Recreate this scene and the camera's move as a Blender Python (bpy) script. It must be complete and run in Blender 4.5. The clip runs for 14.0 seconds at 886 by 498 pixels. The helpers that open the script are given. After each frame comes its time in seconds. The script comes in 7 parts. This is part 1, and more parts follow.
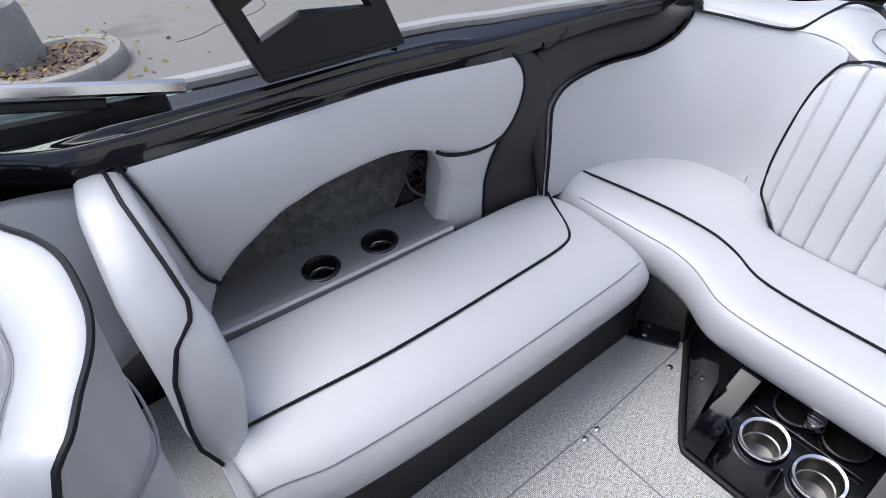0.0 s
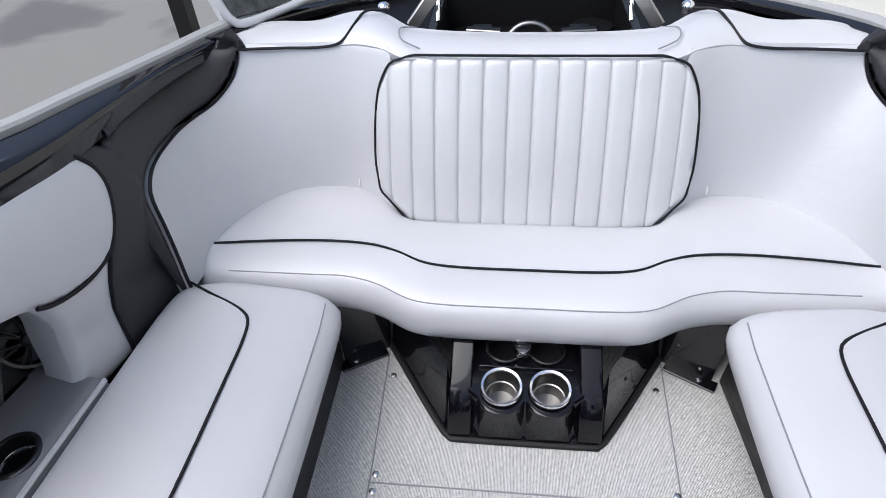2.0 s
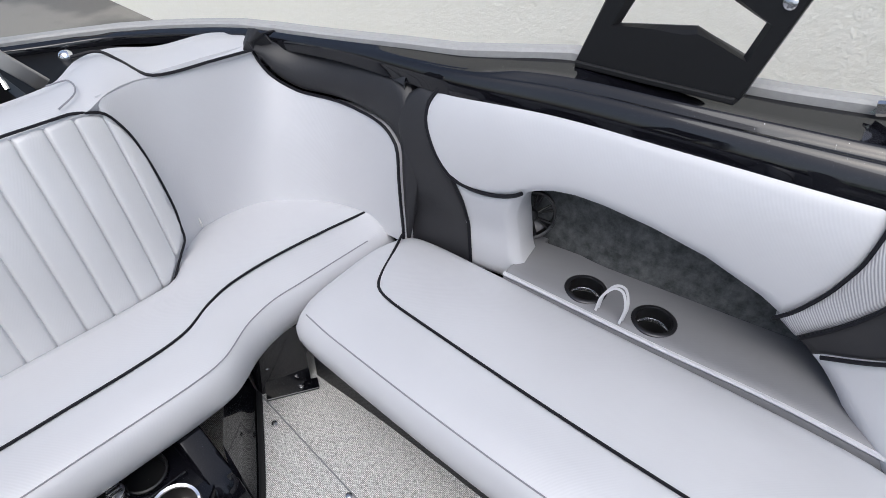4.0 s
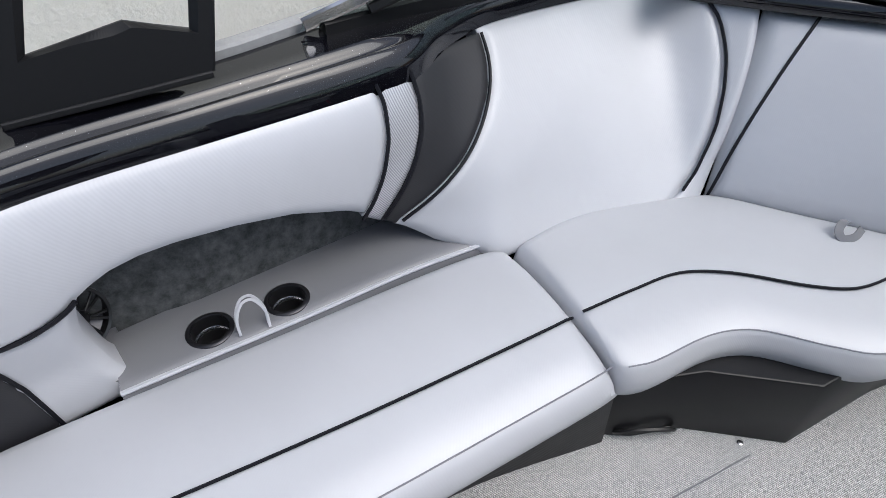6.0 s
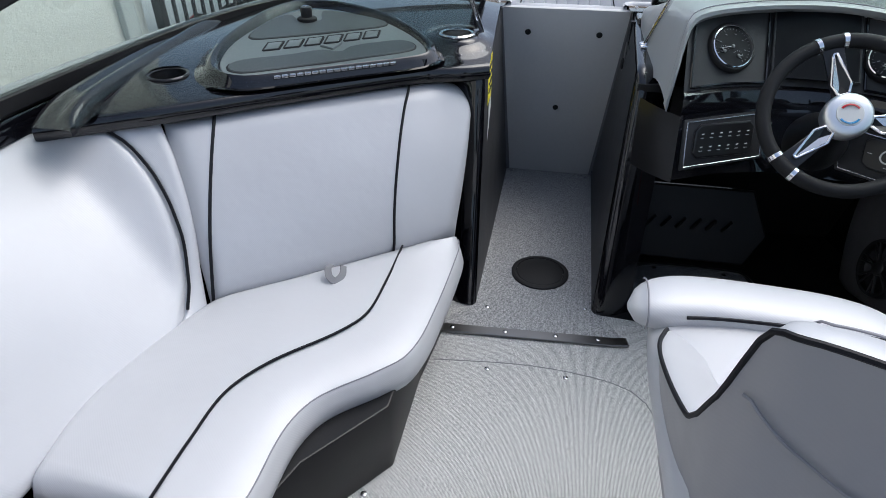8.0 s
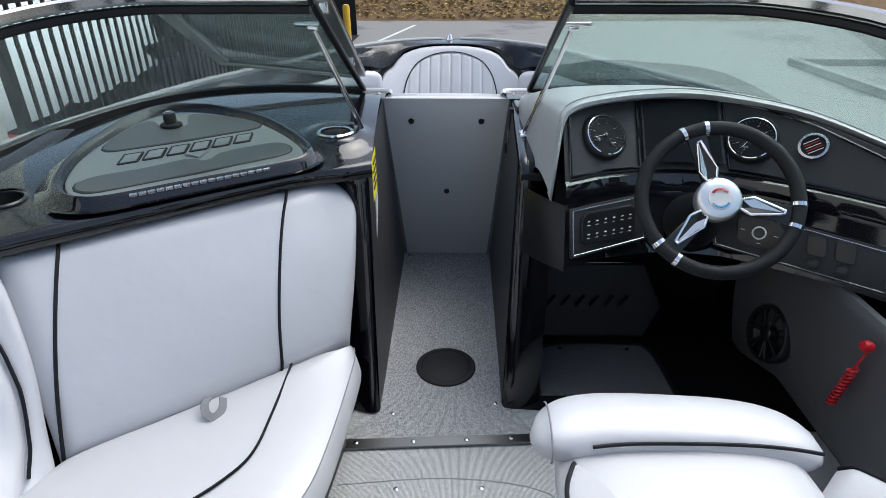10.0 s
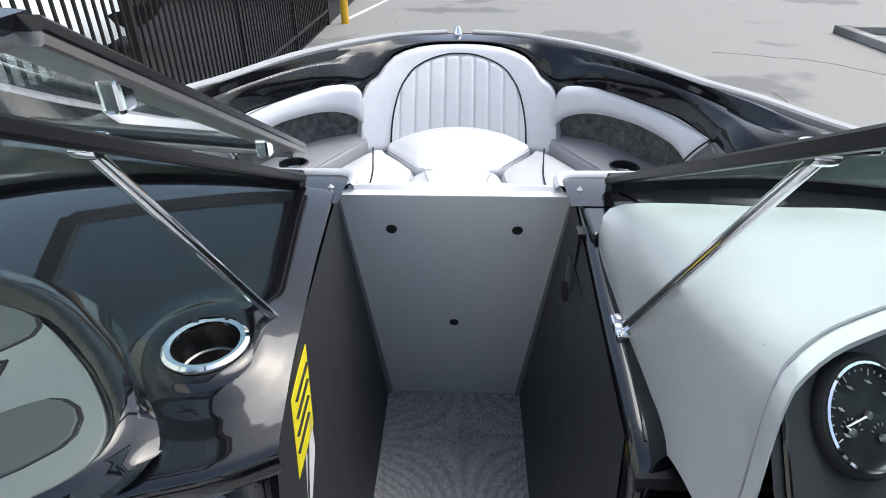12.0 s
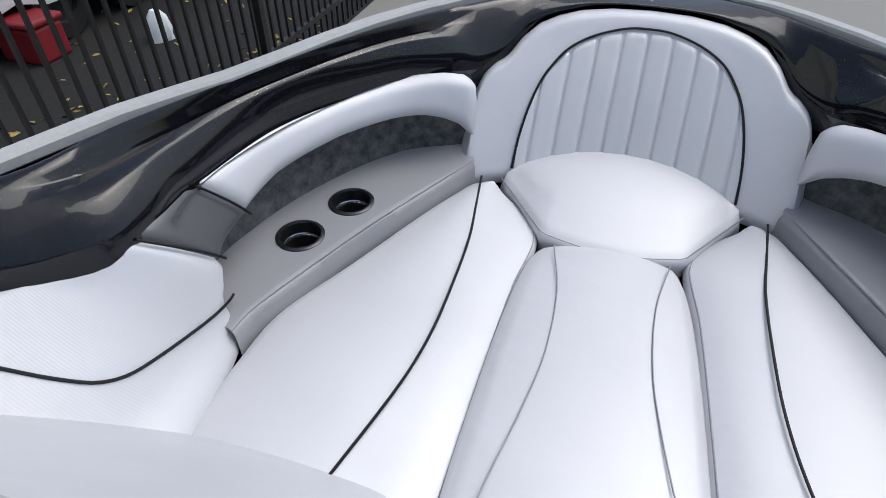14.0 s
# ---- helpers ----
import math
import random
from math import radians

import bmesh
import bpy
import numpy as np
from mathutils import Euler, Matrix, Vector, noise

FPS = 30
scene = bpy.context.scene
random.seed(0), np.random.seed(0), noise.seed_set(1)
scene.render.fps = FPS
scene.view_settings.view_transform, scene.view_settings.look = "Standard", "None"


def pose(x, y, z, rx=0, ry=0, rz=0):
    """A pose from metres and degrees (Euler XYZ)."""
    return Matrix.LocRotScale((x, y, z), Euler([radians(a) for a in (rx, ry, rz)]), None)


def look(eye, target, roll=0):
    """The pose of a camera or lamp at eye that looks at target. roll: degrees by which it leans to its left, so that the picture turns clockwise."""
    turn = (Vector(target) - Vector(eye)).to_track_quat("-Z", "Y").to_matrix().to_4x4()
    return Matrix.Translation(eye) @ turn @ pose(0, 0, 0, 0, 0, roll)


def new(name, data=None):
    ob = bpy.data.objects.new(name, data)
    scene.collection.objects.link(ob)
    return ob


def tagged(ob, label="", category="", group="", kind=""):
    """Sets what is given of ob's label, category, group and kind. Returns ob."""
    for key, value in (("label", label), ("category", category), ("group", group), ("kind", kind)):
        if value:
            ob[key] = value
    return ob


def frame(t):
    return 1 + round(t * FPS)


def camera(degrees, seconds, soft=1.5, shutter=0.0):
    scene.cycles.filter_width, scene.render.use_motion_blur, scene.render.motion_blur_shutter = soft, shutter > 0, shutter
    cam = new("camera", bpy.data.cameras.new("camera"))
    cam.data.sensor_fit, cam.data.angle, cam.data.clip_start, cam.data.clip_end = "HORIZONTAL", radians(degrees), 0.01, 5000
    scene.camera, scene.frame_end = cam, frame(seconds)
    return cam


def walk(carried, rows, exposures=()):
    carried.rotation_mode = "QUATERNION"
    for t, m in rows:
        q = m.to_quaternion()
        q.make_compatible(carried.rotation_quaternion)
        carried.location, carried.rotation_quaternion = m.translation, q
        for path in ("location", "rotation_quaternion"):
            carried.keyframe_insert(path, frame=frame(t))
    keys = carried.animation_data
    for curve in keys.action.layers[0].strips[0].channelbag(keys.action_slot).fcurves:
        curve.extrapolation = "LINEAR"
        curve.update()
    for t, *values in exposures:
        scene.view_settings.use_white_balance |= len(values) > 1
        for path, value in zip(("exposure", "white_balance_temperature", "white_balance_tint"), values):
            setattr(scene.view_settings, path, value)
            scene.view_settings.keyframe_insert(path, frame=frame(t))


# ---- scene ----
cam = camera(74.0, 14.0, soft=0.7)
PATH = [
    (0, (-0.115, 0.219, 1.199), (1.152, -0.625, -0.098), -5.8),
    (0.5, (-0.059, 0.165, 1.193), (1.065, -0.86, -0.106), -5.7),
    (1, (0.037, 0.149, 1.204), (0.922, -1.08, -0.102), -5.3),
    (1.5, (0.07, 0.15, 1.206), (0.634, -1.25, -0.107), -4.4),
    (2, (0.065, 0.183, 1.21), (0.261, -1.311, -0.105), -2.9),
    (2.5, (0.043, 0.231, 1.212), (-0.126, -1.276, -0.092), -1.9),
    (3, (0.031, 0.227, 1.212), (-0.506, -1.19, -0.094), -0.5),
    (3.2, (0.028, 0.208, 1.207), (-0.646, -1.15, -0.098), -0.1),
    (5.3, (0.0, -0.071, 1.156), (-1.538, -0.05, -0.122), -0.8),
    (5.5, (-0.028, -0.119, 1.159), (-1.524, 0.126, -0.145), -0.4),
    (6, (-0.015, -0.211, 1.162), (-1.357, 0.467, -0.157), -0.7),
    (6.5, (0.003, -0.247, 1.18), (-1.092, 0.793, -0.131), 0.2),
    (7, (-0.002, -0.194, 1.182), (-0.823, 1.128, -0.073), 0.5),
    (7.5, (0.019, -0.119, 1.193), (-0.534, 1.387, -0.003), 0.3),
    (8, (0.002, -0.094, 1.195), (-0.322, 1.545, 0.096), 0.1),
    (8.5, (-0.005, -0.121, 1.211), (-0.172, 1.612, 0.226), -0.2),
    (8.7, (0.003, -0.122, 1.22), (-0.123, 1.638, 0.279), -0.3),
    (10.8, (0.04, 0.389, 1.244), (0.014, 2.169, 0.331), -0.1),
    (11, (0.037, 0.511, 1.236), (0.016, 2.279, 0.301), -0.1),
    (11.5, (0.059, 0.844, 1.259), (0.035, 2.586, 0.277), -0.2),
    (12, (0.012, 1.146, 1.259), (-0.045, 2.86, 0.23), -0.2),
    (12.5, (-0.04, 1.455, 1.267), (-0.181, 3.131, 0.185), 0.0),
    (13, (-0.036, 1.721, 1.285), (-0.294, 3.328, 0.123), 0.5),
    (13.5, (-0.047, 1.934, 1.284), (-0.409, 3.449, 0.03), 1.1),
    (14, (-0.088, 2.156, 1.245), (-0.506, 3.603, -0.071), 0.5),
]
walk(cam, [(t, look(eye, target, roll)) for t, eye, target, roll in PATH], exposures=[(0.0, 0.66, 6050, 9), (2.0, 0.62, 6100, 9), (5.5, 0.20, 6200, 7.5), (6.5, 0.33, 6030, 7.5), (8.5, 0.41, 6080, 6.5), (11.0, 0.80, 6150, 5), (12.0, 1.02, 6250, 6), (13.0, 0.60, 6200, 7), (14.0, 0.32, 6150, 7)])

# ---- world, sun, exposure ----
world = bpy.data.worlds.new("sky")
scene.world = world
world.use_nodes = True
wn, wl = world.node_tree.nodes, world.node_tree.links
sky = wn.new("ShaderNodeTexSky")
sky.sky_type = "NISHITA"
sky.sun_disc = False
sky.sun_elevation, sky.sun_rotation = radians(60.6), radians(51.1)
sky.air_density, sky.dust_density, sky.ozone_density = 1.0, 4.0, 1.0
soft = wn.new("ShaderNodeHueSaturation")
soft.inputs["Saturation"].default_value = 0.85
wl.new(sky.outputs[0], soft.inputs["Color"])
wl.new(soft.outputs[0], wn["Background"].inputs[0])
wn["Background"].inputs[1].default_value = 0.148
sun_data = bpy.data.lights.new("sun", "SUN")
sun_data.energy, sun_data.angle, sun_data.color = 1.08, radians(50), (1.0, 0.98, 0.96)
sun = new("sun", sun_data)
sun.matrix_world = look((3.6, 2.9, 8.2), (0, 0, 0))


# ---- materials ----
def material(name, colour, rough=0.5, metal=0.0, coat=0.0, spec=0.5):
    m = bpy.data.materials.new(name)
    m.use_nodes = True
    b = m.node_tree.nodes["Principled BSDF"]
    b.inputs["Base Color"].default_value = (*colour, 1)
    b.inputs["Roughness"].default_value = rough
    b.inputs["Metallic"].default_value = metal
    b.inputs["Coat Weight"].default_value = coat
    b.inputs["Specular IOR Level"].default_value = spec
    return m


def node(m, kind, **values):
    n = m.node_tree.nodes.new(kind)
    for key, value in values.items():
        n.inputs[key.replace("_", " ")].default_value = value
    return n


def link(m, a, out, b, into):
    m.node_tree.links.new(a.outputs[out], b.inputs[into])


def bsdf(m):
    return m.node_tree.nodes["Principled BSDF"]


def coords(m, scale=(1, 1, 1), turn=(0, 0, 0)):
    c = m.node_tree.nodes.new("ShaderNodeTexCoord")
    p = node(m, "ShaderNodeMapping", Scale=scale, Rotation=turn)
    link(m, c, "Object", p, "Vector")
    return p


def mix_colour(m, factor, a, b, c):
    """Colour a where factor is 0, b where it is 1, into input c of the shader."""
    x = m.node_tree.nodes.new("ShaderNodeMix")
    x.data_type = "RGBA"
    link(m, *factor, x, 0)
    for k, v in ((6, a), (7, b)):
        if isinstance(v, tuple):
            x.inputs[k].default_value = (*v, 1)
        else:
            m.node_tree.links.new(v, x.inputs[k])
    m.node_tree.links.new(x.outputs[2], c)
    return x.outputs[2]


def ramp(m, source, low, high):
    r = m.node_tree.nodes.new("ShaderNodeMapRange")
    r.inputs["From Min"].default_value, r.inputs["From Max"].default_value = low, high
    link(m, *source, r, "Value")
    return r, "Result"


def bump(m, source, strength, distance):
    b = node(m, "ShaderNodeBump", Strength=strength, Distance=distance)
    link(m, *source, b, "Height")
    m.node_tree.links.new(b.outputs[0], bsdf(m).inputs["Normal"])
    return b


def vinyl(name, colour, rough, weave=0.06, metal=0.0):
    """Marine vinyl with an embossed diagonal weave, soft wrinkles and slight soiling."""
    m = material(name, colour, rough, metal)
    p = coords(m)
    w = node(m, "ShaderNodeTexWave", Scale=105.0, Distortion=0.6, Detail=1.0)
    w.bands_direction = "DIAGONAL"
    link(m, p, 0, w, "Vector")
    b1 = node(m, "ShaderNodeBump", Strength=weave, Distance=0.0012)
    link(m, w, "Fac", b1, "Height")
    n = node(m, "ShaderNodeTexNoise", Scale=7.0, Detail=3.0)
    link(m, p, 0, n, "Vector")
    b2 = node(m, "ShaderNodeBump", Strength=0.28, Distance=0.016)
    link(m, n, "Fac", b2, "Height")
    m.node_tree.links.new(b1.outputs[0], b2.inputs["Normal"])
    m.node_tree.links.new(b2.outputs[0], bsdf(m).inputs["Normal"])
    n2 = node(m, "ShaderNodeTexNoise", Scale=2.2, Detail=5.0)
    link(m, p, 0, n2, "Vector")
    dirty = tuple(c * 0.9 for c in colour)
    mix_colour(m, ramp(m, (n2, "Fac"), 0.35, 0.75), colour, dirty, bsdf(m).inputs["Base Color"])
    return m


def hatch_vinyl():
    """Silver vinyl printed with a fine diagonal rib."""
    m = material("silver_hatched_vinyl", (0.5, 0.5, 0.525), 0.35, 0.3)
    w = node(m, "ShaderNodeTexWave", Scale=105.0)
    w.bands_direction = "DIAGONAL"
    link(m, coords(m, turn=(0.5, 0.3, 0.2)), 0, w, "Vector")
    mix_colour(m, ramp(m, (w, "Fac"), 0.3, 0.7), (0.34, 0.34, 0.365), (0.55, 0.55, 0.575), bsdf(m).inputs["Base Color"])
    bump(m, (w, "Fac"), 0.3, 0.001)
    return m


WHITE = vinyl("silver_white_vinyl", (0.54, 0.545, 0.57), 0.46, metal=0.15)
HATCH = hatch_vinyl()
PLEAT = vinyl("pleated_white_vinyl", (0.555, 0.56, 0.577), 0.42, metal=0.12)
GREY_VINYL = vinyl("grey_vinyl", (0.30, 0.30, 0.32), 0.42)
# GREY_VINYL at a third: shade beside the helm is painted into the colour
SHADED_VINYL = vinyl("shaded_grey_vinyl", (0.10, 0.10, 0.107), 0.45)
SHELF = vinyl("shelf_grey_vinyl", (0.19, 0.19, 0.202), 0.36)
BOW_SHELF = vinyl("bow_shelf_vinyl", (0.26, 0.26, 0.275), 0.38)
BAND = vinyl("band_grey_vinyl", (0.075, 0.075, 0.081), 0.36)
DARK = vinyl("charcoal_vinyl", (0.018, 0.018, 0.021), 0.5)
WALKWAY = vinyl("walkway_vinyl", (0.033, 0.033, 0.036), 0.5, 0.12)
CARBON = vinyl("carbon_vinyl", (0.013, 0.013, 0.015), 0.45, 0.3)
PIPING = material("black_piping", (0.006, 0.006, 0.009), 0.55, spec=0.25)
THREAD = material("grey_thread", (0.24, 0.24, 0.265), 0.6)
SATIN = material("satin_black_metal", (0.008, 0.008, 0.009), 0.40, spec=0.3)
POLISHED = material("polished_aluminium", (0.62, 0.62, 0.64), 0.12, 1.0)
RUBBER = material("black_rubber", (0.012, 0.012, 0.013), 0.6, spec=0.3)
PLASTIC = material("black_plastic", (0.012, 0.012, 0.013), 0.28)
CHROME = material("chrome", (0.86, 0.86, 0.88), 0.07, 1.0)
HUB = material("satin_chrome", (0.88, 0.88, 0.89), 0.38, 1.0)
STEEL = material("brushed_steel", (0.55, 0.55, 0.57), 0.25, 1.0)
DIM_STEEL = material("dim_steel", (0.22, 0.215, 0.21), 0.28, 1.0)
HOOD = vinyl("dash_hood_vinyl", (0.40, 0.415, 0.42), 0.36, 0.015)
DECK_BLACK = material("matt_black_deck", (0.004, 0.004, 0.005), 0.5, spec=0.1)
ENGINE = material("dark_engine_paint", (0.004, 0.004, 0.0045), 0.45, spec=0.2)
FRAME = material("black_gloss_frame", (0.010, 0.010, 0.012), 0.22)
EDGE = material("brushed_aluminium_edge", (0.34, 0.33, 0.32), 0.35, 0.9)
ALU = material("black_anodised_aluminium", (0.05, 0.05, 0.055), 0.3, 0.8)
YELLOW = material("yellow_paint", (0.72, 0.42, 0.02), 0.5)
TAPE = material("pale_tape", (0.5, 0.5, 0.52), 0.5)
PAPER = material("white_label", (0.75, 0.74, 0.72), 0.5)
STICKER = material("yellow_label", (0.85, 0.72, 0.02), 0.5)
RED = material("red_plastic", (0.5, 0.01, 0.02), 0.35)
# a darker, rougher red than RED
DARK_RED = material("dark_red_plastic", (0.17, 0.004, 0.010), 0.6)
BLUE = material("blue_enamel", (0.02, 0.25, 0.55), 0.3)
SCREEN = material("dark_screen", (0.003, 0.0035, 0.005), 0.3, spec=0.15)
DIAL = material("gauge_dial", (0.010, 0.010, 0.011), 0.3)
MARK = material("white_print", (0.7, 0.7, 0.7), 0.5)
TICK = material("dim_dial_print", (0.26, 0.26, 0.27), 0.5)


def gelcoat(name, coat, ior, few=0.985):
    """Black metal-flake gelcoat under a clear coat."""
    m = material(name, (0.004, 0.004, 0.006), 0.25, 0.0, coat, 0.03)
    bsdf(m).inputs["Coat Roughness"].default_value = 0.04
    bsdf(m).inputs["Coat IOR"].default_value = ior
    p = coords(m)
    v = node(m, "ShaderNodeTexVoronoi", Scale=900.0)
    link(m, p, 0, v, "Vector")
    sep = m.node_tree.nodes.new("ShaderNodeSeparateColor")
    link(m, v, "Color", sep, 0)
    pick = ramp(m, (sep, "Red"), few, few + 0.008)
    near = ramp(m, (v, "Distance"), 0.42, 0.25)
    mul = m.node_tree.nodes.new("ShaderNodeMath")
    mul.operation = "MULTIPLY"
    link(m, *pick, mul, 0)
    link(m, *near, mul, 1)
    mix_colour(m, (mul, 0), (0.004, 0.004, 0.006), (0.36, 0.37, 0.40), bsdf(m).inputs["Base Color"])
    m.node_tree.links.new(mul.outputs[0], bsdf(m).inputs["Metallic"])
    n = node(m, "ShaderNodeTexNoise", Scale=3.0, Detail=4.0)
    link(m, p, 0, n, "Vector")
    r = ramp(m, (n, "Fac"), 0.3, 0.8)
    r[0].inputs["To Min"].default_value, r[0].inputs["To Max"].default_value = 0.02, 0.09
    m.node_tree.links.new(r[0].outputs[0], bsdf(m).inputs["Coat Roughness"])
    return m


def woven(name, light, dark, size):
    """Woven vinyl flooring: alternating threads."""
    m = material(name, light, 0.75, spec=0.3)
    p = coords(m, turn=(0, 0, math.pi / 2))
    ch = m.node_tree.nodes.new("ShaderNodeTexBrick")
    ch.inputs["Scale"].default_value = 1.0 / size
    ch.inputs["Color1"].default_value = (*light, 1)
    ch.inputs["Color2"].default_value = (*[c * 0.8 for c in light], 1)
    ch.inputs["Mortar"].default_value = (*dark, 1)
    ch.inputs["Mortar Size"].default_value = 0.055
    ch.inputs["Mortar Smooth"].default_value = 0.3
    ch.inputs["Brick Width"].default_value = 0.62
    ch.inputs["Row Height"].default_value = 0.36
    jog = node(m, "ShaderNodeTexNoise", Scale=130.0, Detail=1.0)
    link(m, p, 0, jog, "Vector")
    shift = m.node_tree.nodes.new("ShaderNodeVectorMath")
    shift.operation = "MULTIPLY_ADD"
    link(m, jog, "Color", shift, 0)
    shift.inputs[1].default_value = (0.0024, 0.0012, 0.0)
    link(m, p, 0, shift, 2)
    link(m, shift, 0, ch, "Vector")
    n = node(m, "ShaderNodeTexNoise", Scale=160.0, Detail=2.0)
    link(m, p, 0, n, "Vector")
    streak = node(m, "ShaderNodeTexNoise", Scale=5.0, Detail=6.0)
    p2 = coords(m, (60, 3, 3))
    link(m, p2, 0, streak, "Vector")
    mixed = mix_colour(m, ramp(m, (n, "Fac"), 0.42, 0.85), ch.outputs["Color"], tuple(c * 0.9 for c in dark), bsdf(m).inputs["Base Color"])
    mix_colour(m, ramp(m, (streak, "Fac"), 0.5, 1.1), mixed, tuple(c * 0.55 for c in light), bsdf(m).inputs["Base Color"])
    bump(m, (ch, "Fac"), 0.4, -0.0015)
    return m


def carpet():
    m = material("grey_carpet", (0.10, 0.105, 0.105), 0.95, spec=0.1)
    p = coords(m)
    n = node(m, "ShaderNodeTexNoise", Scale=32.0, Detail=6.0, Roughness=0.7)
    link(m, p, 0, n, "Vector")
    mix_colour(m, ramp(m, (n, "Fac"), 0.35, 0.7), (0.05, 0.053, 0.054), (0.14, 0.145, 0.145), bsdf(m).inputs["Base Color"])
    bump(m, (n, "Fac"), 0.7, 0.004)
    return m


def rough_ground(name, a, b, scale, spots=None, relief=0.004, rough=0.9, big=0.6, rim=(0.5, 0.68)):
    """Two colours mixed at two scales, with relief."""
    m = material(name, a, rough, spec=0.25)
    p = coords(m)
    n = node(m, "ShaderNodeTexNoise", Scale=scale, Detail=8.0, Roughness=0.65)
    link(m, p, 0, n, "Vector")
    n2 = node(m, "ShaderNodeTexNoise", Scale=big, Detail=4.0)
    link(m, p, 0, n2, "Vector")
    first = mix_colour(m, ramp(m, (n, "Fac"), 0.3, 0.7), a, b, bsdf(m).inputs["Base Color"])
    stain = spots or tuple(c * 0.6 for c in a)
    mix_colour(m, ramp(m, (n2, "Fac"), *rim), first, stain, bsdf(m).inputs["Base Color"])
    bump(m, (n, "Fac"), 0.5, relief)
    return m


def asphalt_material():
    m = rough_ground("asphalt", (0.182, 0.174, 0.158), (0.245, 0.234, 0.214), 60, (0.125, 0.120, 0.114), 0.006, 0.6, 0.45, (0.575, 0.625))
    return m


def glass_material(name, tint, clear=1.0):
    m = material(name, tint, 0.0)
    bsdf(m).inputs["Transmission Weight"].default_value = clear
    bsdf(m).inputs["IOR"].default_value = 1.5
    return m


BLACK = gelcoat("weathered_black_flake_gelcoat", 0.95, 1.58)
CONSOLE = gelcoat("mirror_black_gelcoat", 0.7, 1.5, 0.992)
BOW_BLACK = gelcoat("bow_black_flake_gelcoat", 0.85, 1.46, 0.95)
GLOSS = gelcoat("polished_black_flake_gelcoat", 1.0, 1.6)
FLOOR = woven("woven_floor", (0.80, 0.80, 0.785), (0.17, 0.17, 0.17), 0.0085)
FLOOR2 = woven("woven_runner", (0.66, 0.66, 0.66), (0.10, 0.10, 0.105), 0.0075)
# the runner's weave again, with the footwell's shade put into its colours
SHADED_PAD = woven("shaded_woven_pad", (0.22, 0.22, 0.225), (0.05, 0.05, 0.052), 0.0075)
CARPET = carpet()
BOARD = rough_ground("grey_board", (0.60, 0.60, 0.60), (0.64, 0.64, 0.64), 90, (0.58, 0.58, 0.58), 0.001, 0.5)
PANEL = rough_ground("dark_grey_panel", (0.037, 0.037, 0.04), (0.046, 0.046, 0.048), 120, (0.033, 0.033, 0.035), 0.001, 0.4)
LID = rough_ground("slate_pad", (0.165, 0.187, 0.183), (0.185, 0.206, 0.202), 140, (0.15, 0.17, 0.166), 0.001, 0.3)
LID_PANEL = rough_ground("dark_slate_panel", (0.07, 0.08, 0.08), (0.085, 0.094, 0.094), 160, (0.062, 0.072, 0.072), 0.001, 0.35)
CAP = rough_ground("grey_rub_rail", (0.33, 0.33, 0.33), (0.38, 0.38, 0.38), 80, (0.27, 0.27, 0.27), 0.001, 0.5)
ASPHALT = asphalt_material()
CONCRETE = rough_ground("concrete", (0.27, 0.26, 0.24), (0.36, 0.345, 0.32), 22, (0.16, 0.15, 0.14), 0.01)
STUCCO = rough_ground("cream_stucco", (0.87, 0.85, 0.76), (0.90, 0.88, 0.80), 28, (0.84, 0.82, 0.72), 0.02, 0.9, 0.3)
TRIM = material("pale_painted_trim", (0.6, 0.62, 0.58), 0.6)
PEBBLE = rough_ground("river_pebble", (0.17, 0.12, 0.09), (0.27, 0.20, 0.16), 30, (0.10, 0.07, 0.055), 0.002, 0.7, 9.0)
LEAF = rough_ground("dry_leaf", (0.26, 0.18, 0.05), (0.40, 0.31, 0.10), 20, (0.14, 0.08, 0.03), 0.002, 0.8, 9.0)
TARP = rough_ground("white_tarp", (0.62, 0.66, 0.67), (0.70, 0.73, 0.74), 5, (0.5, 0.55, 0.57), 0.03, 0.5)
GLASS = glass_material("dusty_tinted_glass", (0.74, 0.90, 0.87), 0.91)
CLEAN_GLASS = glass_material("clean_tinted_glass", (0.83, 0.94, 0.91), 0.955)
SMOKED = glass_material("smoked_glass", (0.60, 0.68, 0.67), 0.982)


# ---- mesh tools ----
def part(name, verts, faces, mat, parent=None, label="", smooth=True, holes=()):
    """Links a mesh, as a thing of its own or under one; holes: (x, y, r) cut through it in plan."""
    me = bpy.data.meshes.new(name)
    me.from_pydata([tuple(float(c) for c in v) for v in verts], [], faces)
    bm = bmesh.new()
    bm.from_mesh(me)
    bmesh.ops.remove_doubles(bm, verts=bm.verts, dist=1e-5)
    bmesh.ops.recalc_face_normals(bm, faces=bm.faces)
    for x, y, r in holes:
        gone = [f for f in bm.faces if math.hypot(f.calc_center_median().x - x, f.calc_center_median().y - y) < r]
        bmesh.ops.delete(bm, geom=gone, context="FACES")
    if smooth:
        for f in bm.faces:
            f.smooth = True
        for e in bm.edges:
            if len(e.link_faces) == 2 and e.calc_face_angle(0) > 0.75:
                e.smooth = False
    bm.to_mesh(me)
    bm.free()
    if mat:
        me.materials.append(mat)
    return attach(new(name, me), parent, label)


def attach(ob, parent, label=""):
    if parent:
        ob.parent = parent
        if parent.parent is None:
            ob.matrix_parent_inverse = parent.matrix_basis.inverted()
    return tagged(ob, label)


def thing(name, place, label, category, group="", kind=""):
    ob = new(name)
    ob.location = place
    ob.empty_display_size = 0.05
    return tagged(ob, label, category, group, kind)


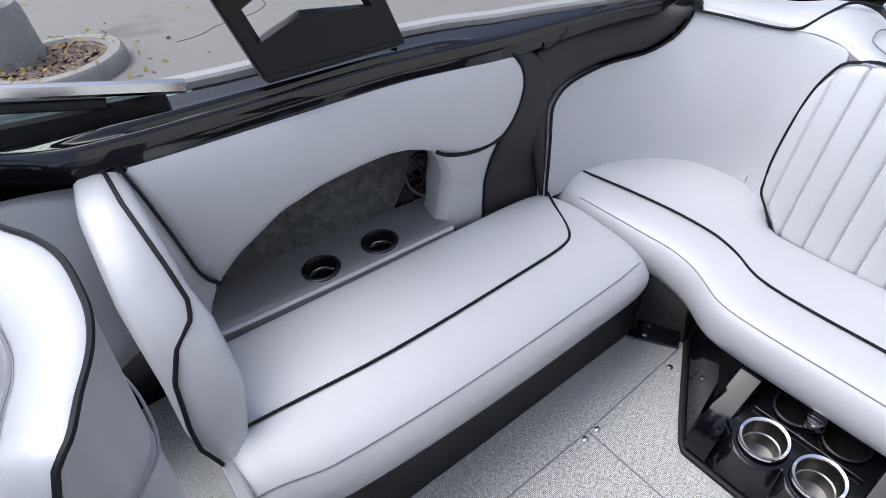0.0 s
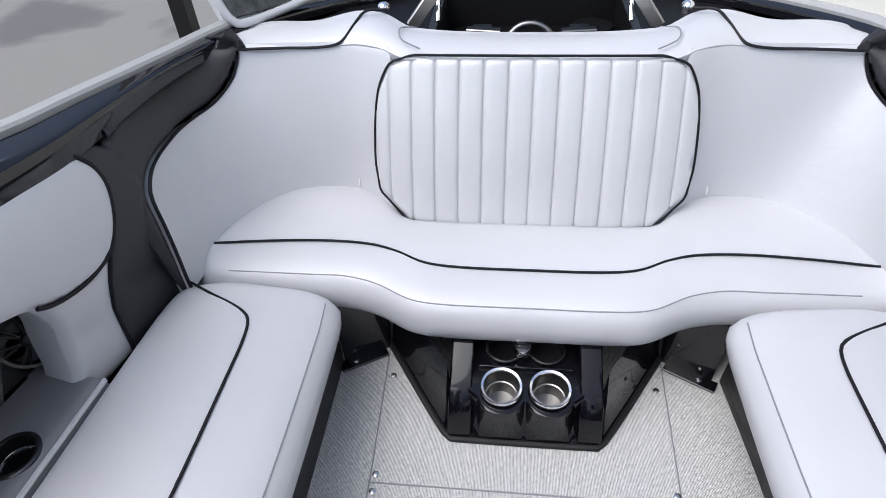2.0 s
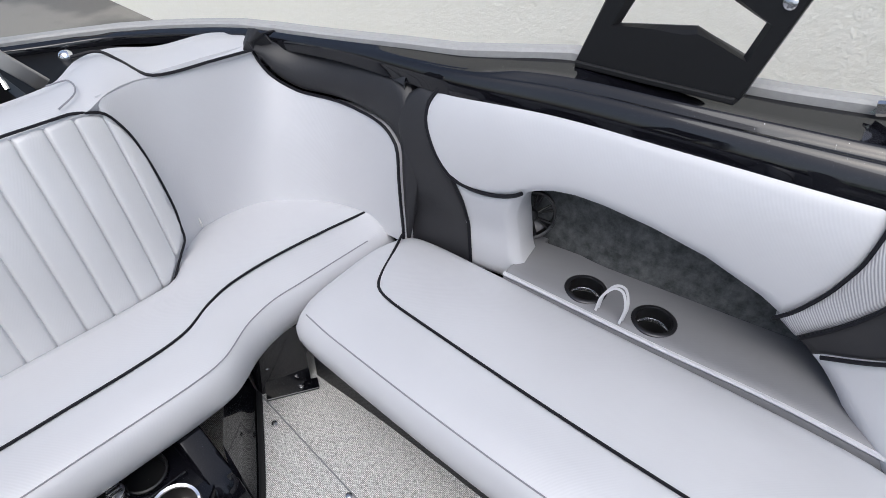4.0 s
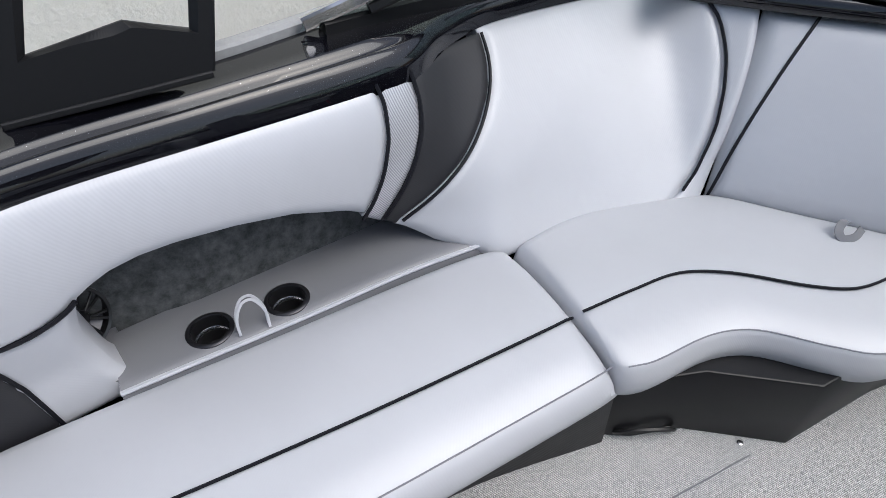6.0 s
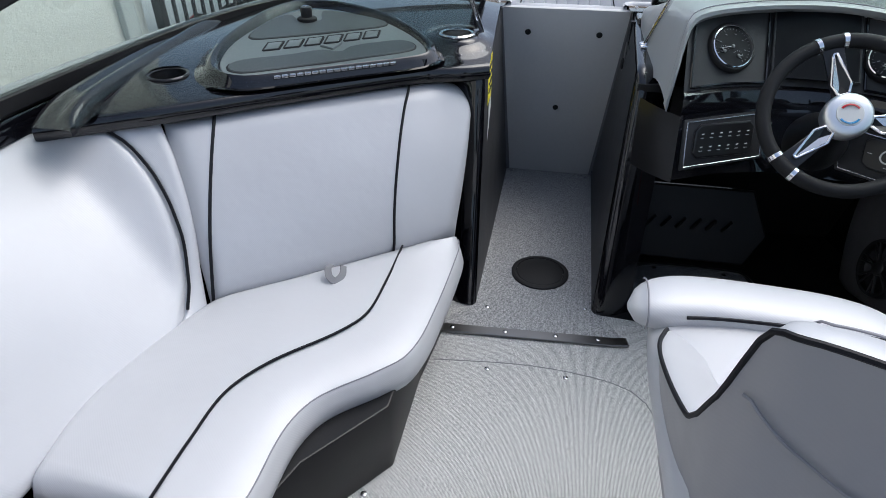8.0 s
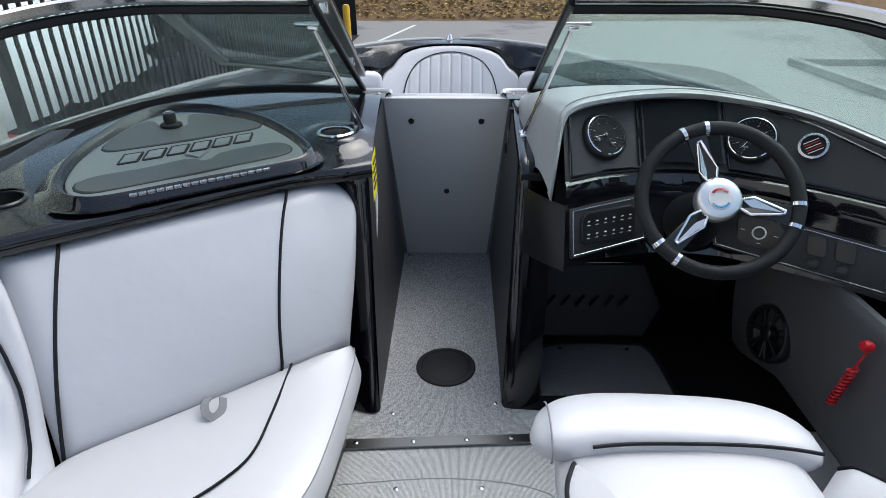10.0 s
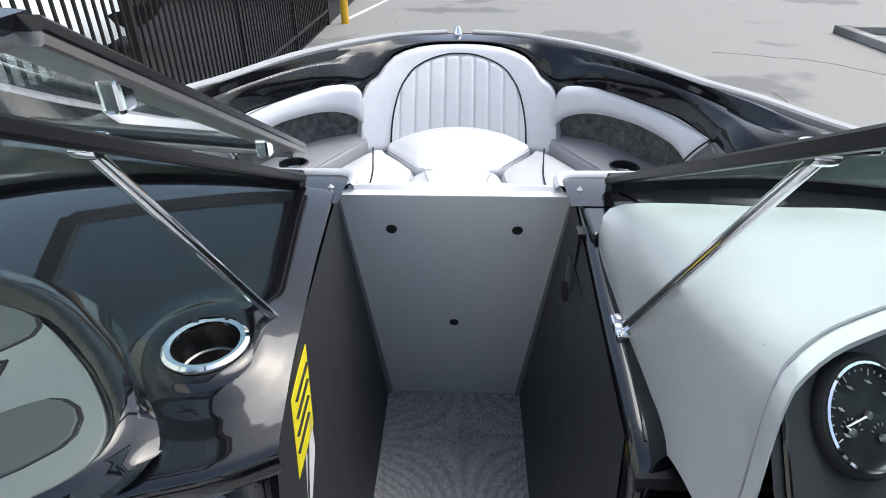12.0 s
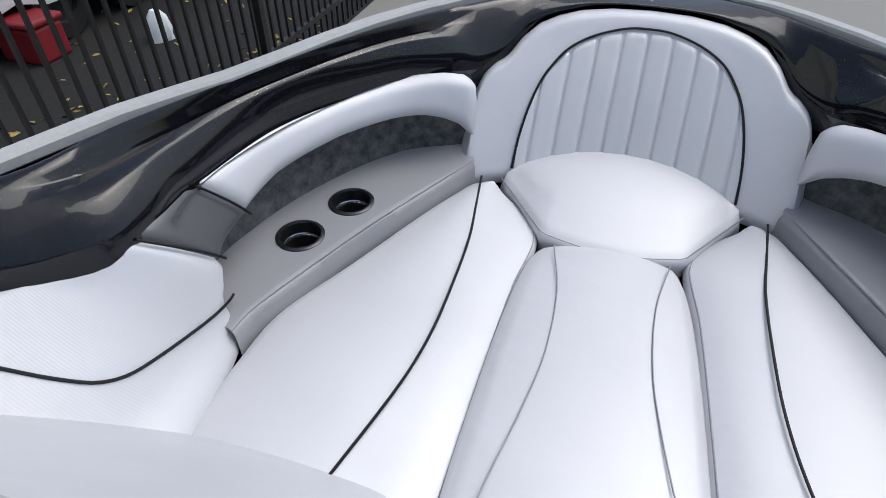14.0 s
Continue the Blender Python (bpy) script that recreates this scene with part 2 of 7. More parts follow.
def spline(points, n):
    """n points along a Catmull-Rom curve, evenly by control index weighted by length."""
    p = np.array(points, float)
    seg = np.linalg.norm(np.diff(p, axis=0), axis=1)
    at = np.r_[0, np.cumsum(seg)] / seg.sum()
    return np.array([spline_at(p, at, t) for t in np.linspace(0, 1, n)])


def spline_at(p, at, t):
    t = min(max(t, at[0]), at[-1])
    k = min(max(int(np.searchsorted(at, t, "right")) - 1, 0), len(p) - 2)
    h = at[k + 1] - at[k]
    u = (t - at[k]) / h

    def slope(i):
        a, b = max(i - 1, 0), min(i + 1, len(p) - 1)
        return (p[b] - p[a]) / (at[b] - at[a])

    m0, m1 = slope(k) * h, slope(k + 1) * h
    return (2 * u**3 - 3 * u**2 + 1) * p[k] + (u**3 - 2 * u**2 + u) * m0 + (3 * u**2 - 2 * u**3) * p[k + 1] + (u**3 - u**2) * m1


def table(rows):
    """A smooth function of the first column, giving the others."""
    a = np.array(rows, float)
    return lambda t: spline_at(a[:, 1:], a[:, 0], t)


def line(rows):
    a = np.array(rows, float)
    return lambda t: float(np.interp(t, a[:, 0], a[:, 1]))


def grid_faces(nu, nv, wrap=False):
    out = []
    for i in range(nu if wrap else nu - 1):
        for j in range(nv - 1):
            a, b = i * nv + j, ((i + 1) % nu) * nv + j
            out.append((a, b, b + 1, a + 1))
    return out


def loft(name, rows, mat, parent=None, label="", closed=False, caps=False, holes=()):
    """A skin over rows of points; closed: each row is a ring."""
    n, k = len(rows), len(rows[0])
    verts = [p for row in rows for p in row]
    faces = []
    for i in range(n - 1):
        for j in range(k if closed else k - 1):
            a, b = i * k + j, i * k + (j + 1) % k
            faces.append((a, b, b + k, a + k))
    if caps:
        faces += [tuple(range(k)), tuple(range((n - 1) * k, n * k))]
    return part(name, verts, faces, mat, parent, label, holes=holes)


def frame_along(pts):
    p = np.array(pts, float)
    t = np.gradient(p, axis=0)
    t /= np.linalg.norm(t, axis=1)[:, None] + 1e-12
    up = np.array([0, 0, 1.0]) if abs(t[0][2]) < 0.9 else np.array([1.0, 0, 0])
    sides, ups = [], []
    for d in t:
        s = np.cross(d, up)
        s /= np.linalg.norm(s) + 1e-12
        up = np.cross(s, d)
        sides.append(s)
        ups.append(up)
    return p, np.array(sides), np.array(ups)


def tube(name, pts, r, mat, parent=None, label="", sides=6, wide=1.0):
    p, s, u = frame_along(pts)
    ring = [(math.cos(a) * wide, math.sin(a)) for a in np.linspace(0, 2 * math.pi, sides, endpoint=False)]
    rows = [[q + r * (c * a + d * b) for c, d in ring] for q, a, b in zip(p, s, u)]
    return loft(name, rows, mat, parent, label, closed=True, caps=True)


def bar(name, pts, w, h, mat, parent=None, label=""):
    """A strip of rectangular section with eased corners along a line."""
    p, s, u = frame_along(pts)
    e = min(w, h) * 0.2
    ring = [(w / 2 - e, h / 2), (w / 2, h / 2 - e), (w / 2, e - h / 2), (w / 2 - e, -h / 2), (e - w / 2, -h / 2), (-w / 2, e - h / 2), (-w / 2, h / 2 - e), (e - w / 2, h / 2)]
    rows = [[q + c * a + d * b for c, d in ring] for q, a, b in zip(p, s, u)]
    return loft(name, rows, mat, parent, label, closed=True, caps=True)


def lathe(name, profile, mat, parent=None, label="", place=(0, 0, 0), axis=(0, 0, 1), n=28, cap=True):
    """Turns (radius, height) pairs round an axis at a place."""
    m = Vector((0, 0, 1)).rotation_difference(Vector(axis)).to_matrix()
    rows = []
    for r, h in profile:
        rows.append([np.array(m @ Vector((r * math.cos(a), r * math.sin(a), h))) + np.array(place) for a in np.linspace(0, 2 * math.pi, n, endpoint=False)])
    return loft(name, rows, mat, parent, label, closed=True, caps=cap)


def block(name, lo, hi, mat, parent=None, label="", ease=0.004, m=None):
    """A box with eased edges, optionally posed."""
    bm = bmesh.new()
    bmesh.ops.create_cube(bm, size=1)
    for v in bm.verts:
        v.co = Vector([lo[k] + (v.co[k] + 0.5) * (hi[k] - lo[k]) for k in range(3)])
    if ease:
        bmesh.ops.bevel(bm, geom=list(bm.edges), offset=ease, segments=2, profile=0.5, affect="EDGES")
    if m is not None:
        bm.transform(m)
    me = bpy.data.meshes.new(name)
    bm.to_mesh(me)
    bm.free()
    if mat:
        me.materials.append(mat)
    return attach(new(name, me), parent, label)


def prism(name, outline, base, direction, mat, parent=None, label="", ease=0.0, segments=2):
    """An outline of 3D points pushed along a direction, with bevelled rims."""
    bm = bmesh.new()
    vs = [bm.verts.new(tuple(p)) for p in outline]
    f = bm.faces.new(vs)
    r = bmesh.ops.extrude_face_region(bm, geom=[f])
    d = Vector(direction)
    moved = [v for v in r["geom"] if isinstance(v, bmesh.types.BMVert)]
    bmesh.ops.translate(bm, verts=moved, vec=d)
    bmesh.ops.recalc_face_normals(bm, faces=bm.faces)
    if ease:
        rim = [e for e in bm.edges if abs((e.verts[0].co - e.verts[1].co).normalized().dot(d.normalized())) < 0.5]
        bmesh.ops.bevel(bm, geom=rim, offset=ease, segments=segments, profile=0.5, affect="EDGES")
    for face in bm.faces:
        face.smooth = len(face.verts) <= 4
    for e in bm.edges:
        if len(e.link_faces) == 2 and e.calc_face_angle(0) > 0.7:
            e.smooth = False
    me = bpy.data.meshes.new(name)
    bm.to_mesh(me)
    bm.free()
    me.materials.append(mat)
    return attach(new(name, me), parent, label)


def eased(n, sharp=1.6):
    """0 to 1 in n steps, closer together at both ends."""
    t = np.linspace(-1, 1, n)
    return 0.5 + 0.5 * np.sign(t) * (1 - (1 - np.abs(t)) ** sharp)


def upholstery(name, P, mat, parent, label="", thick=0.03, drop=0.009, edge=0.018, ribs=None, toward=(0.0, 0.1, 1.1)):
    """A padded panel over a grid of points P[i][j], with rolled rims and a back, its face turned to a point."""
    P = np.array(P, float)
    nu, nv = P.shape[:2]
    du, dv = np.gradient(P, axis=0), np.gradient(P, axis=1)
    N = np.cross(du, dv)
    N /= np.linalg.norm(N, axis=2)[..., None] + 1e-12
    N *= 1.0 if (N * (np.array(toward) - P)).sum(axis=2).mean() > 0 else -1.0
    su = np.cumsum(np.r_[np.zeros((1, nv)), np.linalg.norm(np.diff(P, axis=0), axis=2)], axis=0)
    sv = np.cumsum(np.c_[np.zeros((nu, 1)), np.linalg.norm(np.diff(P, axis=1), axis=2)], axis=1)
    d = np.minimum(np.minimum(su, su[-1:] - su), np.minimum(sv, sv[:, -1:] - sv))
    fall = (1 - np.clip(d / edge, 0, 1)) ** 2
    Q = P - N * (drop * fall)[..., None]
    if ribs is not None:
        Q = Q + N * np.array(ribs)[..., None]
    back = P - N * thick
    verts = [*Q.reshape(-1, 3), *back.reshape(-1, 3)]
    faces = grid_faces(nu, nv)
    k = nu * nv
    faces += [tuple(reversed([a + k for a in f])) for f in grid_faces(nu, nv)]
    rim = [i * nv for i in range(nu)] + [(nu - 1) * nv + j for j in range(1, nv)] + [i * nv + nv - 1 for i in range(nu - 2, -1, -1)] + [j for j in range(nv - 2, 0, -1)]
    for a, b in zip(rim, rim[1:] + rim[:1]):
        faces.append((a, b, b + k, a + k))
    return part(name, verts, faces, mat, parent, label)


def cushion(name, front, back, z0, z1, mat, parent, label="", r=0.035, crown=0.012, n=40, sink=0.0, lip=0.012, end=0.035, tilt=0.0, roll=None, face=None, inset=0.0):
    """A seat cushion between a front and a back line in plan, with a rolled front edge and a soft crown."""
    F, B = spline(front, n), spline(back, n)
    rows = []
    for i, (f, b) in enumerate(zip(F, B)):
        d = b - f
        L = max(np.linalg.norm(d), 1e-4)
        d = d / L
        q = min(1.0, L / 0.2)
        s = i / (n - 1)
        near = min(i, n - 1 - i) / (n - 1) * np.linalg.norm(np.diff(F, axis=0), axis=1).sum()
        k = 1 - 0.22 * max(0, 1 - near / end) ** 2
        top = z0 + (z1 - z0) * k
        prof = [(0.05, z0), (0.026, z0 + 0.004), (0.010, z0 + 0.024), (0.0, (z0 + z1) / 2 - 0.01), (-lip * 0.7, top - r * 0.95), (-lip * 0.75, top - r * 0.65), (-0.002, top - r * 0.38)]
        wide, deep = roll or (r * 1.1, r * 0.34)
        wide = min(wide, L * 0.4)
        prof[-3:] = [(-lip * 0.7, top - deep - r * 0.6), (-lip * 0.75, top - deep - r * 0.3), (-0.002, top - deep - r * 0.04)]
        if face:
            prof = [(0.034, z0), (0.010, z0 + 0.003), (-face * 0.35, z0 + 0.016), (-face * 0.85, z0 + 0.036), (-face, (z0 + top) / 2), (-face * 0.8 + inset * 0.2, top - deep - 0.028), (-face * 0.45 + inset * 0.5, top - deep - 0.012), (inset - 0.002, top - deep - 0.003)]
        prof += [(inset + 0.002, top - deep)]
        prof += [(inset + (wide - inset) * e + 0.002, top - deep * (1 - e) ** 2) for e in (0.12, 0.3, 0.52, 0.76)]
        inner = [0.2, 0.35, 0.5, 0.65, 0.8]
        prof += [(wide + (L - wide - 0.03) * w, top + crown * q * math.sin(math.pi * w) ** 0.7 - sink * math.sin(math.pi * w) + tilt * w * math.sin(math.pi * s)) for w in inner]
        up = tilt * math.sin(math.pi * s)
        prof += [(L - 0.03, top + up), (L - 0.012, top + up - 0.006), (L - 0.002, top + up - 0.022), (L, z0)]
        rows.append([(*(f + d * min(a, L) if L > 0.1 else f + d * a * L / 0.1), z) for a, z in prof])
    return loft(name, rows, mat, parent, label, closed=True, caps=True)


def mirror(pts, s):
    return [(p[0] * s, *p[1:]) for p in pts]


def cup(name, place, r, parent, deep=0.07, rim=CHROME, wall=DIM_STEEL, axis=(0, 0, 1), lip=0.006):
    """A drink holder: bowl, rolled rim and a ring at its foot."""
    holder = parent
    lathe(name, [(r + lip, 0.0), (r + lip, 0.003), (r + lip * 0.4, 0.006), (r - 0.002, 0.005), (r - 0.003, 0.0), (r - 0.006, -deep * 0.5), (r - 0.009, -deep * 0.52), (r - 0.011, -deep), (0.001, -deep - 0.002), (0.001, -deep - 0.006), (r, -deep - 0.006), (r, -0.001)], wall, holder, "", place, axis, 32, False)
    lathe(name + "_rim", [(r + lip, 0.001), (r + lip, 0.004), (r + lip * 0.4, 0.0075), (r - 0.0035, 0.006), (r - 0.0035, 0.001)], rim, holder, "", place, axis, 36, False)


def screw(place, parent, axis=(0, 0, 1), r=0.0075):
    return lathe("screw", [(r, 0.0), (r * 0.95, 0.002), (r * 0.6, 0.0032), (0.0005, 0.0034)], STEEL, parent, "", place, axis, 12)


# ---- hull, deck and floor ----
SEAT = 0.29
# pairs along the starboard side from the stern: inner lip, outer rim
DECK = [
    (0.0, -1.78, 0.60, 0.0, -1.80, 0.625), (0.15, -1.765, 0.60, 0.155, -1.785, 0.625), (0.295, -1.72, 0.60, 0.302, -1.738, 0.625), (0.43, -1.665, 0.60, 0.44, -1.683, 0.625), (0.545, -1.61, 0.605, 0.56, -1.626, 0.628),
    (0.65, -1.465, 0.622, 0.668, -1.475, 0.648), (0.748, -1.26, 0.647, 0.766, -1.27, 0.672), (0.79, -1.09, 0.656, 0.808, -1.10, 0.684), (0.82, -0.95, 0.661, 0.845, -0.958, 0.694), (0.842, -0.775, 0.663, 0.89, -0.785, 0.708), (0.858, -0.645, 0.664, 0.928, -0.65, 0.717),
    (0.915, -0.42, 0.665, 1.025, -0.45, 0.735), (0.955, -0.15, 0.668, 1.09, -0.12, 0.74), (1.0, 0.15, 0.67, 1.16, 0.12, 0.745),
    (1.03, 0.25, 0.67, 1.19, 0.21, 0.745), (1.105, 0.36, 0.683, 1.215, 0.33, 0.745), (1.155, 0.5, 0.69, 1.235, 0.5, 0.745),
    (1.18, 0.8, 0.69, 1.245, 0.8, 0.745), (1.175, 1.2, 0.69, 1.245, 1.2, 0.745), (1.10, 1.8, 0.715, 1.20, 1.8, 0.745),
    (1.0, 2.2, 0.70, 1.10, 2.25, 0.745), (0.925, 2.51, 0.652, 1.01, 2.57, 0.742), (0.85, 2.60, 0.638, 0.972, 2.66, 0.74), (0.788, 2.69, 0.634, 0.943, 2.73, 0.738),
    (0.776, 2.78, 0.634, 0.92, 2.81, 0.737), (0.78, 2.88, 0.635, 0.885, 2.9, 0.736), (0.735, 3.13, 0.635, 0.79, 3.09, 0.735), (0.58, 3.40, 0.645, 0.64, 3.41, 0.733),
    (0.47, 3.53, 0.62, 0.525, 3.60, 0.731), (0.412, 3.60, 0.59, 0.43, 3.72, 0.73), (0.362, 3.665, 0.61, 0.365, 3.79, 0.728), (0.292, 3.748, 0.685, 0.30, 3.845, 0.727),
    (0.19, 3.80, 0.708, 0.20, 3.90, 0.726), (0.10, 3.82, 0.715, 0.10, 3.935, 0.725), (0.0, 3.825, 0.716, 0.0, 3.945, 0.725),
]


# across the bow deck from lip to rim: reach, height where plain, height beside the teardrop recess
BOW_SECTION = [(-0.02, -0.35, -0.35), (0.0, 0.0, 0.0), (0.03, 0.12, 0.14), (0.10, 0.24, 0.36), (0.22, 0.41, 0.555), (0.25, 0.45, 0.595), (0.27, 0.475, 0.610), (0.48, 0.70, 0.665), (0.50, 0.72, 0.655), (0.52, 0.74, 0.60), (0.66, 0.86, 0.57), (0.68, 0.875, 0.61), (0.71, 0.895, 0.82), (0.78, 0.935, 0.975), (0.85, 0.955, 0.985), (0.88, 0.95, 0.95), (1.0, 0.87, 0.85)]
RECESS = line([(0.75, 0.0), (0.758, 0.35), (0.772, 0.8), (0.79, 1.0), (0.875, 1.0), (0.90, 0.75), (0.912, 0.35), (0.92, 0.0)])


def deck_line(s, n):
    """Lip and rim along one side; the starboard rim lies further inboard beside the cockpit."""
    p = np.array(spline(DECK, n))
    if s > 0:
        w = 1 - 0.28 * np.clip((0.6 - p[:, 1:2]) / 0.5, 0, 1) * np.clip((p[:, 1:2] + 0.62) / 0.2, 0, 1)
        p[:, 3:6] = p[:, 0:3] + (p[:, 3:6] - p[:, 0:3]) * np.c_[w, w, 0.5 + 0.5 * w]
    return p


def deck_rows(s, n=300):
    p = deck_line(s, n)
    ridge = [(-0.02, -0.35), (0.0, 0.0), (0.03, 0.22), (0.08, 0.44), (0.13, 0.555), (0.155, 0.575), (0.18, 0.585), (0.215, 0.68), (0.25, 0.775), (0.29, 0.815), (0.33, 0.775), (0.36, 0.715), (0.40, 0.70), (0.60, 0.76), (0.80, 0.82), (0.97, 0.87), (1.0, 0.78)]
    plain = [z for _, z in ridge[:6]] + [0.60, 0.62, 0.64, 0.655, 0.67, 0.685] + [z for _, z in ridge[12:]]
    rows = []
    for j, q in enumerate(p):
        i, o = np.array([q[0] * s, q[1], q[2]]), np.array([q[3] * s, q[4], q[5]])
        d = o - i
        rise = o[2] - i[2]
        t = j / (n - 1)
        # a long teardrop recess in the bow deck, a rounded ridge along the cockpit
        k = RECESS(t)
        k = k * k * (3 - 2 * k)
        bow = [(f, z0 + (z1 - z0) * k) for f, z0, z1 in BOW_SECTION]
        w = min(1, max(0, (t - 0.48) / 0.2))
        swell = min(1, max(0, (q[1] + 0.60) / 0.10), max(0, (0.30 - q[1]) / 0.14))
        swell = swell * swell * (3 - 2 * swell)
        row = []
        for (f0, z0), flat, (f1, z1) in zip(ridge, plain, bow):
            z0 = flat + (z0 - flat) * swell
            f, z = f0 * (1 - w) + f1 * w, z0 * (1 - w) + z1 * w
            v = i + d * f
            v[2] = i[2] + rise * z
            row.append(v)
        rows.append(row)
    return rows


def build_hull():
    for s, name in ((1, "gunwale_starboard"), (-1, "gunwale_port")):
        deck = thing(name, (1.1 * s, 0, 0.7), "glossy black metal-flake gunwale deck with a long grooved handhold", "boat deck", "gunwales", "structure")
        rows = deck_rows(s)
        loft("deck_moulding", rows[:181], BLACK, deck)
        loft("bow_deck_moulding", rows[180:], BOW_BLACK, deck, "polished black bow deck with a teardrop recess")
        p = deck_line(s, 110)
        out = []
        for q in p:
            d = np.array([q[3] * s - q[0] * s, q[4] - q[1], 0])
            d /= np.linalg.norm(d) + 1e-9
            out.append(np.array([q[3] * s, q[4], q[5]]) + d * 0.022 - np.array([0, 0, 0.004]))
        bar("rub_rail", out[::2], 0.036, 0.028, CAP, deck, "matt grey rub rail along the gunwale edge")
        under = []
        for q, (rx, ry, rz) in zip(p, out):
            y = q[4]
            keel = -0.88 + 0.9 * max(0, (y - 2.2) / 1.75) ** 2
            t = np.array([rx, ry, rz])
            under.append([t + [0, 0, 0.0], t * [1.02, 1, 1] + [0, 0, -0.25], [t[0] * 0.93, min(y, 3.6) if y > 3.6 else y, min(0.2, keel + 1.0)], [t[0] * 0.8, min(y, 3.4), keel + 0.35], [t[0] * 0.4, min(y, 3.3), keel + 0.1], [0, min(y, 3.25), keel]])
        loft("hull_side", under, BLACK, deck)
    t = thing("transom_deck", (0, -1.9, 0.66), "black gelcoat stern deck round the open engine well", "boat deck", "", "structure")
    for s in (1, -1):
        prism("deck_panel", [(s * x, y, 0.598) for x, y in ((0.28, -1.22), (0.76, -1.16), (0.752, -1.25), (0.655, -1.462), (0.548, -1.61), (0.43, -1.668), (0.295, -1.722), (0.28, -1.73))], None, (0, 0, -0.03), DECK_BLACK, t)
        lathe("cleat_button", [(0.02, 0), (0.02, 0.008), (0.016, 0.016), (0.008, 0.021), (0.0005, 0.022)], CHROME, t, "", (s * 0.44, -1.59, 0.598))
        block("well_side", (s * 0.275 - 0.012, -1.74, 0.1), (s * 0.275 + 0.012, -1.24, 0.602), SATIN, t, ease=0.002)
    block("well_rear", (-0.287, -1.765, 0.1), (0.287, -1.735, 0.604), SATIN, t, ease=0.002)
    block("well_floor", (-0.28, -1.74, 0.08), (0.28, -1.2, 0.1), SATIN, t, ease=0.0)
    e = thing("engine", (0, -1.62, 0.1), "dark engine with chrome cover bands in its open well", "engine")
    block("engine_block", (-0.25, -1.72, 0.1), (0.25, -1.42, 0.515), ENGINE, e, ease=0.04)
    ring = [(0.068 * math.cos(a), -1.57 - 0.068 * math.sin(a) * 0.4, 0.500 + 0.052 * math.sin(a)) for a in np.linspace(0, math.pi, 16)]
    tube("intake_ring", ring, 0.011, DIM_STEEL, e, "chrome intake ring", 10)
    for s in (1, -1):
        bar("chrome_band", [(s * 0.09, -1.57, 0.538), (s * 0.19, -1.58, 0.540)], 0.03, 0.014, DIM_STEEL, e, "chrome cover band")
        block("ignition_cover", (s * 0.145 - 0.03, -1.62, 0.515), (s * 0.145 + 0.03, -1.58, 0.545), DIM_STEEL, e, ease=0.006)
    lathe("flame_arrestor", [(0.065, 0), (0.07, 0.02), (0.06, 0.04), (0.0005, 0.045)], ENGINE, e, "", (-0.185, -1.62, 0.50))
    h = thing("engine_hatch", (0, -1.95, 0.66), "raised black engine hatch on grey arms and gas struts", "hatch")
    prism("hatch_panel", [(-0.27, -1.72, 0.64), (0.27, -1.72, 0.64), (0.27, -1.86, 1.25), (-0.27, -1.86, 1.25)], None, (0, -0.04, -0.01), SATIN, h, ease=0.01)
    for z in (0.70, 0.79):
        bar("stiffener", [(-0.24, -1.715 - 0.23 * (z - 0.64), z), (0.24, -1.715 - 0.23 * (z - 0.64), z)], 0.012, 0.012, SATIN, h)
    for s in (1, -1):
        bar("hinge_arm", [(s * 0.335, -1.45, 0.60), (s * 0.272, -1.475, 0.68), (s * 0.25, -1.60, 0.78), (s * 0.25, -1.735, 0.80)], 0.012, 0.036, EDGE, h, "grey metal hinge arm")
        tube("gas_strut", [(s * 0.262, -1.46, 0.61), (s * 0.268, -1.78, 1.0)], 0.007, CHROME, h, "chrome gas strut", 8)


def build_stern_lid():
    l = thing("stern_locker_lid", (0.70, -1.36, 0.68), "open stern locker lid, white outside with grey carpet lining", "locker lid")
    A, B, up = np.array([0.765, -1.25, 0.672]), np.array([0.60, -1.50, 0.672]), np.array([0.16, -0.06, 0.42])
    n = np.cross(B - A, up)
    n /= np.linalg.norm(n)
    n = n if n[0] > 0 else -n
    ends = spline([A + up, A + up * 0.3, A + up * 0.06 + (B - A) * 0.02, A + (B - A) * 0.10, A + (B - A) * 0.9, B], 40)
    prism("lid_liner", [A + up * 0.04 + (B - A) * 0.05, B, B + up, A + up + (B - A) * 0.05], None, tuple(n * 0.02), CARPET, l, "grey carpet lining", ease=0.004)
    prism("lid_shell", [A + n * 0.02, B + n * 0.02, B + up + n * 0.02, A + up + n * 0.02], None, tuple(n * 0.03), WHITE, l, "white padded outer shell", ease=0.012)
    tube("lid_rim", ends, 0.011, WHITE, l, "rounded white rim", 12)


def screws_on(floor, places, z=0.004):
    for x, y in places:
        screw((x, y, z), floor)


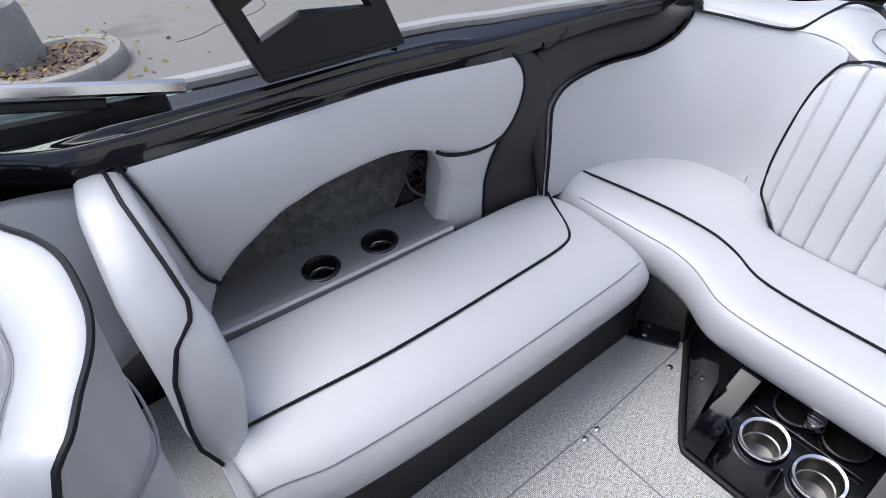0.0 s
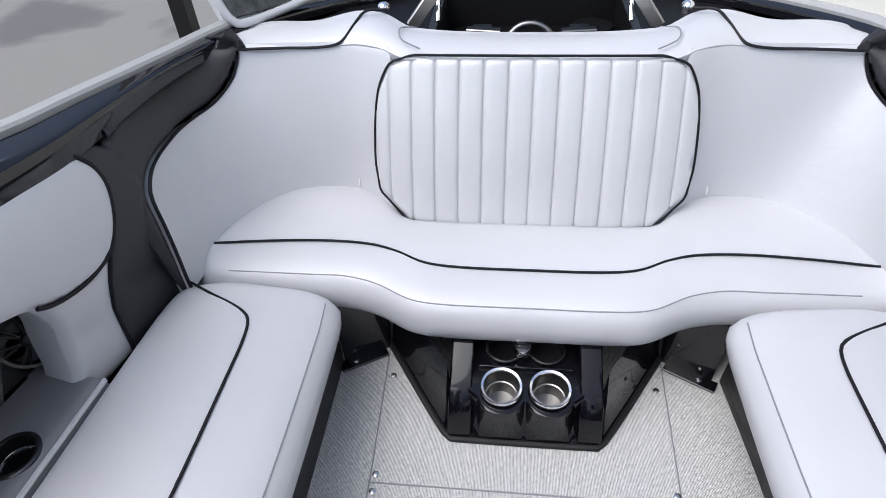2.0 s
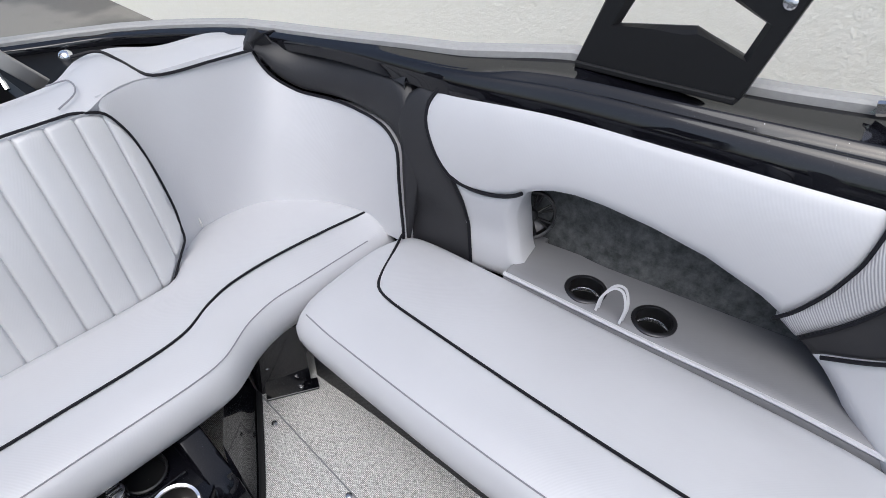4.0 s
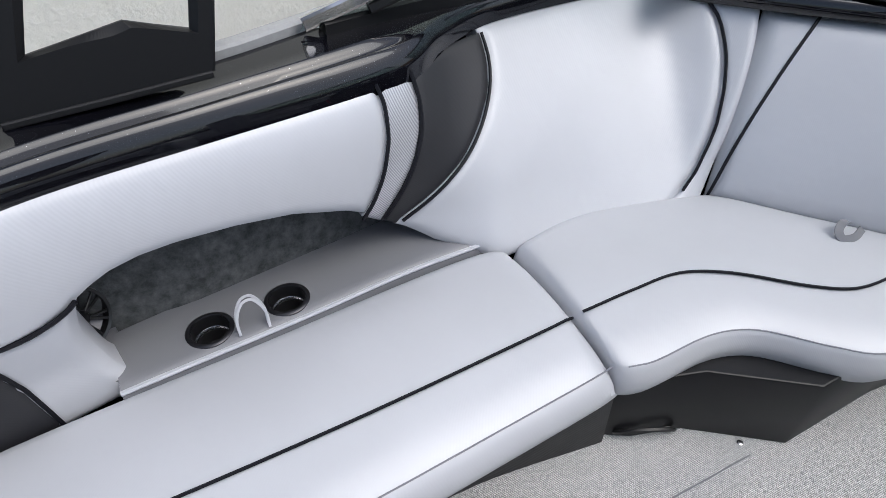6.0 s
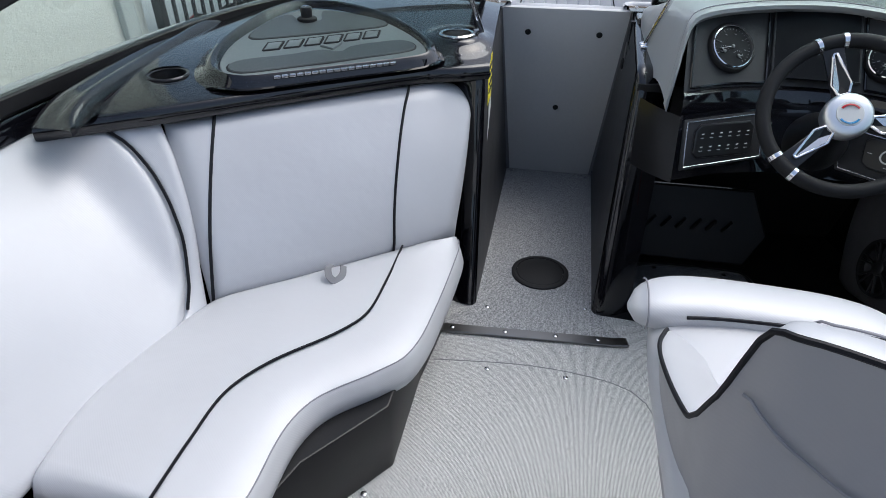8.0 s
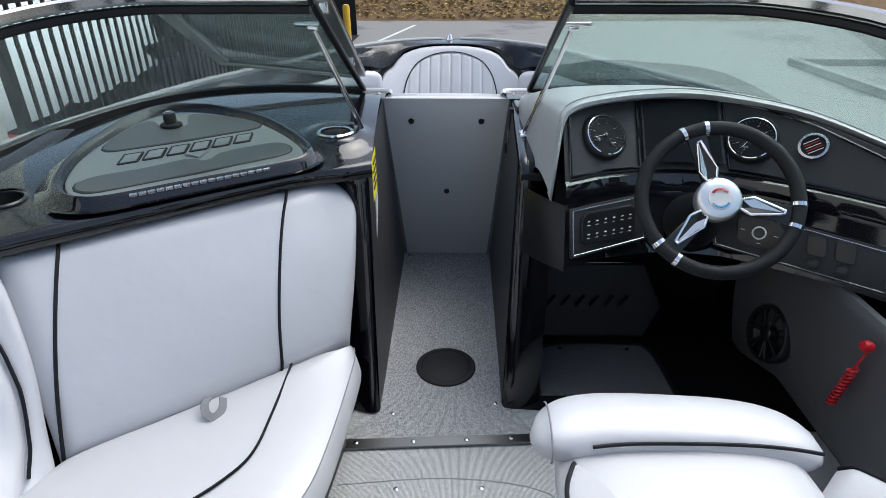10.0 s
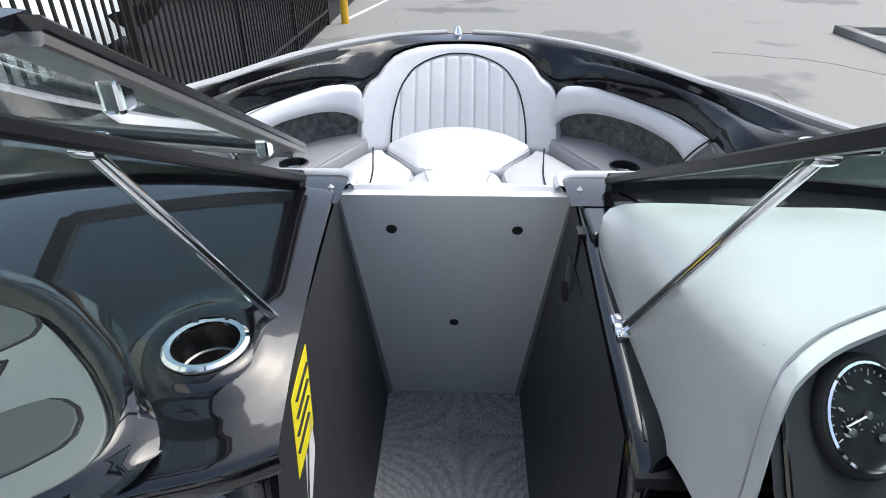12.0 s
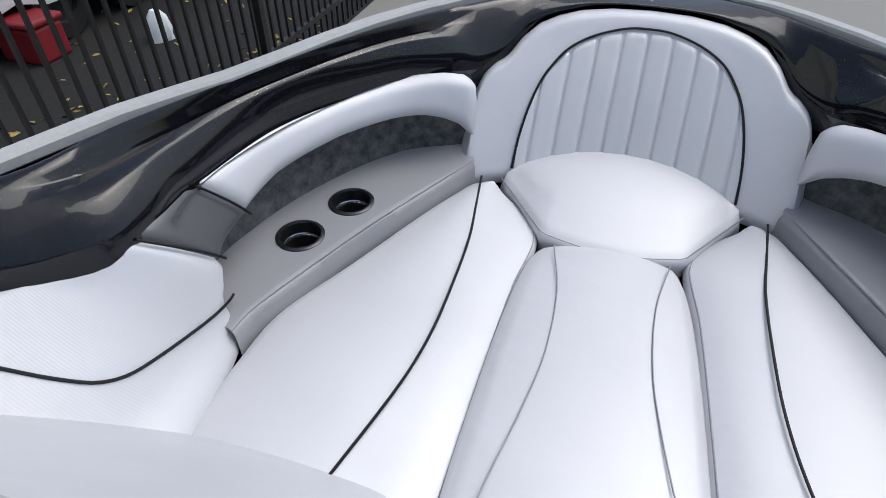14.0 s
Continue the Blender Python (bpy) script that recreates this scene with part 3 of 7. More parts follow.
def build_floor():
    f = thing("floor", (0, 0, 0), "light grey woven vinyl cockpit floor with screwed hatch seams", "floor", "", "structure")
    out = [(0.62, -0.95), (0.62, 0.25), (1.08, 0.25), (1.08, 1.335), (0.62, 1.338), (0.36, 1.40), (0.24, 1.41), (-0.25, 1.40), (-0.62, 1.2), (-0.62, -0.95)]
    prism("cockpit_floor", [(x, y, -0.03) for x, y in out], None, (0, 0, 0.03), FLOOR, f)
    seam = [[(0.345, -0.80), (0.33, -0.42), (0.335, 0.9)], [(-0.345, -0.80), (-0.325, -0.42), (-0.30, 0.66)], [(0.33, -0.42), (-0.325, -0.42)]]
    seam.append([(-0.265, 1.118), (0.0, 1.145), (0.2, 1.13), (0.30, 1.09), (0.345, 1.0), (0.37, 0.80), (0.375, 0.4)])
    for line_pts in seam:
        pts = spline(line_pts, 24) if len(line_pts) > 3 else np.array(line_pts)
        bar("hatch_seam", [(x, y, -0.0035) for x, y in pts], 0.0035, 0.009, SHELF, f)
    screws_on(f, [(0.322, -0.703), (-0.319, -0.701), (0.32, -0.439), (-0.318, -0.439), (0.32, -0.40), (-0.32, -0.40), (-0.33, 0.663), (-0.109, 1.108), (0.11, 1.116)], 0.0)
    w = thing("walkway_floor", (0, 1.9, 0), "grey woven runner in the bow walkway", "floor", "", "structure")
    prism("runner", [(x, y, -0.03) for x, y in [(-0.30, 1.262), (0.285, 1.29), (0.20, 1.42), (0.195, 2.44), (-0.195, 2.44), (-0.19, 1.38)]], None, (0, 0, 0.0345), FLOOR2, w)
    screws_on(w, [(-0.144, 1.378), (0.163, 1.428), (-0.168, 2.395), (0.165, 2.39)], 0.0045)
    t = thing("threshold_strip", (0, 1.265, 0), "dull grey metal threshold strip with four screws", "trim", "", "structure")
    bar("strip", [(-0.28, 1.25, 0.007), (0.245, 1.283, 0.007), (0.285, 1.292, 0.005)], 0.036, 0.007, DIM_STEEL, t)
    screws_on(t, [(-0.235, 1.254), (-0.075, 1.263), (0.075, 1.273), (0.2, 1.281)], 0.0105)
    d = thing("deck_plate", (0.01, 1.60, 0.004), "round black screw-in deck plate in the walkway", "hatch")
    lathe("deck_plate_ring", [(0.098, 0.0), (0.098, 0.005), (0.094, 0.008), (0.082, 0.008), (0.08, 0.005)], RUBBER, d, "", (0.01, 1.60, 0.0045), n=40, cap=False)
    lathe("deck_plate_lid", [(0.0795, 0.0), (0.0795, 0.0065), (0.076, 0.008), (0.0005, 0.0085)], RUBBER, d, "", (0.01, 1.60, 0.0045), n=40)


# ---- upholstered side panels ----
SIDE = table([
    (-0.85, 0.865, -0.84, 0.80, -0.85), (-0.72, 0.852, -0.71, 0.80, -0.73), (-0.42, 0.912, -0.42, 0.862, -0.42), (-0.15, 0.952, -0.15, 0.902, -0.15),
    (0.15, 0.998, 0.15, 0.945, 0.13), (0.25, 1.03, 0.25, 0.935, 0.20), (0.38, 1.098, 0.36, 0.89, 0.29), (0.5, 1.138, 0.48, 0.856, 0.37),
    (0.75, 1.166, 0.73, 0.866, 0.60), (1.0, 1.17, 0.96, 0.808, 0.84), (1.1, 1.05, 1.055, 0.795, 0.885), (1.2, 0.945, 1.12, 0.782, 0.925),
])


def side_at(s, z, sgn, out=0.0):
    """A point of the side upholstery: s runs forward, z is the height."""
    tx, ty, bx, by = SIDE(s)
    f = (z - 0.29) / 0.38
    lean = line([(-0.9, 1), (0.2, 1), (0.45, 0.25), (1.3, 0.2)])(s)
    bulge = 0.030 * lean * math.sin(math.pi * min(max((z - 0.36) / 0.31, 0), 1)) + 0.02 * (1 - lean) * math.sin(math.pi * f)
    roll = 0.028 * max(0, (z - 0.60) / 0.07) ** 2 * lean
    x = bx + (tx - bx) * f - bulge + out + roll * 0.3
    y = by + (ty - by) * f
    return np.array([x * sgn, y, z])


def side_patch(name, sgn, s0, s1, z0, z1, mat, parent, nu=26, nv=18, out=0.0, cut=False, **more):
    """s0(z), s1(z): its ends; z0(s), z1(s): its lower and upper rim; cut: the lower rim holds along slanted ends too."""
    P = []
    for a in eased(nu):
        sm = s0(0.55) + (s1(0.55) - s0(0.55)) * a
        row = []
        low = z0(sm)
        for _ in range(40 if cut else 0):
            low += 0.3 * (z0(s0(low) + (s1(low) - s0(low)) * a) - low)
        for b in eased(nv):
            z = low + (z1(sm) - low) * b
            row.append(side_at(s0(z) + (s1(z) - s0(z)) * a, z, sgn, out))
        P.append(row)
    return upholstery(name, P, mat, parent, **more)


def side_line(sgn, pts, out=-0.003, n=24):
    return [side_at(s, z, sgn, out) for s, z in spline(pts, n)]


LOBE_AFT = line([(0.44, -0.55), (0.463, -0.56), (0.470, -0.585), (0.485, -0.612), (0.514, -0.641), (0.552, -0.669), (0.590, -0.690), (0.622, -0.697), (0.647, -0.691), (0.667, -0.677)])
ARCH = line([(-0.70, 0.60), (-0.690, 0.59), (-0.669, 0.552), (-0.641, 0.514), (-0.609, 0.483), (-0.57, 0.467), (-0.525, 0.462), (-0.485, 0.467), (-0.455, 0.478), (-0.437, 0.490), (-0.41, 0.505), (-0.376, 0.517), (-0.33, 0.523), (-0.27, 0.522), (-0.168, 0.510), (-0.064, 0.488), (0.046, 0.445), (0.128, 0.396), (0.2, 0.345)])
ARCH_STARBOARD = line([(-0.70, 0.60), (-0.690, 0.59), (-0.669, 0.552), (-0.641, 0.514), (-0.609, 0.483), (-0.57, 0.467), (-0.525, 0.462), (-0.485, 0.467), (-0.455, 0.478), (-0.437, 0.490), (-0.41, 0.505), (-0.376, 0.517), (-0.33, 0.523), (-0.27, 0.520), (-0.168, 0.507), (-0.069, 0.479), (0.039, 0.412), (0.108, 0.350), (0.16, 0.346), (0.25, 0.346)])
P1 = line([(0.30, 0.0), (0.412, 0.082), (0.45, 0.111), (0.515, 0.141), (0.575, 0.157), (0.63, 0.158), (0.667, 0.148)])
P2 = line([(0.30, 0.05), (0.376, 0.130), (0.442, 0.182), (0.502, 0.222), (0.562, 0.245), (0.61, 0.246), (0.655, 0.234), (0.672, 0.225)])
P3 = line([(0.28, 0.03), (0.352, 0.174), (0.382, 0.236), (0.424, 0.312), (0.466, 0.386), (0.514, 0.440), (0.568, 0.479), (0.616, 0.486), (0.658, 0.478), (0.68, 0.465)])
P4 = line([(0.25, 0.90), (0.29, 1.01), (0.34, 1.10), (0.42, 1.135), (0.51, 1.139), (0.57, 1.134), (0.62, 1.122), (0.656, 1.106), (0.68, 1.08)])
P5 = line([(0.25, 1.17), (0.42, 1.19), (0.5, 1.195), (0.6, 1.2), (0.68, 1.2)])
POST_AFT = line([(0.23, -0.535), (0.26, -0.541), (0.305, -0.550), (0.36, -0.561), (0.42, -0.573), (0.455, -0.587), (0.478, -0.600)])
POST_FWD = line([(0.23, -0.40), (0.262, -0.408), (0.28, -0.418), (0.305, -0.434), (0.36, -0.449), (0.415, -0.455), (0.47, -0.442), (0.50, -0.425)])
PANEL_AFT = line([(0.23, -0.735), (0.265, -0.728), (0.30, -0.717), (0.41, -0.704), (0.46, -0.706), (0.505, -0.716), (0.54, -0.740), (0.57, -0.756), (0.60, -0.755), (0.63, -0.735), (0.655, -0.705)])
PANEL_FWD = line([(0.23, -0.535), (0.305, -0.550), (0.42, -0.573), (0.478, -0.600), (0.512, -0.622), (0.55, -0.652), (0.59, -0.674), (0.655, -0.672)])
TOP = lambda s: 0.664
PAD_FOOT = line([(0.0, 0.45), (0.083, 0.412), (0.12, 0.384), (0.165, 0.356), (0.287, 0.30), (0.38, 0.28), (0.5, 0.262)])


def const(v):
    return lambda t: v


def build_side(sgn):
    name = "starboard" if sgn > 0 else "port"
    c = thing(f"coaming_pad_{name}", (0.95 * sgn, -0.2, SEAT), "silver-white vinyl side bolster with arched pocket, charcoal accents and black piping", "upholstery panel", "side bolsters")
    if sgn < 0:
        side_patch("bolster", sgn, LOBE_AFT, P1, ARCH, TOP, WHITE, c, 70, 22, cut=True, thick=0.05, drop=0.009, edge=0.026)
        side_patch("texture_strip", sgn, P1, P2, PAD_FOOT, TOP, HATCH, c, 8, 20, 0.004, cut=True, label="silver diagonal-texture vinyl strip", thick=0.04, drop=0.006, edge=0.012)
        side_patch("charcoal_swoosh", sgn, P2, P3, PAD_FOOT, TOP, DARK, c, 16, 24, 0.005, cut=True, thick=0.04, drop=0.006, edge=0.015, label="charcoal vinyl swoosh")
        side_patch("corner_pad", sgn, P3, P4, PAD_FOOT, const(0.678), WHITE, c, 44, 26, cut=True, thick=0.05, drop=0.012, edge=0.03)
        side_patch("corner_strip", sgn, P4, P5, const(0.27), const(0.672), WHITE, c, 10, 24, 0.004, thick=0.04, drop=0.008, edge=0.014)
        for nm, pl, lo in (("piping", P1, 0.41), ("piping", P2, 0.386), ("piping", P3, 0.36)):
            tube(nm, side_line(sgn, [(pl(z), z) for z in np.linspace(lo, 0.664, 9)], -0.001), 0.0040, PIPING, c)
        tube("piping", side_line(sgn, [(P4(z), z) for z in np.linspace(0.30, 0.668, 12)], -0.002), 0.0040, PIPING, c)
    else:
        end = line([(0.353, 0.109), (0.375, 0.127), (0.411, 0.14), (0.524, 0.15), (0.606, 0.16), (0.664, 0.171)])
        tip = line([(0.26, 0.165), (0.30, 0.153), (0.353, 0.112), (0.375, 0.13), (0.411, 0.143), (0.524, 0.153), (0.606, 0.163), (0.664, 0.174)])
        side_patch("bolster_tail", sgn, tip, const(0.25), const(0.26), TOP, WHITE, c, 8, 26, thick=0.05, drop=0.008, edge=0.015)
        side_patch("bolster", sgn, LOBE_AFT, end, ARCH_STARBOARD, TOP, WHITE, c, 70, 22, cut=True, thick=0.05, drop=0.009, edge=0.026)
        side_patch("helm_side_pad", sgn, const(0.22), const(0.95), const(0.30), const(0.63), GREY_VINYL, c, 26, 18, 0.03, thick=0.04, drop=0.02, edge=0.04, label="grey vinyl pad beside the helm")
        tube("piping", side_line(sgn, [(end(z), z) for z in np.linspace(0.353, 0.664, 14)]), 0.0040, PIPING, c)
    side_patch("pocket_post", sgn, lambda z: POST_AFT(z) - 0.03, POST_FWD, const(0.235), line([(-0.66, 0.50), (-0.60, 0.486), (-0.54, 0.470), (-0.49, 0.476), (-0.44, 0.502)]), WHITE, c, 22, 18, 0.004, thick=0.09, drop=0.020, edge=0.028)
    side_patch("charcoal_panel", sgn, lambda z: PANEL_AFT(z) - 0.022, PANEL_FWD, const(0.25), const(0.654), DARK, c, 18, 24, 0.0, thick=0.05, drop=0.008, edge=0.022, label="charcoal vinyl rear panel")
    lobe = [(-0.672, 0.664), (-0.686, 0.645), (-0.692, 0.62), (-0.686, 0.588), (-0.665, 0.55), (-0.637, 0.512), (-0.605, 0.481), (-0.568, 0.467), (-0.525, 0.463), (-0.485, 0.469), (-0.455, 0.480), (-0.438, 0.492)]
    tube("piping", side_line(sgn, lobe, 0.001, 50), 0.0046, PIPING, c)
    tube("piping", side_line(sgn, [(-0.600, 0.476), (-0.576, 0.425), (-0.563, 0.365), (-0.551, 0.305), (-0.542, 0.255)], 0.001), 0.0042, PIPING, c)
    # carpeted pocket and shelf
    p = thing(f"storage_pocket_{name}", (0.95 * sgn, -0.1, 0.28), "carpet-lined side pocket with a grey vinyl shelf and two drink holders", "storage shelf", "side pockets")
    fwd = 0.36 if sgn < 0 else 0.20
    wall_rows = []
    for y in np.linspace(-0.56, fwd, 24):
        tx = SIDE(y)[0] + 0.03 * min(1, max(0, (-0.3 - y) / 0.15))
        wall_rows.append([((tx + 0.065) * sgn, y, 0.27), ((tx + 0.075) * sgn, y, 0.42), ((tx + 0.06) * sgn, y, 0.60), ((tx + 0.03) * sgn, y, 0.64)])
    loft("carpet_back", wall_rows, CARPET, p, "grey carpet lining")
    block("pocket_floor", (min(sgn * 0.86, sgn * 1.04), -0.575, 0.268), (max(sgn * 0.86, sgn * 1.04), -0.44, 0.286), SHELF, p, ease=0.0)
    prism("carpet_end", [(0.897 * sgn, -0.575, 0.27), (1.05 * sgn, -0.43, 0.27), (1.05 * sgn, -0.45, 0.52), (0.897 * sgn, -0.60, 0.52)], None, (0.02 * sgn, -0.022, 0), CARPET, p, ease=0.0)
    inner = spline([(0.822, -0.445), (0.826, -0.40), (0.848, -0.1), (0.872, 0.15), (0.875, fwd - 0.02)], 30)
    rows = []
    for x, y in spline(inner, 200):
        far = SIDE(y)[0] + 0.075
        rows.append([(x * sgn, y, 0.25), (x * sgn, y, 0.268), ((x + 0.006) * sgn, y, 0.281), ((x + 0.018) * sgn, y, 0.288)] + [((x + 0.03 + (far - x - 0.03) * t) * sgn, y, 0.290 - 0.003 * t) for t in np.linspace(0, 1, 34)])
    loft("shelf", rows, SHELF, p, holes=[(0.902 * sgn, -0.275, 0.0415), (0.913 * sgn, -0.118, 0.0415)])
    # piping in white, so the curved edge's highlight sits in the colour
    tube("shelf_bead", [((x + 0.005) * sgn, y, 0.2845) for x, y in inner], 0.0055, WHITE, p, "piped shelf edge with its bright highlight painted white")
    for y, x in ((-0.275, 0.902), (-0.118, 0.913)):
        dark_cup(p, (x * sgn, y, 0.288))
    k = thing(f"speaker_{name}", (0.96 * sgn, -0.52, 0.39), "round black loudspeaker with a spoked grille in the pocket", "speaker", "cockpit speakers")
    spoke_wheel("speaker", (0.972 * sgn, -0.480, 0.358), (-0.66 * sgn, 0.70, 0.28), 0.062, k)


def dark_cup(parent, place, r=0.047):
    """A dark drink holder set into a shelf: rim, bowl and a bright ring near its foot."""
    lathe("drink_holder", [(r, 0.0), (r, 0.003), (r - 0.004, 0.006), (r - 0.009, 0.0055), (r - 0.0105, 0.002)], ALU, parent, "dark chrome drink holder rim", place, n=36, cap=False)
    lathe("holder_bowl", [(r - 0.010, 0.004), (r - 0.0105, -0.03), (r - 0.014, -0.033), (r - 0.015, -0.062), (0.0005, -0.064)], PLASTIC, parent, "", place, n=32, cap=False)
    lathe("holder_ring", [(r - 0.0108, -0.026), (r - 0.013, -0.029), (r - 0.0138, -0.033)], STEEL, parent, "bright foot ring", place, n=32, cap=False)


def spoke_wheel(name, place, axis, r, parent):
    """Loudspeaker: basket ring, cone, hub and spokes."""
    lathe("grille_ring", [(r, -0.02), (r, 0.006), (r * 0.95, 0.012), (r * 0.86, 0.010), (r * 0.84, 0.0), (r * 0.84, -0.02)], PLASTIC, parent, "", place, axis, 32, False)
    lathe("cone", [(r * 0.86, -0.004), (r * 0.5, -0.022), (r * 0.2, -0.026), (0.0005, -0.024)], ALU, parent, "grey cone", place, axis, 28, False)
    lathe("hub", [(r * 0.26, -0.02), (r * 0.26, 0.01), (r * 0.2, 0.014), (0.0005, 0.015)], PLASTIC, parent, "", place, axis, 20)
    m = Vector((0, 0, 1)).rotation_difference(Vector(axis)).to_matrix()
    for k in range(7):
        a = 2 * math.pi * k / 7
        for off in (-0.1, 0.1):
            pts = [np.array(place) + np.array(m @ Vector((q * math.cos(a + off * w), q * math.sin(a + off * w), 0.007))) for q, w in ((r * 0.22, 0.4), (r * 0.86, 1.4))]
            bar("spoke", pts, r * 0.07, 0.006, PLASTIC, parent)


# ---- benches ----
def stitched(parent, pts, r=0.0022):
    tube("stitch_seam", pts, r, THREAD, parent, sides=5)


def build_bench(sgn):
    name = "starboard" if sgn > 0 else "port"
    b = thing(f"side_bench_{name}", (0.64 * sgn, -0.15, 0), "silver-white vinyl side bench with black piping on a charcoal base", "bench seat", "side benches")
    fwd = 0.375 if sgn < 0 else 0.255
    if sgn < 0:
        front = [(0.50, -0.722), (0.452, -0.715), (0.434, -0.69), (0.428, -0.6), (0.430, -0.2), (0.448, 0.15), (0.460, 0.345), (0.464, fwd)]
    else:
        front = [(0.50, -0.722), (0.452, -0.715), (0.434, -0.69), (0.428, -0.6), (0.430, -0.2), (0.45, 0.1), (0.478, 0.20), (0.485, fwd)]
    back = [(0.772, -0.726), (0.778, -0.71), (0.80, -0.68), (0.815, -0.58), (0.838, -0.2), (0.86, 0.1), (0.866, 0.3), (0.848, fwd)] if sgn < 0 else [(0.772, -0.726), (0.778, -0.71), (0.80, -0.68), (0.815, -0.58), (0.838, -0.2), (0.858, 0.1), (0.862, 0.2), (0.862, fwd)]
    cushion("seat_cushion", mirror(front, sgn), mirror(back, sgn), 0.172, SEAT, WHITE, b, n=60, end=0.03, roll=(0.105, 0.022), face=0.014, inset=0.015)
    pipe = [(0.772, -0.712), (0.70, -0.675), (0.625, -0.638), (0.592, -0.612), (0.580, -0.575), (0.576, -0.5), (0.576, -0.1), (0.590, 0.30), (0.594, fwd - 0.01)] if sgn < 0 else [(0.772, -0.712), (0.70, -0.675), (0.625, -0.638), (0.594, -0.612), (0.583, -0.575), (0.580, -0.5), (0.586, -0.1), (0.612, 0.17), (0.615, fwd - 0.01)]
    sp = spline(pipe, 70)
    tube("piping", [(x * sgn, y, SEAT + 0.0102 - 0.004 * (1 if k in (0, 69) else 0)) for k, (x, y) in enumerate(sp)], 0.0034, PIPING, b)
    fs = spline(front[2:], 50)
    stitched(b, [((x + 0.0155) * sgn, y, SEAT - 0.0222) for x, y in fs], 0.0017)
    base_x = [(0.475, -0.74), (0.492, -0.5), (0.505, -0.1), (0.512, 0.1), (0.47, 0.40)] if sgn < 0 else [(0.458, -0.74), (0.458, -0.4), (0.462, 0.0), (0.47, 0.245)]
    bx = spline(base_x, 24)
    rows = [[(x * sgn, y, 0.0), ((x + 0.004) * sgn, y, 0.174), ((x + 0.3) * sgn, y, 0.174), ((x + 0.3) * sgn, y, 0.0)] for x, y in bx]
    loft("base_panel", rows, CARBON, b, "charcoal carbon-texture base panel", closed=True, caps=True)
    if sgn < 0:
        k = thing("grab_strap", (-0.865, -0.19, 0.29), "looped silver webbing strap standing beside the drink holders", "strap")
        for dx in (0.0, 0.012):
            loop = [(-0.858 - dx, -0.225, 0.29), (-0.868 - dx, -0.222, 0.325), (-0.88 - dx, -0.205, 0.35), (-0.88 - dx, -0.185, 0.352), (-0.868 - dx, -0.168, 0.325), (-0.855 - dx, -0.168, 0.291)]
            bar("webbing", spline(loop, 26), 0.0055, 0.0025, WHITE, k)


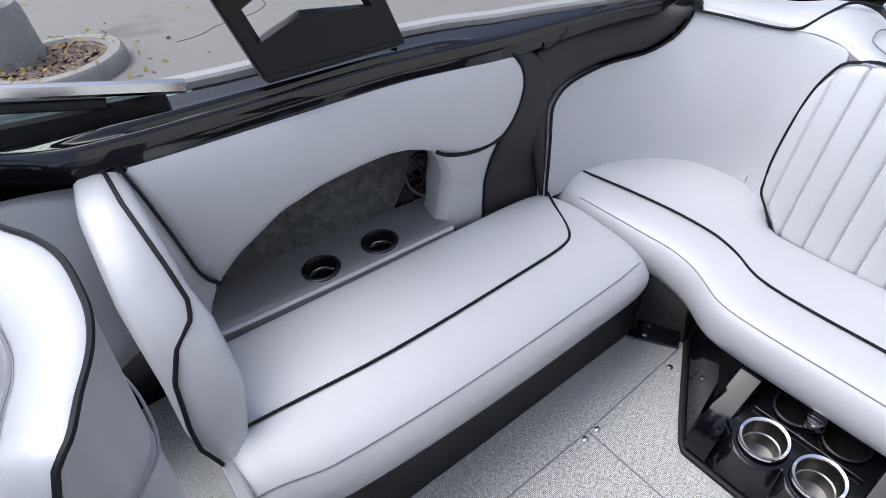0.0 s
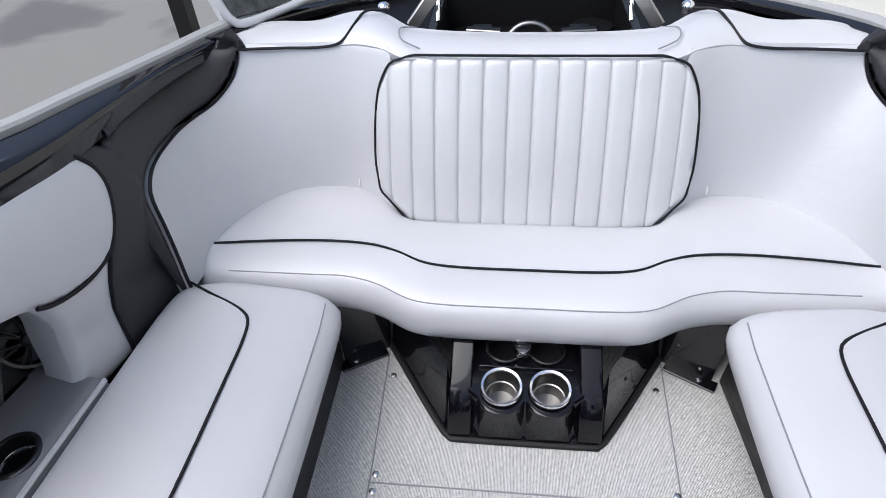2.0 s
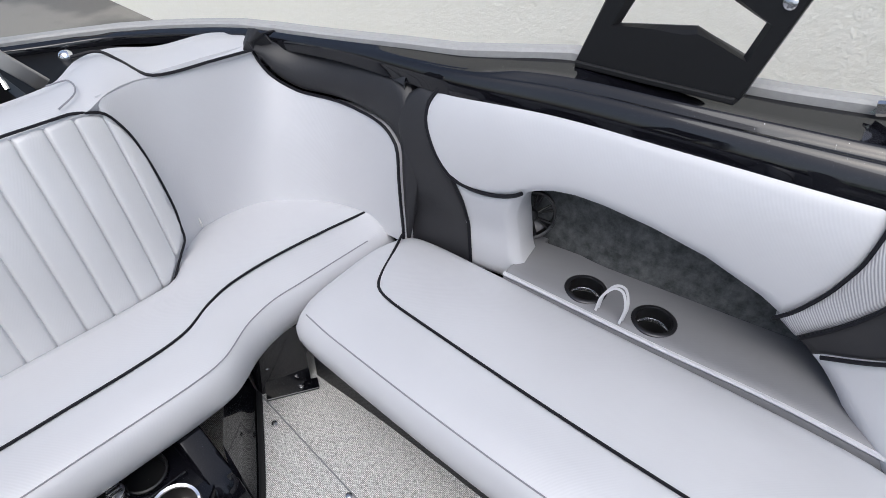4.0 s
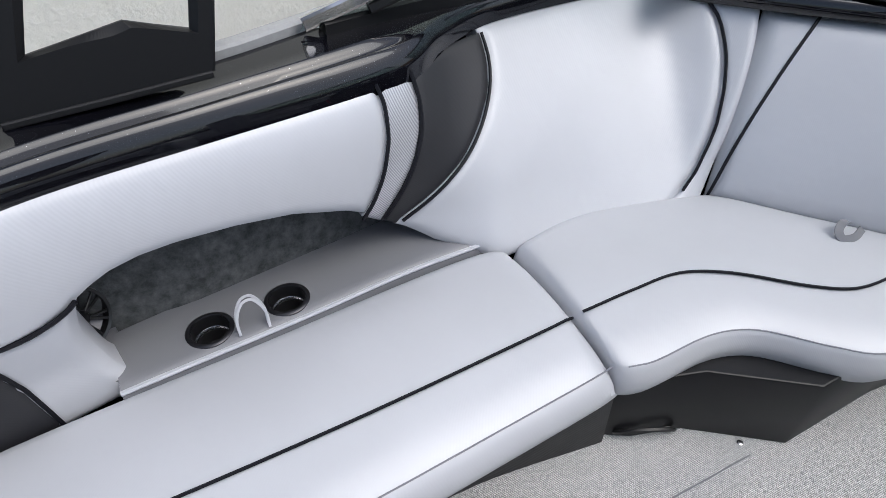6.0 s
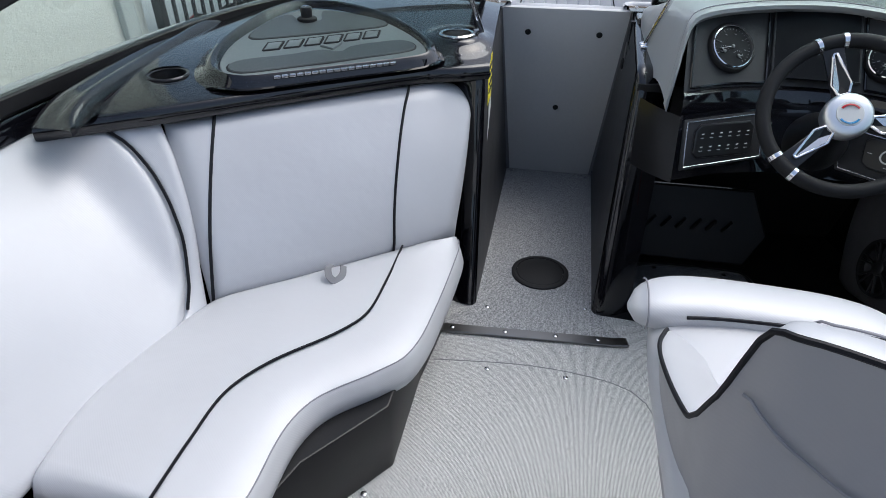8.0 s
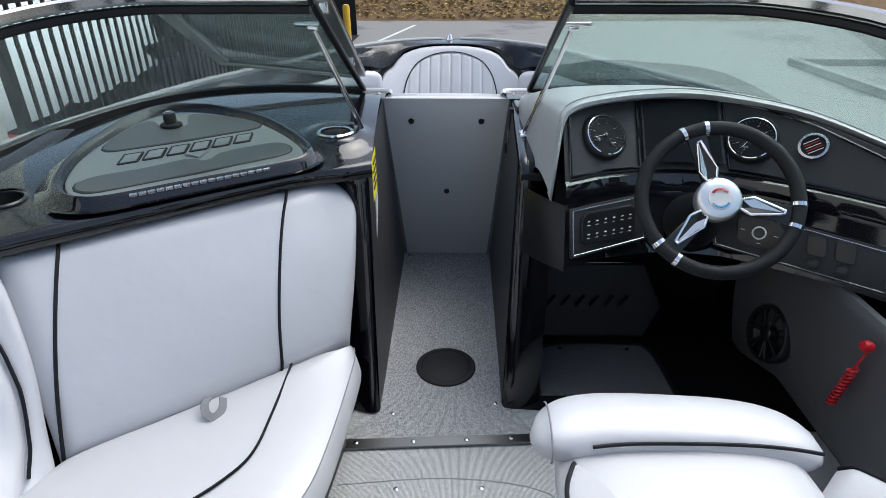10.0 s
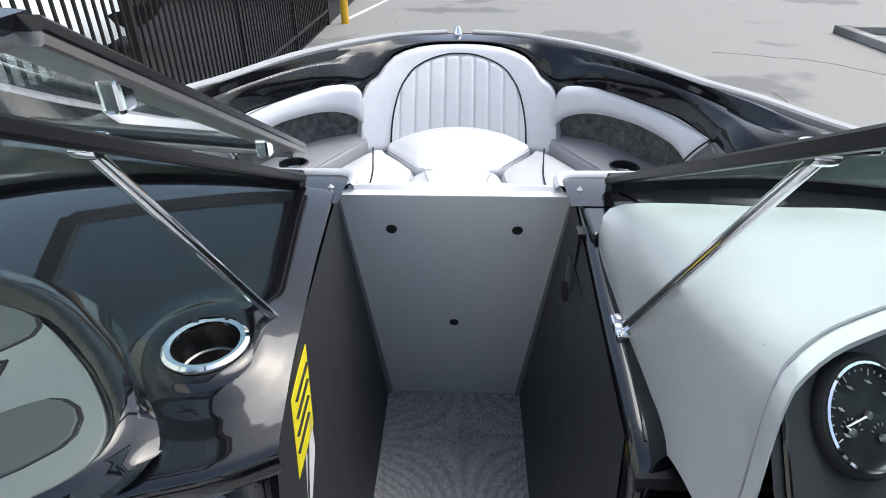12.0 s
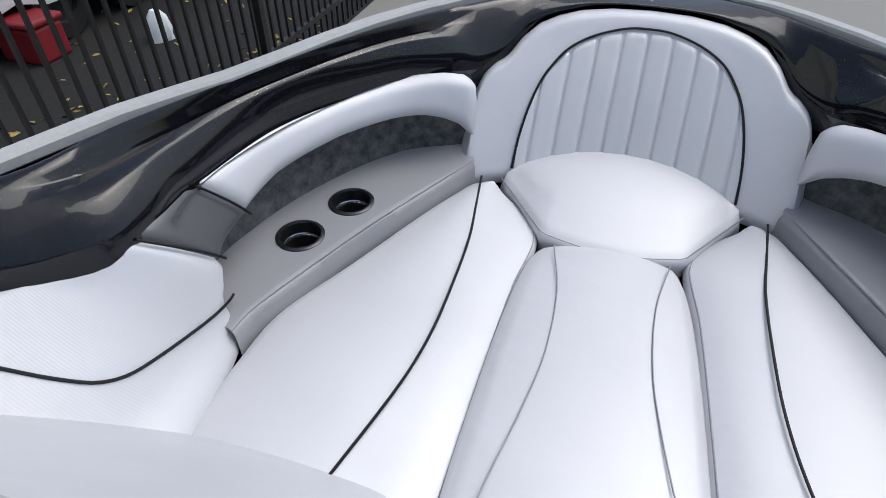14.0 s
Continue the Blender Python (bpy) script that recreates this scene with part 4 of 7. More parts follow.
def build_observer_seat():
    b = thing("observer_lounge", (-0.5, 0.85, 0), "silver-white vinyl corner lounge with leaning back on a black base", "seat")
    front = [(-0.53, 0.384), (-0.482, 0.386), (-0.464, 0.402), (-0.452, 0.45), (-0.449, 0.60), (-0.417, 0.686), (-0.318, 0.782), (-0.266, 0.845), (-0.242, 0.96), (-0.226, 1.29), (-0.236, 1.345)]
    back = [(-0.842, 0.386), (-0.85, 0.40), (-0.855, 0.43), (-0.872, 0.52), (-0.872, 0.62), (-0.846, 0.765), (-0.812, 0.868), (-0.783, 0.937), (-0.628, 1.06), (-0.408, 1.235), (-0.265, 1.352)]
    cushion("seat_cushion", front, back, 0.172, SEAT, WHITE, b, n=70, end=0.03, roll=(0.095, 0.020), face=0.018)
    pipe = [(-0.596, 0.392), (-0.597, 0.52), (-0.59, 0.64), (-0.54, 0.735), (-0.43, 0.855), (-0.386, 0.93), (-0.376, 1.05), (-0.376, 1.235)]
    tube("piping", [(x, y, SEAT + 0.0102) for x, y in spline(pipe, 60)], 0.0034, PIPING, b)
    stitched(b, [(x, y, SEAT - 0.0205) for x, y in spline(front[2:], 60)], 0.0017)
    out = [(-0.49, 0.40), (-0.452, 0.462), (-0.415, 0.575), (-0.284, 0.748), (-0.285, 1.02), (-0.262, 1.25), (-0.7, 1.2), (-0.75, 0.45)]
    prism("seat_base", [(x, y, 0.0) for x, y in out], None, (0, 0, 0.205), SATIN, b, "black moulded seat base", ease=0.004)
    rim = [(-0.470 + 0.055 * t + 0.012 * math.sin(a), 0.43 + 0.12 * t, 0.016 + 0.02 * max(0, math.sin(a))) for t, a in ((0.5 + 0.5 * math.cos(w), w) for w in np.linspace(0, 2 * math.pi, 24))]
    tube("air_vent_rim", rim, 0.005, PLASTIC, b, "black plastic vent rim")
    # backrest
    r = b
    BL, BR, TL, TR = (np.array(v) for v in ((-0.785, 0.915, 0.272), (-0.236, 1.352, 0.268), (-0.945, 1.125, 0.672), (-0.246, 1.640, 0.672)))

    def at(u, v):
        cut = 0.0 if u < 0.87 else 1 - math.sqrt(max(0, 1 - ((u - 0.87) / 0.13) ** 2))
        v = v * (1 - 0.24 * cut)
        p = (BL * (1 - u) + BR * u) * (1 - v) + (TL * (1 - u) + TR * u) * v
        n = np.array([0.57, -0.72, 0.40])
        return p + n * 0.018 * math.sin(math.pi * v) + n * 0.01 * math.sin(math.pi * u)

    r = upholstery("backrest", [[at(u, v) for v in eased(20)] for u in eased(46)], WHITE, r, thick=0.10, drop=0.028, edge=0.05)
    for a in ([(0.012, 0.02), (0.05, 0.35), (0.10, 0.7), (0.145, 0.985)], [(0.70, 0.012), (0.695, 0.3), (0.71, 0.6), (0.735, 0.85), (0.76, 0.99)]):
        n = np.array([0.57, -0.72, 0.40])
        tube("piping", [at(u, v) + n * (0.001 - 0.02 * max(0, (abs(v - 0.5) - 0.42) / 0.08) ** 2) for u, v in spline(a, 30)], 0.0040, PIPING, r)
    k = thing("seat_pull_strap", (-0.511, 1.06, 0.30), "short looped grey webbing seat pull strap", "strap")
    loop = [(-0.53, 1.085, 0.315), (-0.525, 1.055, 0.325), (-0.515, 1.035, 0.315), (-0.50, 1.035, 0.305), (-0.49, 1.06, 0.308), (-0.495, 1.085, 0.318)]
    bar("webbing", spline(loop, 24), 0.018, 0.004, SHELF, k)


def build_rear_bench():
    b = thing("rear_lounge", (0, -0.88, 0), "silver-white wraparound rear lounge with pleated back and charcoal wings", "bench seat")
    half = [(0.785, -0.765), (0.70, -0.757), (0.50, -0.756), (0.42, -0.755), (0.345, -0.735), (0.26, -0.69), (0.19, -0.679), (0.0, -0.678)]
    front = half + mirror(half[-2::-1], -1)
    hb = [(0.768, -0.842), (0.762, -0.90), (0.748, -0.965), (0.718, -1.03), (0.658, -1.088), (0.592, -1.114), (0.50, -1.120), (0.425, -1.106), (0.362, -1.056), (0.322, -0.995), (0.28, -0.978), (0.0, -0.974)]
    back = hb + mirror(hb[-2::-1], -1)
    cushion("seat_cushion", front, back, 0.175, SEAT + 0.008, WHITE, b, n=120, end=0.03, lip=0.016, roll=(0.085, 0.016), face=0.014, inset=0.010)
    pp = [(0.755, -0.836), (0.62, -0.852), (0.48, -0.86), (0.375, -0.853), (0.31, -0.832), (0.24, -0.796), (0.16, -0.784), (0.0, -0.782)]
    tube("piping", [(x, y, SEAT + 0.0165) for x, y in spline(pp + mirror(pp[-2::-1], -1), 100)], 0.0031, PIPING, b)
    stitched(b, [(x, y - 0.0105, SEAT - 0.0078) for x, y in spline(front[1:-1], 110)], 0.0016)
    # wraparound back
    w = b
    R = table([(-0.2, 0.835, -0.60, 0.775, -0.60), (0.0, 0.84, -0.735, 0.768, -0.735), (0.2, 0.858, -0.895, 0.757, -0.84), (0.4, 0.846, -1.05, 0.722, -0.955), (0.6, 0.762, -1.165, 0.615, -1.08), (0.8, 0.52, -1.185, 0.475, -1.105), (0.9, 0.43, -1.18, 0.405, -1.065), (1.0, 0.345, -1.15, 0.325, -1.0)])

    def at(u, z, s, out=0.0):
        tx, ty, bx, by = R(u)
        f = (z - 0.30) / 0.36
        hollow = 0.012 * math.sin(math.pi * min(max(f, 0), 1))
        n = np.array([bx, by + 0.6])
        n = n / np.linalg.norm(n)
        x, y = bx + (tx - bx) * f, by + (ty - by) * f
        return np.array([(x + n[0] * (out - hollow)) * s, y + n[1] * (out - hollow), z])

    seam = spline([(-0.045, 0.27), (-0.04, 0.30), (-0.02, 0.37), (0.0, 0.436), (0.024, 0.504), (0.07, 0.530), (0.125, 0.541), (0.263, 0.548), (0.401, 0.550), (0.49, 0.557), (0.566, 0.583), (0.609, 0.616), (0.64, 0.66)], 40)
    rim = spline([(-0.066, 0.27), (-0.066, 0.36), (-0.066, 0.449), (-0.045, 0.518), (-0.016, 0.569), (-0.006, 0.60), (0.0, 0.625), (0.025, 0.645), (0.059, 0.656), (0.16, 0.664), (0.331, 0.665), (0.507, 0.667), (0.60, 0.670), (0.642, 0.668)], 40)
    for s in (1, -1):
        upholstery("wing_pad", [[at(*(q * (1 - t) + np.array([1.0, 0.27 + 0.392 * k / 39]) * t), s) for k, q in enumerate(seam)] for t in eased(46)], WHITE, w, thick=0.04, drop=0.003, edge=0.012)
        upholstery("charcoal_wing", [[at(*(o * (1 - t) + q * t), s, 0.010 * (1 - t) * max(0, 1 - k / 22) - 0.002 - 0.022 * math.sin(math.pi * t) * min(1, max(0, (k - 12) / 10))) for k, (o, q) in enumerate(zip(rim, seam))] for t in eased(20)], DARK, w, "charcoal vinyl wing", thick=0.05, drop=0.016, edge=0.03)
        top = []
        for u in np.linspace(0.03, 0.638, 50):
            h = min(1, (u - 0.03) / 0.12) * math.sqrt(max(0.0, 1 - (max(0.0, u - 0.48) / 0.1585) ** 2))
            top.append([at(u, 0.645, s, -0.004), at(u, 0.658, s, 0.0), at(u, 0.658 + 0.014 * h, s, 0.008 * h + 0.002), at(u, 0.658 + 0.018 * h, s, 0.018 * h + 0.003), at(u, 0.655 + 0.010 * h, s, 0.030 * h + 0.004), at(u, 0.63, s, 0.034 * h + 0.004)])
        loft("charcoal_roll", top, DARK, w, "rolled charcoal vinyl top edge")
        crown = [at(u, z, s, o) for u, z, o in ((0.640, 0.664, 0.002), (0.632, 0.670, 0.008), (0.60, 0.675, 0.014), (0.55, 0.676, 0.018))]
        tube("piping", [at(u, z, s, -0.001) for u, z in seam] + crown, 0.0040, PIPING, w)
        tab = thing("seat_tab", (0.45 * s, -1.1, 0.31), "small looped white webbing tab between seat and backrest", "strap", "rear seat tabs")
        loop = [(0.45 * s, -1.118 + 0.017 * math.sin(a), 0.309 + 0.009 * math.cos(a)) for a in np.linspace(-0.4, 3.6, 14)]
        bar("webbing", loop, 0.0025, 0.020, PAPER, tab)
    # pleated middle
    def mid(x, z, out=0.0):
        f = (z - 0.30) / 0.36
        return np.array([x, -0.975 - 0.15 * f + 0.025 * (x / 0.33) ** 4 * -1.0 + out + 0.012 * math.sin(math.pi * f), z])

    wide = line([(0.27, 0.300), (0.305, 0.334), (0.32, 0.352), (0.34, 0.376), (0.40, 0.386), (0.46, 0.386), (0.52, 0.382), (0.57, 0.374), (0.605, 0.360), (0.63, 0.343), (0.642, 0.316), (0.652, 0.275)])
    crest = line([(0.0, 0.655), (0.275, 0.652), (0.316, 0.642), (0.343, 0.63), (0.360, 0.605), (0.374, 0.57), (0.382, 0.52), (0.386, 0.46)])
    foot = line([(0.0, 0.275), (0.300, 0.275), (0.334, 0.305), (0.352, 0.32), (0.376, 0.34), (0.386, 0.40)])
    seams = [0.003 + 0.0575 * k for k in range(-6, 7)]
    xs = sorted({round(x, 5) for x in np.linspace(-0.386, 0.386, 120)} | {round(x + d, 5) for x in seams for d in (-0.006, -0.003, -0.0015, 0.0, 0.0015, 0.003, 0.006)})
    P, ribs = [], []
    for x in xs:
        lo, hi = foot(abs(x)), crest(abs(x))
        near = min(abs(x - q) for q in seams)
        P.append([mid(x, lo + (hi - lo) * v, 0.006) for v in eased(30)])
        ribs.append([-(0.0035 * (1 - min(1, near / 0.022)) ** 2 + 0.004 * math.exp(-((near / 0.0026) ** 2))) * (1 if abs(x) < 0.37 else 0.3)] * 30)
    upholstery("pleated_insert", P, PLEAT, w, "pleated white vinyl insert", thick=0.05, drop=0.010, edge=0.016, ribs=ribs)
    zs = (0.272, 0.30, 0.32, 0.34, 0.37, 0.40, 0.46, 0.52, 0.57, 0.605, 0.63, 0.642)
    o = [(-wide(z), z) for z in zs] + [(-0.275, 0.653), (0.0, 0.656), (0.275, 0.653)] + [(wide(z), z) for z in zs[::-1]]
    tube("piping", [mid(x, z, 0.004) for x, z in spline(o, 110)], 0.0031, PIPING, w)
    # rolled top
    tt = [(0.765, -1.145, 0.645), (0.735, -1.162, 0.650), (0.65, -1.172, 0.648), (0.52, -1.180, 0.648), (0.44, -1.180, 0.658), (0.37, -1.158, 0.658), (0.30, -1.128, 0.645), (0.0, -1.125, 0.645)]
    bb = [(0.80, -1.20, 0.640), (0.77, -1.275, 0.650), (0.70, -1.315, 0.662), (0.56, -1.31, 0.668), (0.45, -1.315, 0.69), (0.38, -1.31, 0.685), (0.30, -1.275, 0.662), (0.0, -1.26, 0.656)]
    A, B = spline(tt + mirror(tt[-2::-1], -1), 90), spline(bb + mirror(bb[-2::-1], -1), 90)
    rows = []
    for k, (a, b_) in enumerate(zip(A, B)):
        b_ = a + (b_ - a) * min(1, 0.5 + min(k, 89 - k) / 8)
        row = [a * (1 - t) + b_ * t + np.array([0, 0, 0.016 * math.sin(math.pi * min(1, t * 1.15)) ** 0.7]) for t in np.linspace(0, 1, 9)]
        row = [a + np.array([0.004 * np.sign(a[0]), -0.010, -0.03]), a + np.array([0.001 * np.sign(a[0]), -0.002, -0.006])] + row
        rows.append(row + [b_ + np.array([0, -0.012, -0.03]), b_ + np.array([0, 0.0, -0.12])])
    loft("top_roll", rows, WHITE, w)
    for s in (1, -1):
        tp = [(0.745 * s, -1.158, 0.652), (0.62 * s, -1.172, 0.651), (0.52 * s, -1.178, 0.651), (0.47 * s, -1.184, 0.660), (0.44 * s, -1.235, 0.688), (0.42 * s, -1.285, 0.700), (0.37 * s, -1.305, 0.696)]
        tube("piping", spline(tp, 30), 0.0035, PIPING, w)
        st = [(0.27 * s, -1.14, 0.664), (0.315 * s, -1.165, 0.676), (0.325 * s, -1.22, 0.682), (0.29 * s, -1.25, 0.672)]
        stitched(w, spline(st, 16), 0.0018)


def build_rear_console():
    c = thing("rear_console", (0, -0.7, 0), "glossy black moulded console under the rear bench with chrome drink holders", "console")
    y0 = -0.535
    base = [(0.345, -0.80), (0.172, y0 - 0.004), (0.150, y0), (-0.150, y0), (-0.172, y0 - 0.004), (-0.345, -0.80)]
    # flared skirt and body
    low = spline(base, 40)
    rows = []
    for z, pull in ((0.0, 0.0), (0.006, 0.002), (0.012, 0.012), (0.10, 0.035), (0.19, 0.06)):
        rows.append([(x * (1 - pull * 0.8), y - (pull if abs(x) > 0.16 else min(pull, 0.018)) * 0.9, z if abs(x) > 0.165 else min(z, 0.010)) for x, y in low])
    loft("skirt", rows, CONSOLE, c)
    tube("base_bead", [(x, y, 0.004) for x, y in low], 0.008, RUBBER, c, sides=8)
    # sloping tray whose front wraps round both drink holders and falls to the base
    def nose(x):
        d = abs(abs(x) - 0.053)
        y = -0.597 + max(0.024, math.sqrt(max(0.0, 0.056**2 - d * d)))
        return y - 0.75 * max(0.0, abs(x) - 0.100)

    rows = []
    for y in np.linspace(-0.85, -0.64, 56):
        rows.append([(x, y, 0.112 - (y + 0.545) * 0.105) for x in np.linspace(-0.130, 0.130, 80)])
    for t in np.linspace(0.02, 1, 34):
        rows.append([(x, -0.64 * (1 - t) + nose(x) * t, 0.112 - ((-0.64 * (1 - t) + nose(x) * t) + 0.545) * 0.105) for x in np.linspace(-0.130, 0.130, 80)])
    for z, t in ((0.110, 0.02), (0.100, 0.06), (0.07, 0.22), (0.03, 0.6), (0.012, 0.85), (0.006, 1.0)):
        rows.append([(x, nose(x) * (1 - t) - 0.536 * t + (0.004 if z > 0.09 else 0.0), z) for x in np.linspace(-0.130, 0.130, 80)])
    loft("tray", rows, CONSOLE, c, holes=[(s * 0.053, -0.597, 0.0455) for s in (1, -1)] + [(s * 0.048, -0.702, 0.0415) for s in (1, -1)])
    for s in (1, -1):
        # polished cheek beside the tray
        side = spline([(-0.86, 0.20), (-0.76, 0.20), (-0.70, 0.182), (-0.63, 0.142), (-0.58, 0.104), (-0.556, 0.065), (-0.543, 0.03), (-0.538, 0.006)], 30)
        cheek = [[(s * (0.118 + 0.004 * t), y, z - 0.03), (s * (0.116 + 0.004 * t), y, z - 0.004), (s * (0.119 + 0.004 * t), y, z), (s * (0.140 + 0.006 * t), y, z + 0.001), (s * (0.160 + 0.008 * t), y, z), (s * (0.163 + 0.008 * t), y, z - 0.004), (s * (0.166 + 0.008 * t), y, z - 0.03)] for t, (y, z) in zip(np.linspace(0, 1, 30), side)]
        loft("side_cheek", cheek, CONSOLE, c, "mirror-polished black cheek")
        cup("drink_holder", (s * 0.053, -0.597, 0.1245), 0.0435, c, deep=0.075, rim=CHROME, wall=DIM_STEEL, axis=(0, 0.105, 1), lip=0.004)
        lathe("oval_recess", [(0.044, 0.0), (0.044, 0.003), (0.040, 0.004), (0.038, -0.03), (0.0005, -0.032)], PLASTIC, c, "", (s * 0.048, -0.702, 0.1355), (0, 0.105, 1), 26, False)
    block("divider", (-0.105, -0.650, 0.120), (0.105, -0.645, 0.134), BLACK, c, ease=0.003)
    lathe("chrome_knob", [(0.020, 0), (0.021, 0.01), (0.018, 0.018), (0.009, 0.021), (0.0005, 0.021)], CHROME, c, "round chrome pull knob", (0.008, -0.685, 0.143))
    for k in (-1, 0, 1):
        bar("knob_slot", [(0.008 - 0.012, -0.685 + k * 0.008, 0.1645), (0.008 + 0.012, -0.685 + k * 0.008, 0.1645)], 0.003, 0.002, PLASTIC, c)
    for s in (1, -1):
        d = thing("corner_panel", (0.43 * s, -0.78, 0.1), "glossy black panel under the bench corner", "panel", "bench corner panels")
        prism("panel", [(s * 0.345, -0.79, 0.0), (s * 0.455, -0.735, 0.0), (s * 0.47, -0.76, 0.175), (s * 0.345, -0.82, 0.175)], None, (0, -0.03, 0), BLACK, d, ease=0.004)
        bar("foot_flange", [(s * 0.352, -0.778, 0.004), (s * 0.46, -0.715, 0.004)], 0.034, 0.007, BLACK, d)
        screw((s * 0.424, -0.735, 0.008), d)


def build_end_bolster():
    b = thing("bench_end_bolster", (0.8, 0.2, 0.3), "padded silver-white divider at the bench end with black piping", "bolster")
    top = spline([(1.035, 0.655), (0.93, 0.645), (0.82, 0.60), (0.72, 0.53), (0.655, 0.455), (0.618, 0.38), (0.60, 0.31), (0.58, 0.285)], 60)
    aft = line([(0, 0.168), (0.5, 0.166), (0.61, 0.156), (0.82, 0.160), (0.93, 0.18), (1, 0.207)])
    fwd = line([(0, 0.252), (0.17, 0.269), (0.47, 0.28), (0.72, 0.277), (0.9, 0.282), (1, 0.255)])
    mark = line([(0, 0.194), (0.2, 0.195), (0.45, 0.183), (0.54, 0.180), (0.59, 0.19), (0.643, 0.231), (0.72, 0.258), (0.85, 0.272), (0.93, 0.274), (1, 0.255)])
    d = np.gradient(top, axis=0)
    d /= np.linalg.norm(d, axis=1)[:, None]
    rows, cord = [], []
    for k, ((x, z), (dx, dz)) in enumerate(zip(top, d)):
        f = k / (len(top) - 1)
        y0, y1 = aft(f), fwd(f)

        def put(y, deep):
            return np.array([x - dz * deep, y, z + dx * deep])

        rows.append([put(y0 + 0.01, 0.11), put(y0, 0.03), put(y0 + 0.004, 0.010), put(y0 + 0.014, 0.002), put((y0 + y1) / 2, -0.003), put(y1 - 0.014, 0.002), put(y1 - 0.004, 0.010), put(y1, 0.03), put(y1 - 0.01, 0.11)])
        cord.append(put(mark(f), -0.001))
    loft("padded_arm", rows, WHITE, b, closed=True, caps=True)
    prism("arm_core", [(1.06, 0.18, 0.58), (0.90, 0.18, 0.55), (0.76, 0.18, 0.44), (0.67, 0.18, 0.30), (0.63, 0.18, 0.17), (1.06, 0.18, 0.17)], None, (0, 0.085, 0), GREY_VINYL, b, "grey vinyl side", ease=0.01)
    tube("piping", cord, 0.0042, PIPING, b)
    block("lower_trim", (0.478, 0.236, 0.0), (1.0, 0.262, 0.285), GREY_VINYL, b, ease=0.006)


# ---- walkway and consoles ----
def build_walkway():
    for s, name in ((1, "starboard"), (-1, "port")):
        w = thing(f"walkway_wall_{name}", (0.2 * s, 1.9, 0), "charcoal vinyl walkway side wall with a glossy black rim", "wall", "walkway walls", "structure")
        ya = 1.40 if s > 0 else 1.37
        low, high = [(0.183, ya + 0.02), (0.192, 2.44)], [(0.212, 1.64), (0.232, 2.20)]
        rows = []
        for f in np.linspace(0, 1, 14):
            a = np.array([low[0][0] + (low[1][0] - low[0][0]) * f, low[0][1] + (low[1][1] - low[0][1]) * f, 0.0])
            b = np.array([high[0][0] + (high[1][0] - high[0][0]) * f, high[0][1] + (high[1][1] - high[0][1]) * f, 0.705 + 0.055 * f])
            rows.append([(a * (1 - t) + b * t) * [s, 1, 1] for t in np.linspace(0, 1, 8)])
        loft("wall_panel", rows, WALKWAY, w)
        # one moulding: along the top of the wall, over the corner and down the aft edge
        path = spline([(0.2335, 2.20, 0.757), (0.228, 2.05, 0.742), (0.220, 1.85, 0.722), (0.215, 1.70, 0.707), (0.2125, 1.645, 0.698), (0.211, 1.618, 0.675), (0.2085, 1.602, 0.62), (0.203, 1.57, 0.50), (0.196, 1.515, 0.30), (0.183, ya + 0.02, 0.0)], 70)
        go = np.gradient(path, axis=0)
        section = [(0.0, -0.006), (0.002, 0.003), (0.008, 0.010), (0.018, 0.013), (0.032, 0.012), (0.050, 0.007), (0.075, -0.004), (0.115, -0.028)]
        rows = []
        for q, d in zip(path, go):
            n = np.array([0, d[2], -d[1]]) / math.hypot(d[1], d[2])
            rows.append([((q[0] + a) * s, q[1] + n[1] * b, q[2] + n[2] * b) for a, b in section])
        loft("console_moulding", rows, GLOSS, w, "rounded glossy black moulding along the wall's rim")
        for z, y in ((0.18, 1.50), (0.03, 2.40)):
            screw(((0.192 + 0.03 * z) * s, y, z), w, (-s, 0, 0.05), 0.006)
        if s > 0:
            prism("latch_plate", [(0.224, 2.06, 0.54), (0.224, 2.115, 0.53), (0.226, 2.115, 0.67), (0.226, 2.06, 0.68)], None, (-0.006, 0, 0), PLASTIC, w, "black plastic catch", ease=0.002)
            lathe("latch_pull", [(0.02, 0), (0.02, 0.006), (0.012, 0.009), (0.0005, 0.009)], RUBBER, w, "", (0.22, 2.09, 0.60), (-1, 0, 0))
    d = thing("bow_door_panel", (0, 2.3, 0), "grey plastic walk-through panel with three black plugs, leaning shut", "door", "", "structure")
    prism("panel", [(-0.185, 2.415, 0.005), (0.185, 2.415, 0.005), (0.236, 2.19, 0.754), (-0.232, 2.19, 0.754)], None, (0, 0.018, 0.005), BOARD, d, ease=0.003)
    n = (0, -0.958, -0.287)
    for x, z in ((-0.131, 0.664), (0.131, 0.664), (0.0, 0.347)):
        lathe("plug", [(0.0115, 0), (0.011, 0.003), (0.007, 0.0045), (0.0005, 0.0045)], RUBBER, d, "black rubber plug", (x, 2.4165 - 0.2999 * z, z), n, 16)
    rows = []
    for a in np.linspace(-1, 1, 41):
        swell = 1 - abs(a) ** 4
        rows.append([(a * w, y + b * swell, z) for w, y, b, z in ((0.214, 2.205, 0.0, 0.757), (0.212, 2.212, 0.004, 0.765), (0.210, 2.218, 0.016, 0.763), (0.208, 2.222, 0.032, 0.750), (0.206, 2.228, 0.048, 0.725), (0.204, 2.240, 0.055, 0.690), (0.200, 2.275, 0.055, 0.60), (0.194, 2.33, 0.05, 0.45), (0.190, 2.38, 0.04, 0.30))])
    loft("back_pad", rows, WHITE, d, "silver-white vinyl pad on the bow side")
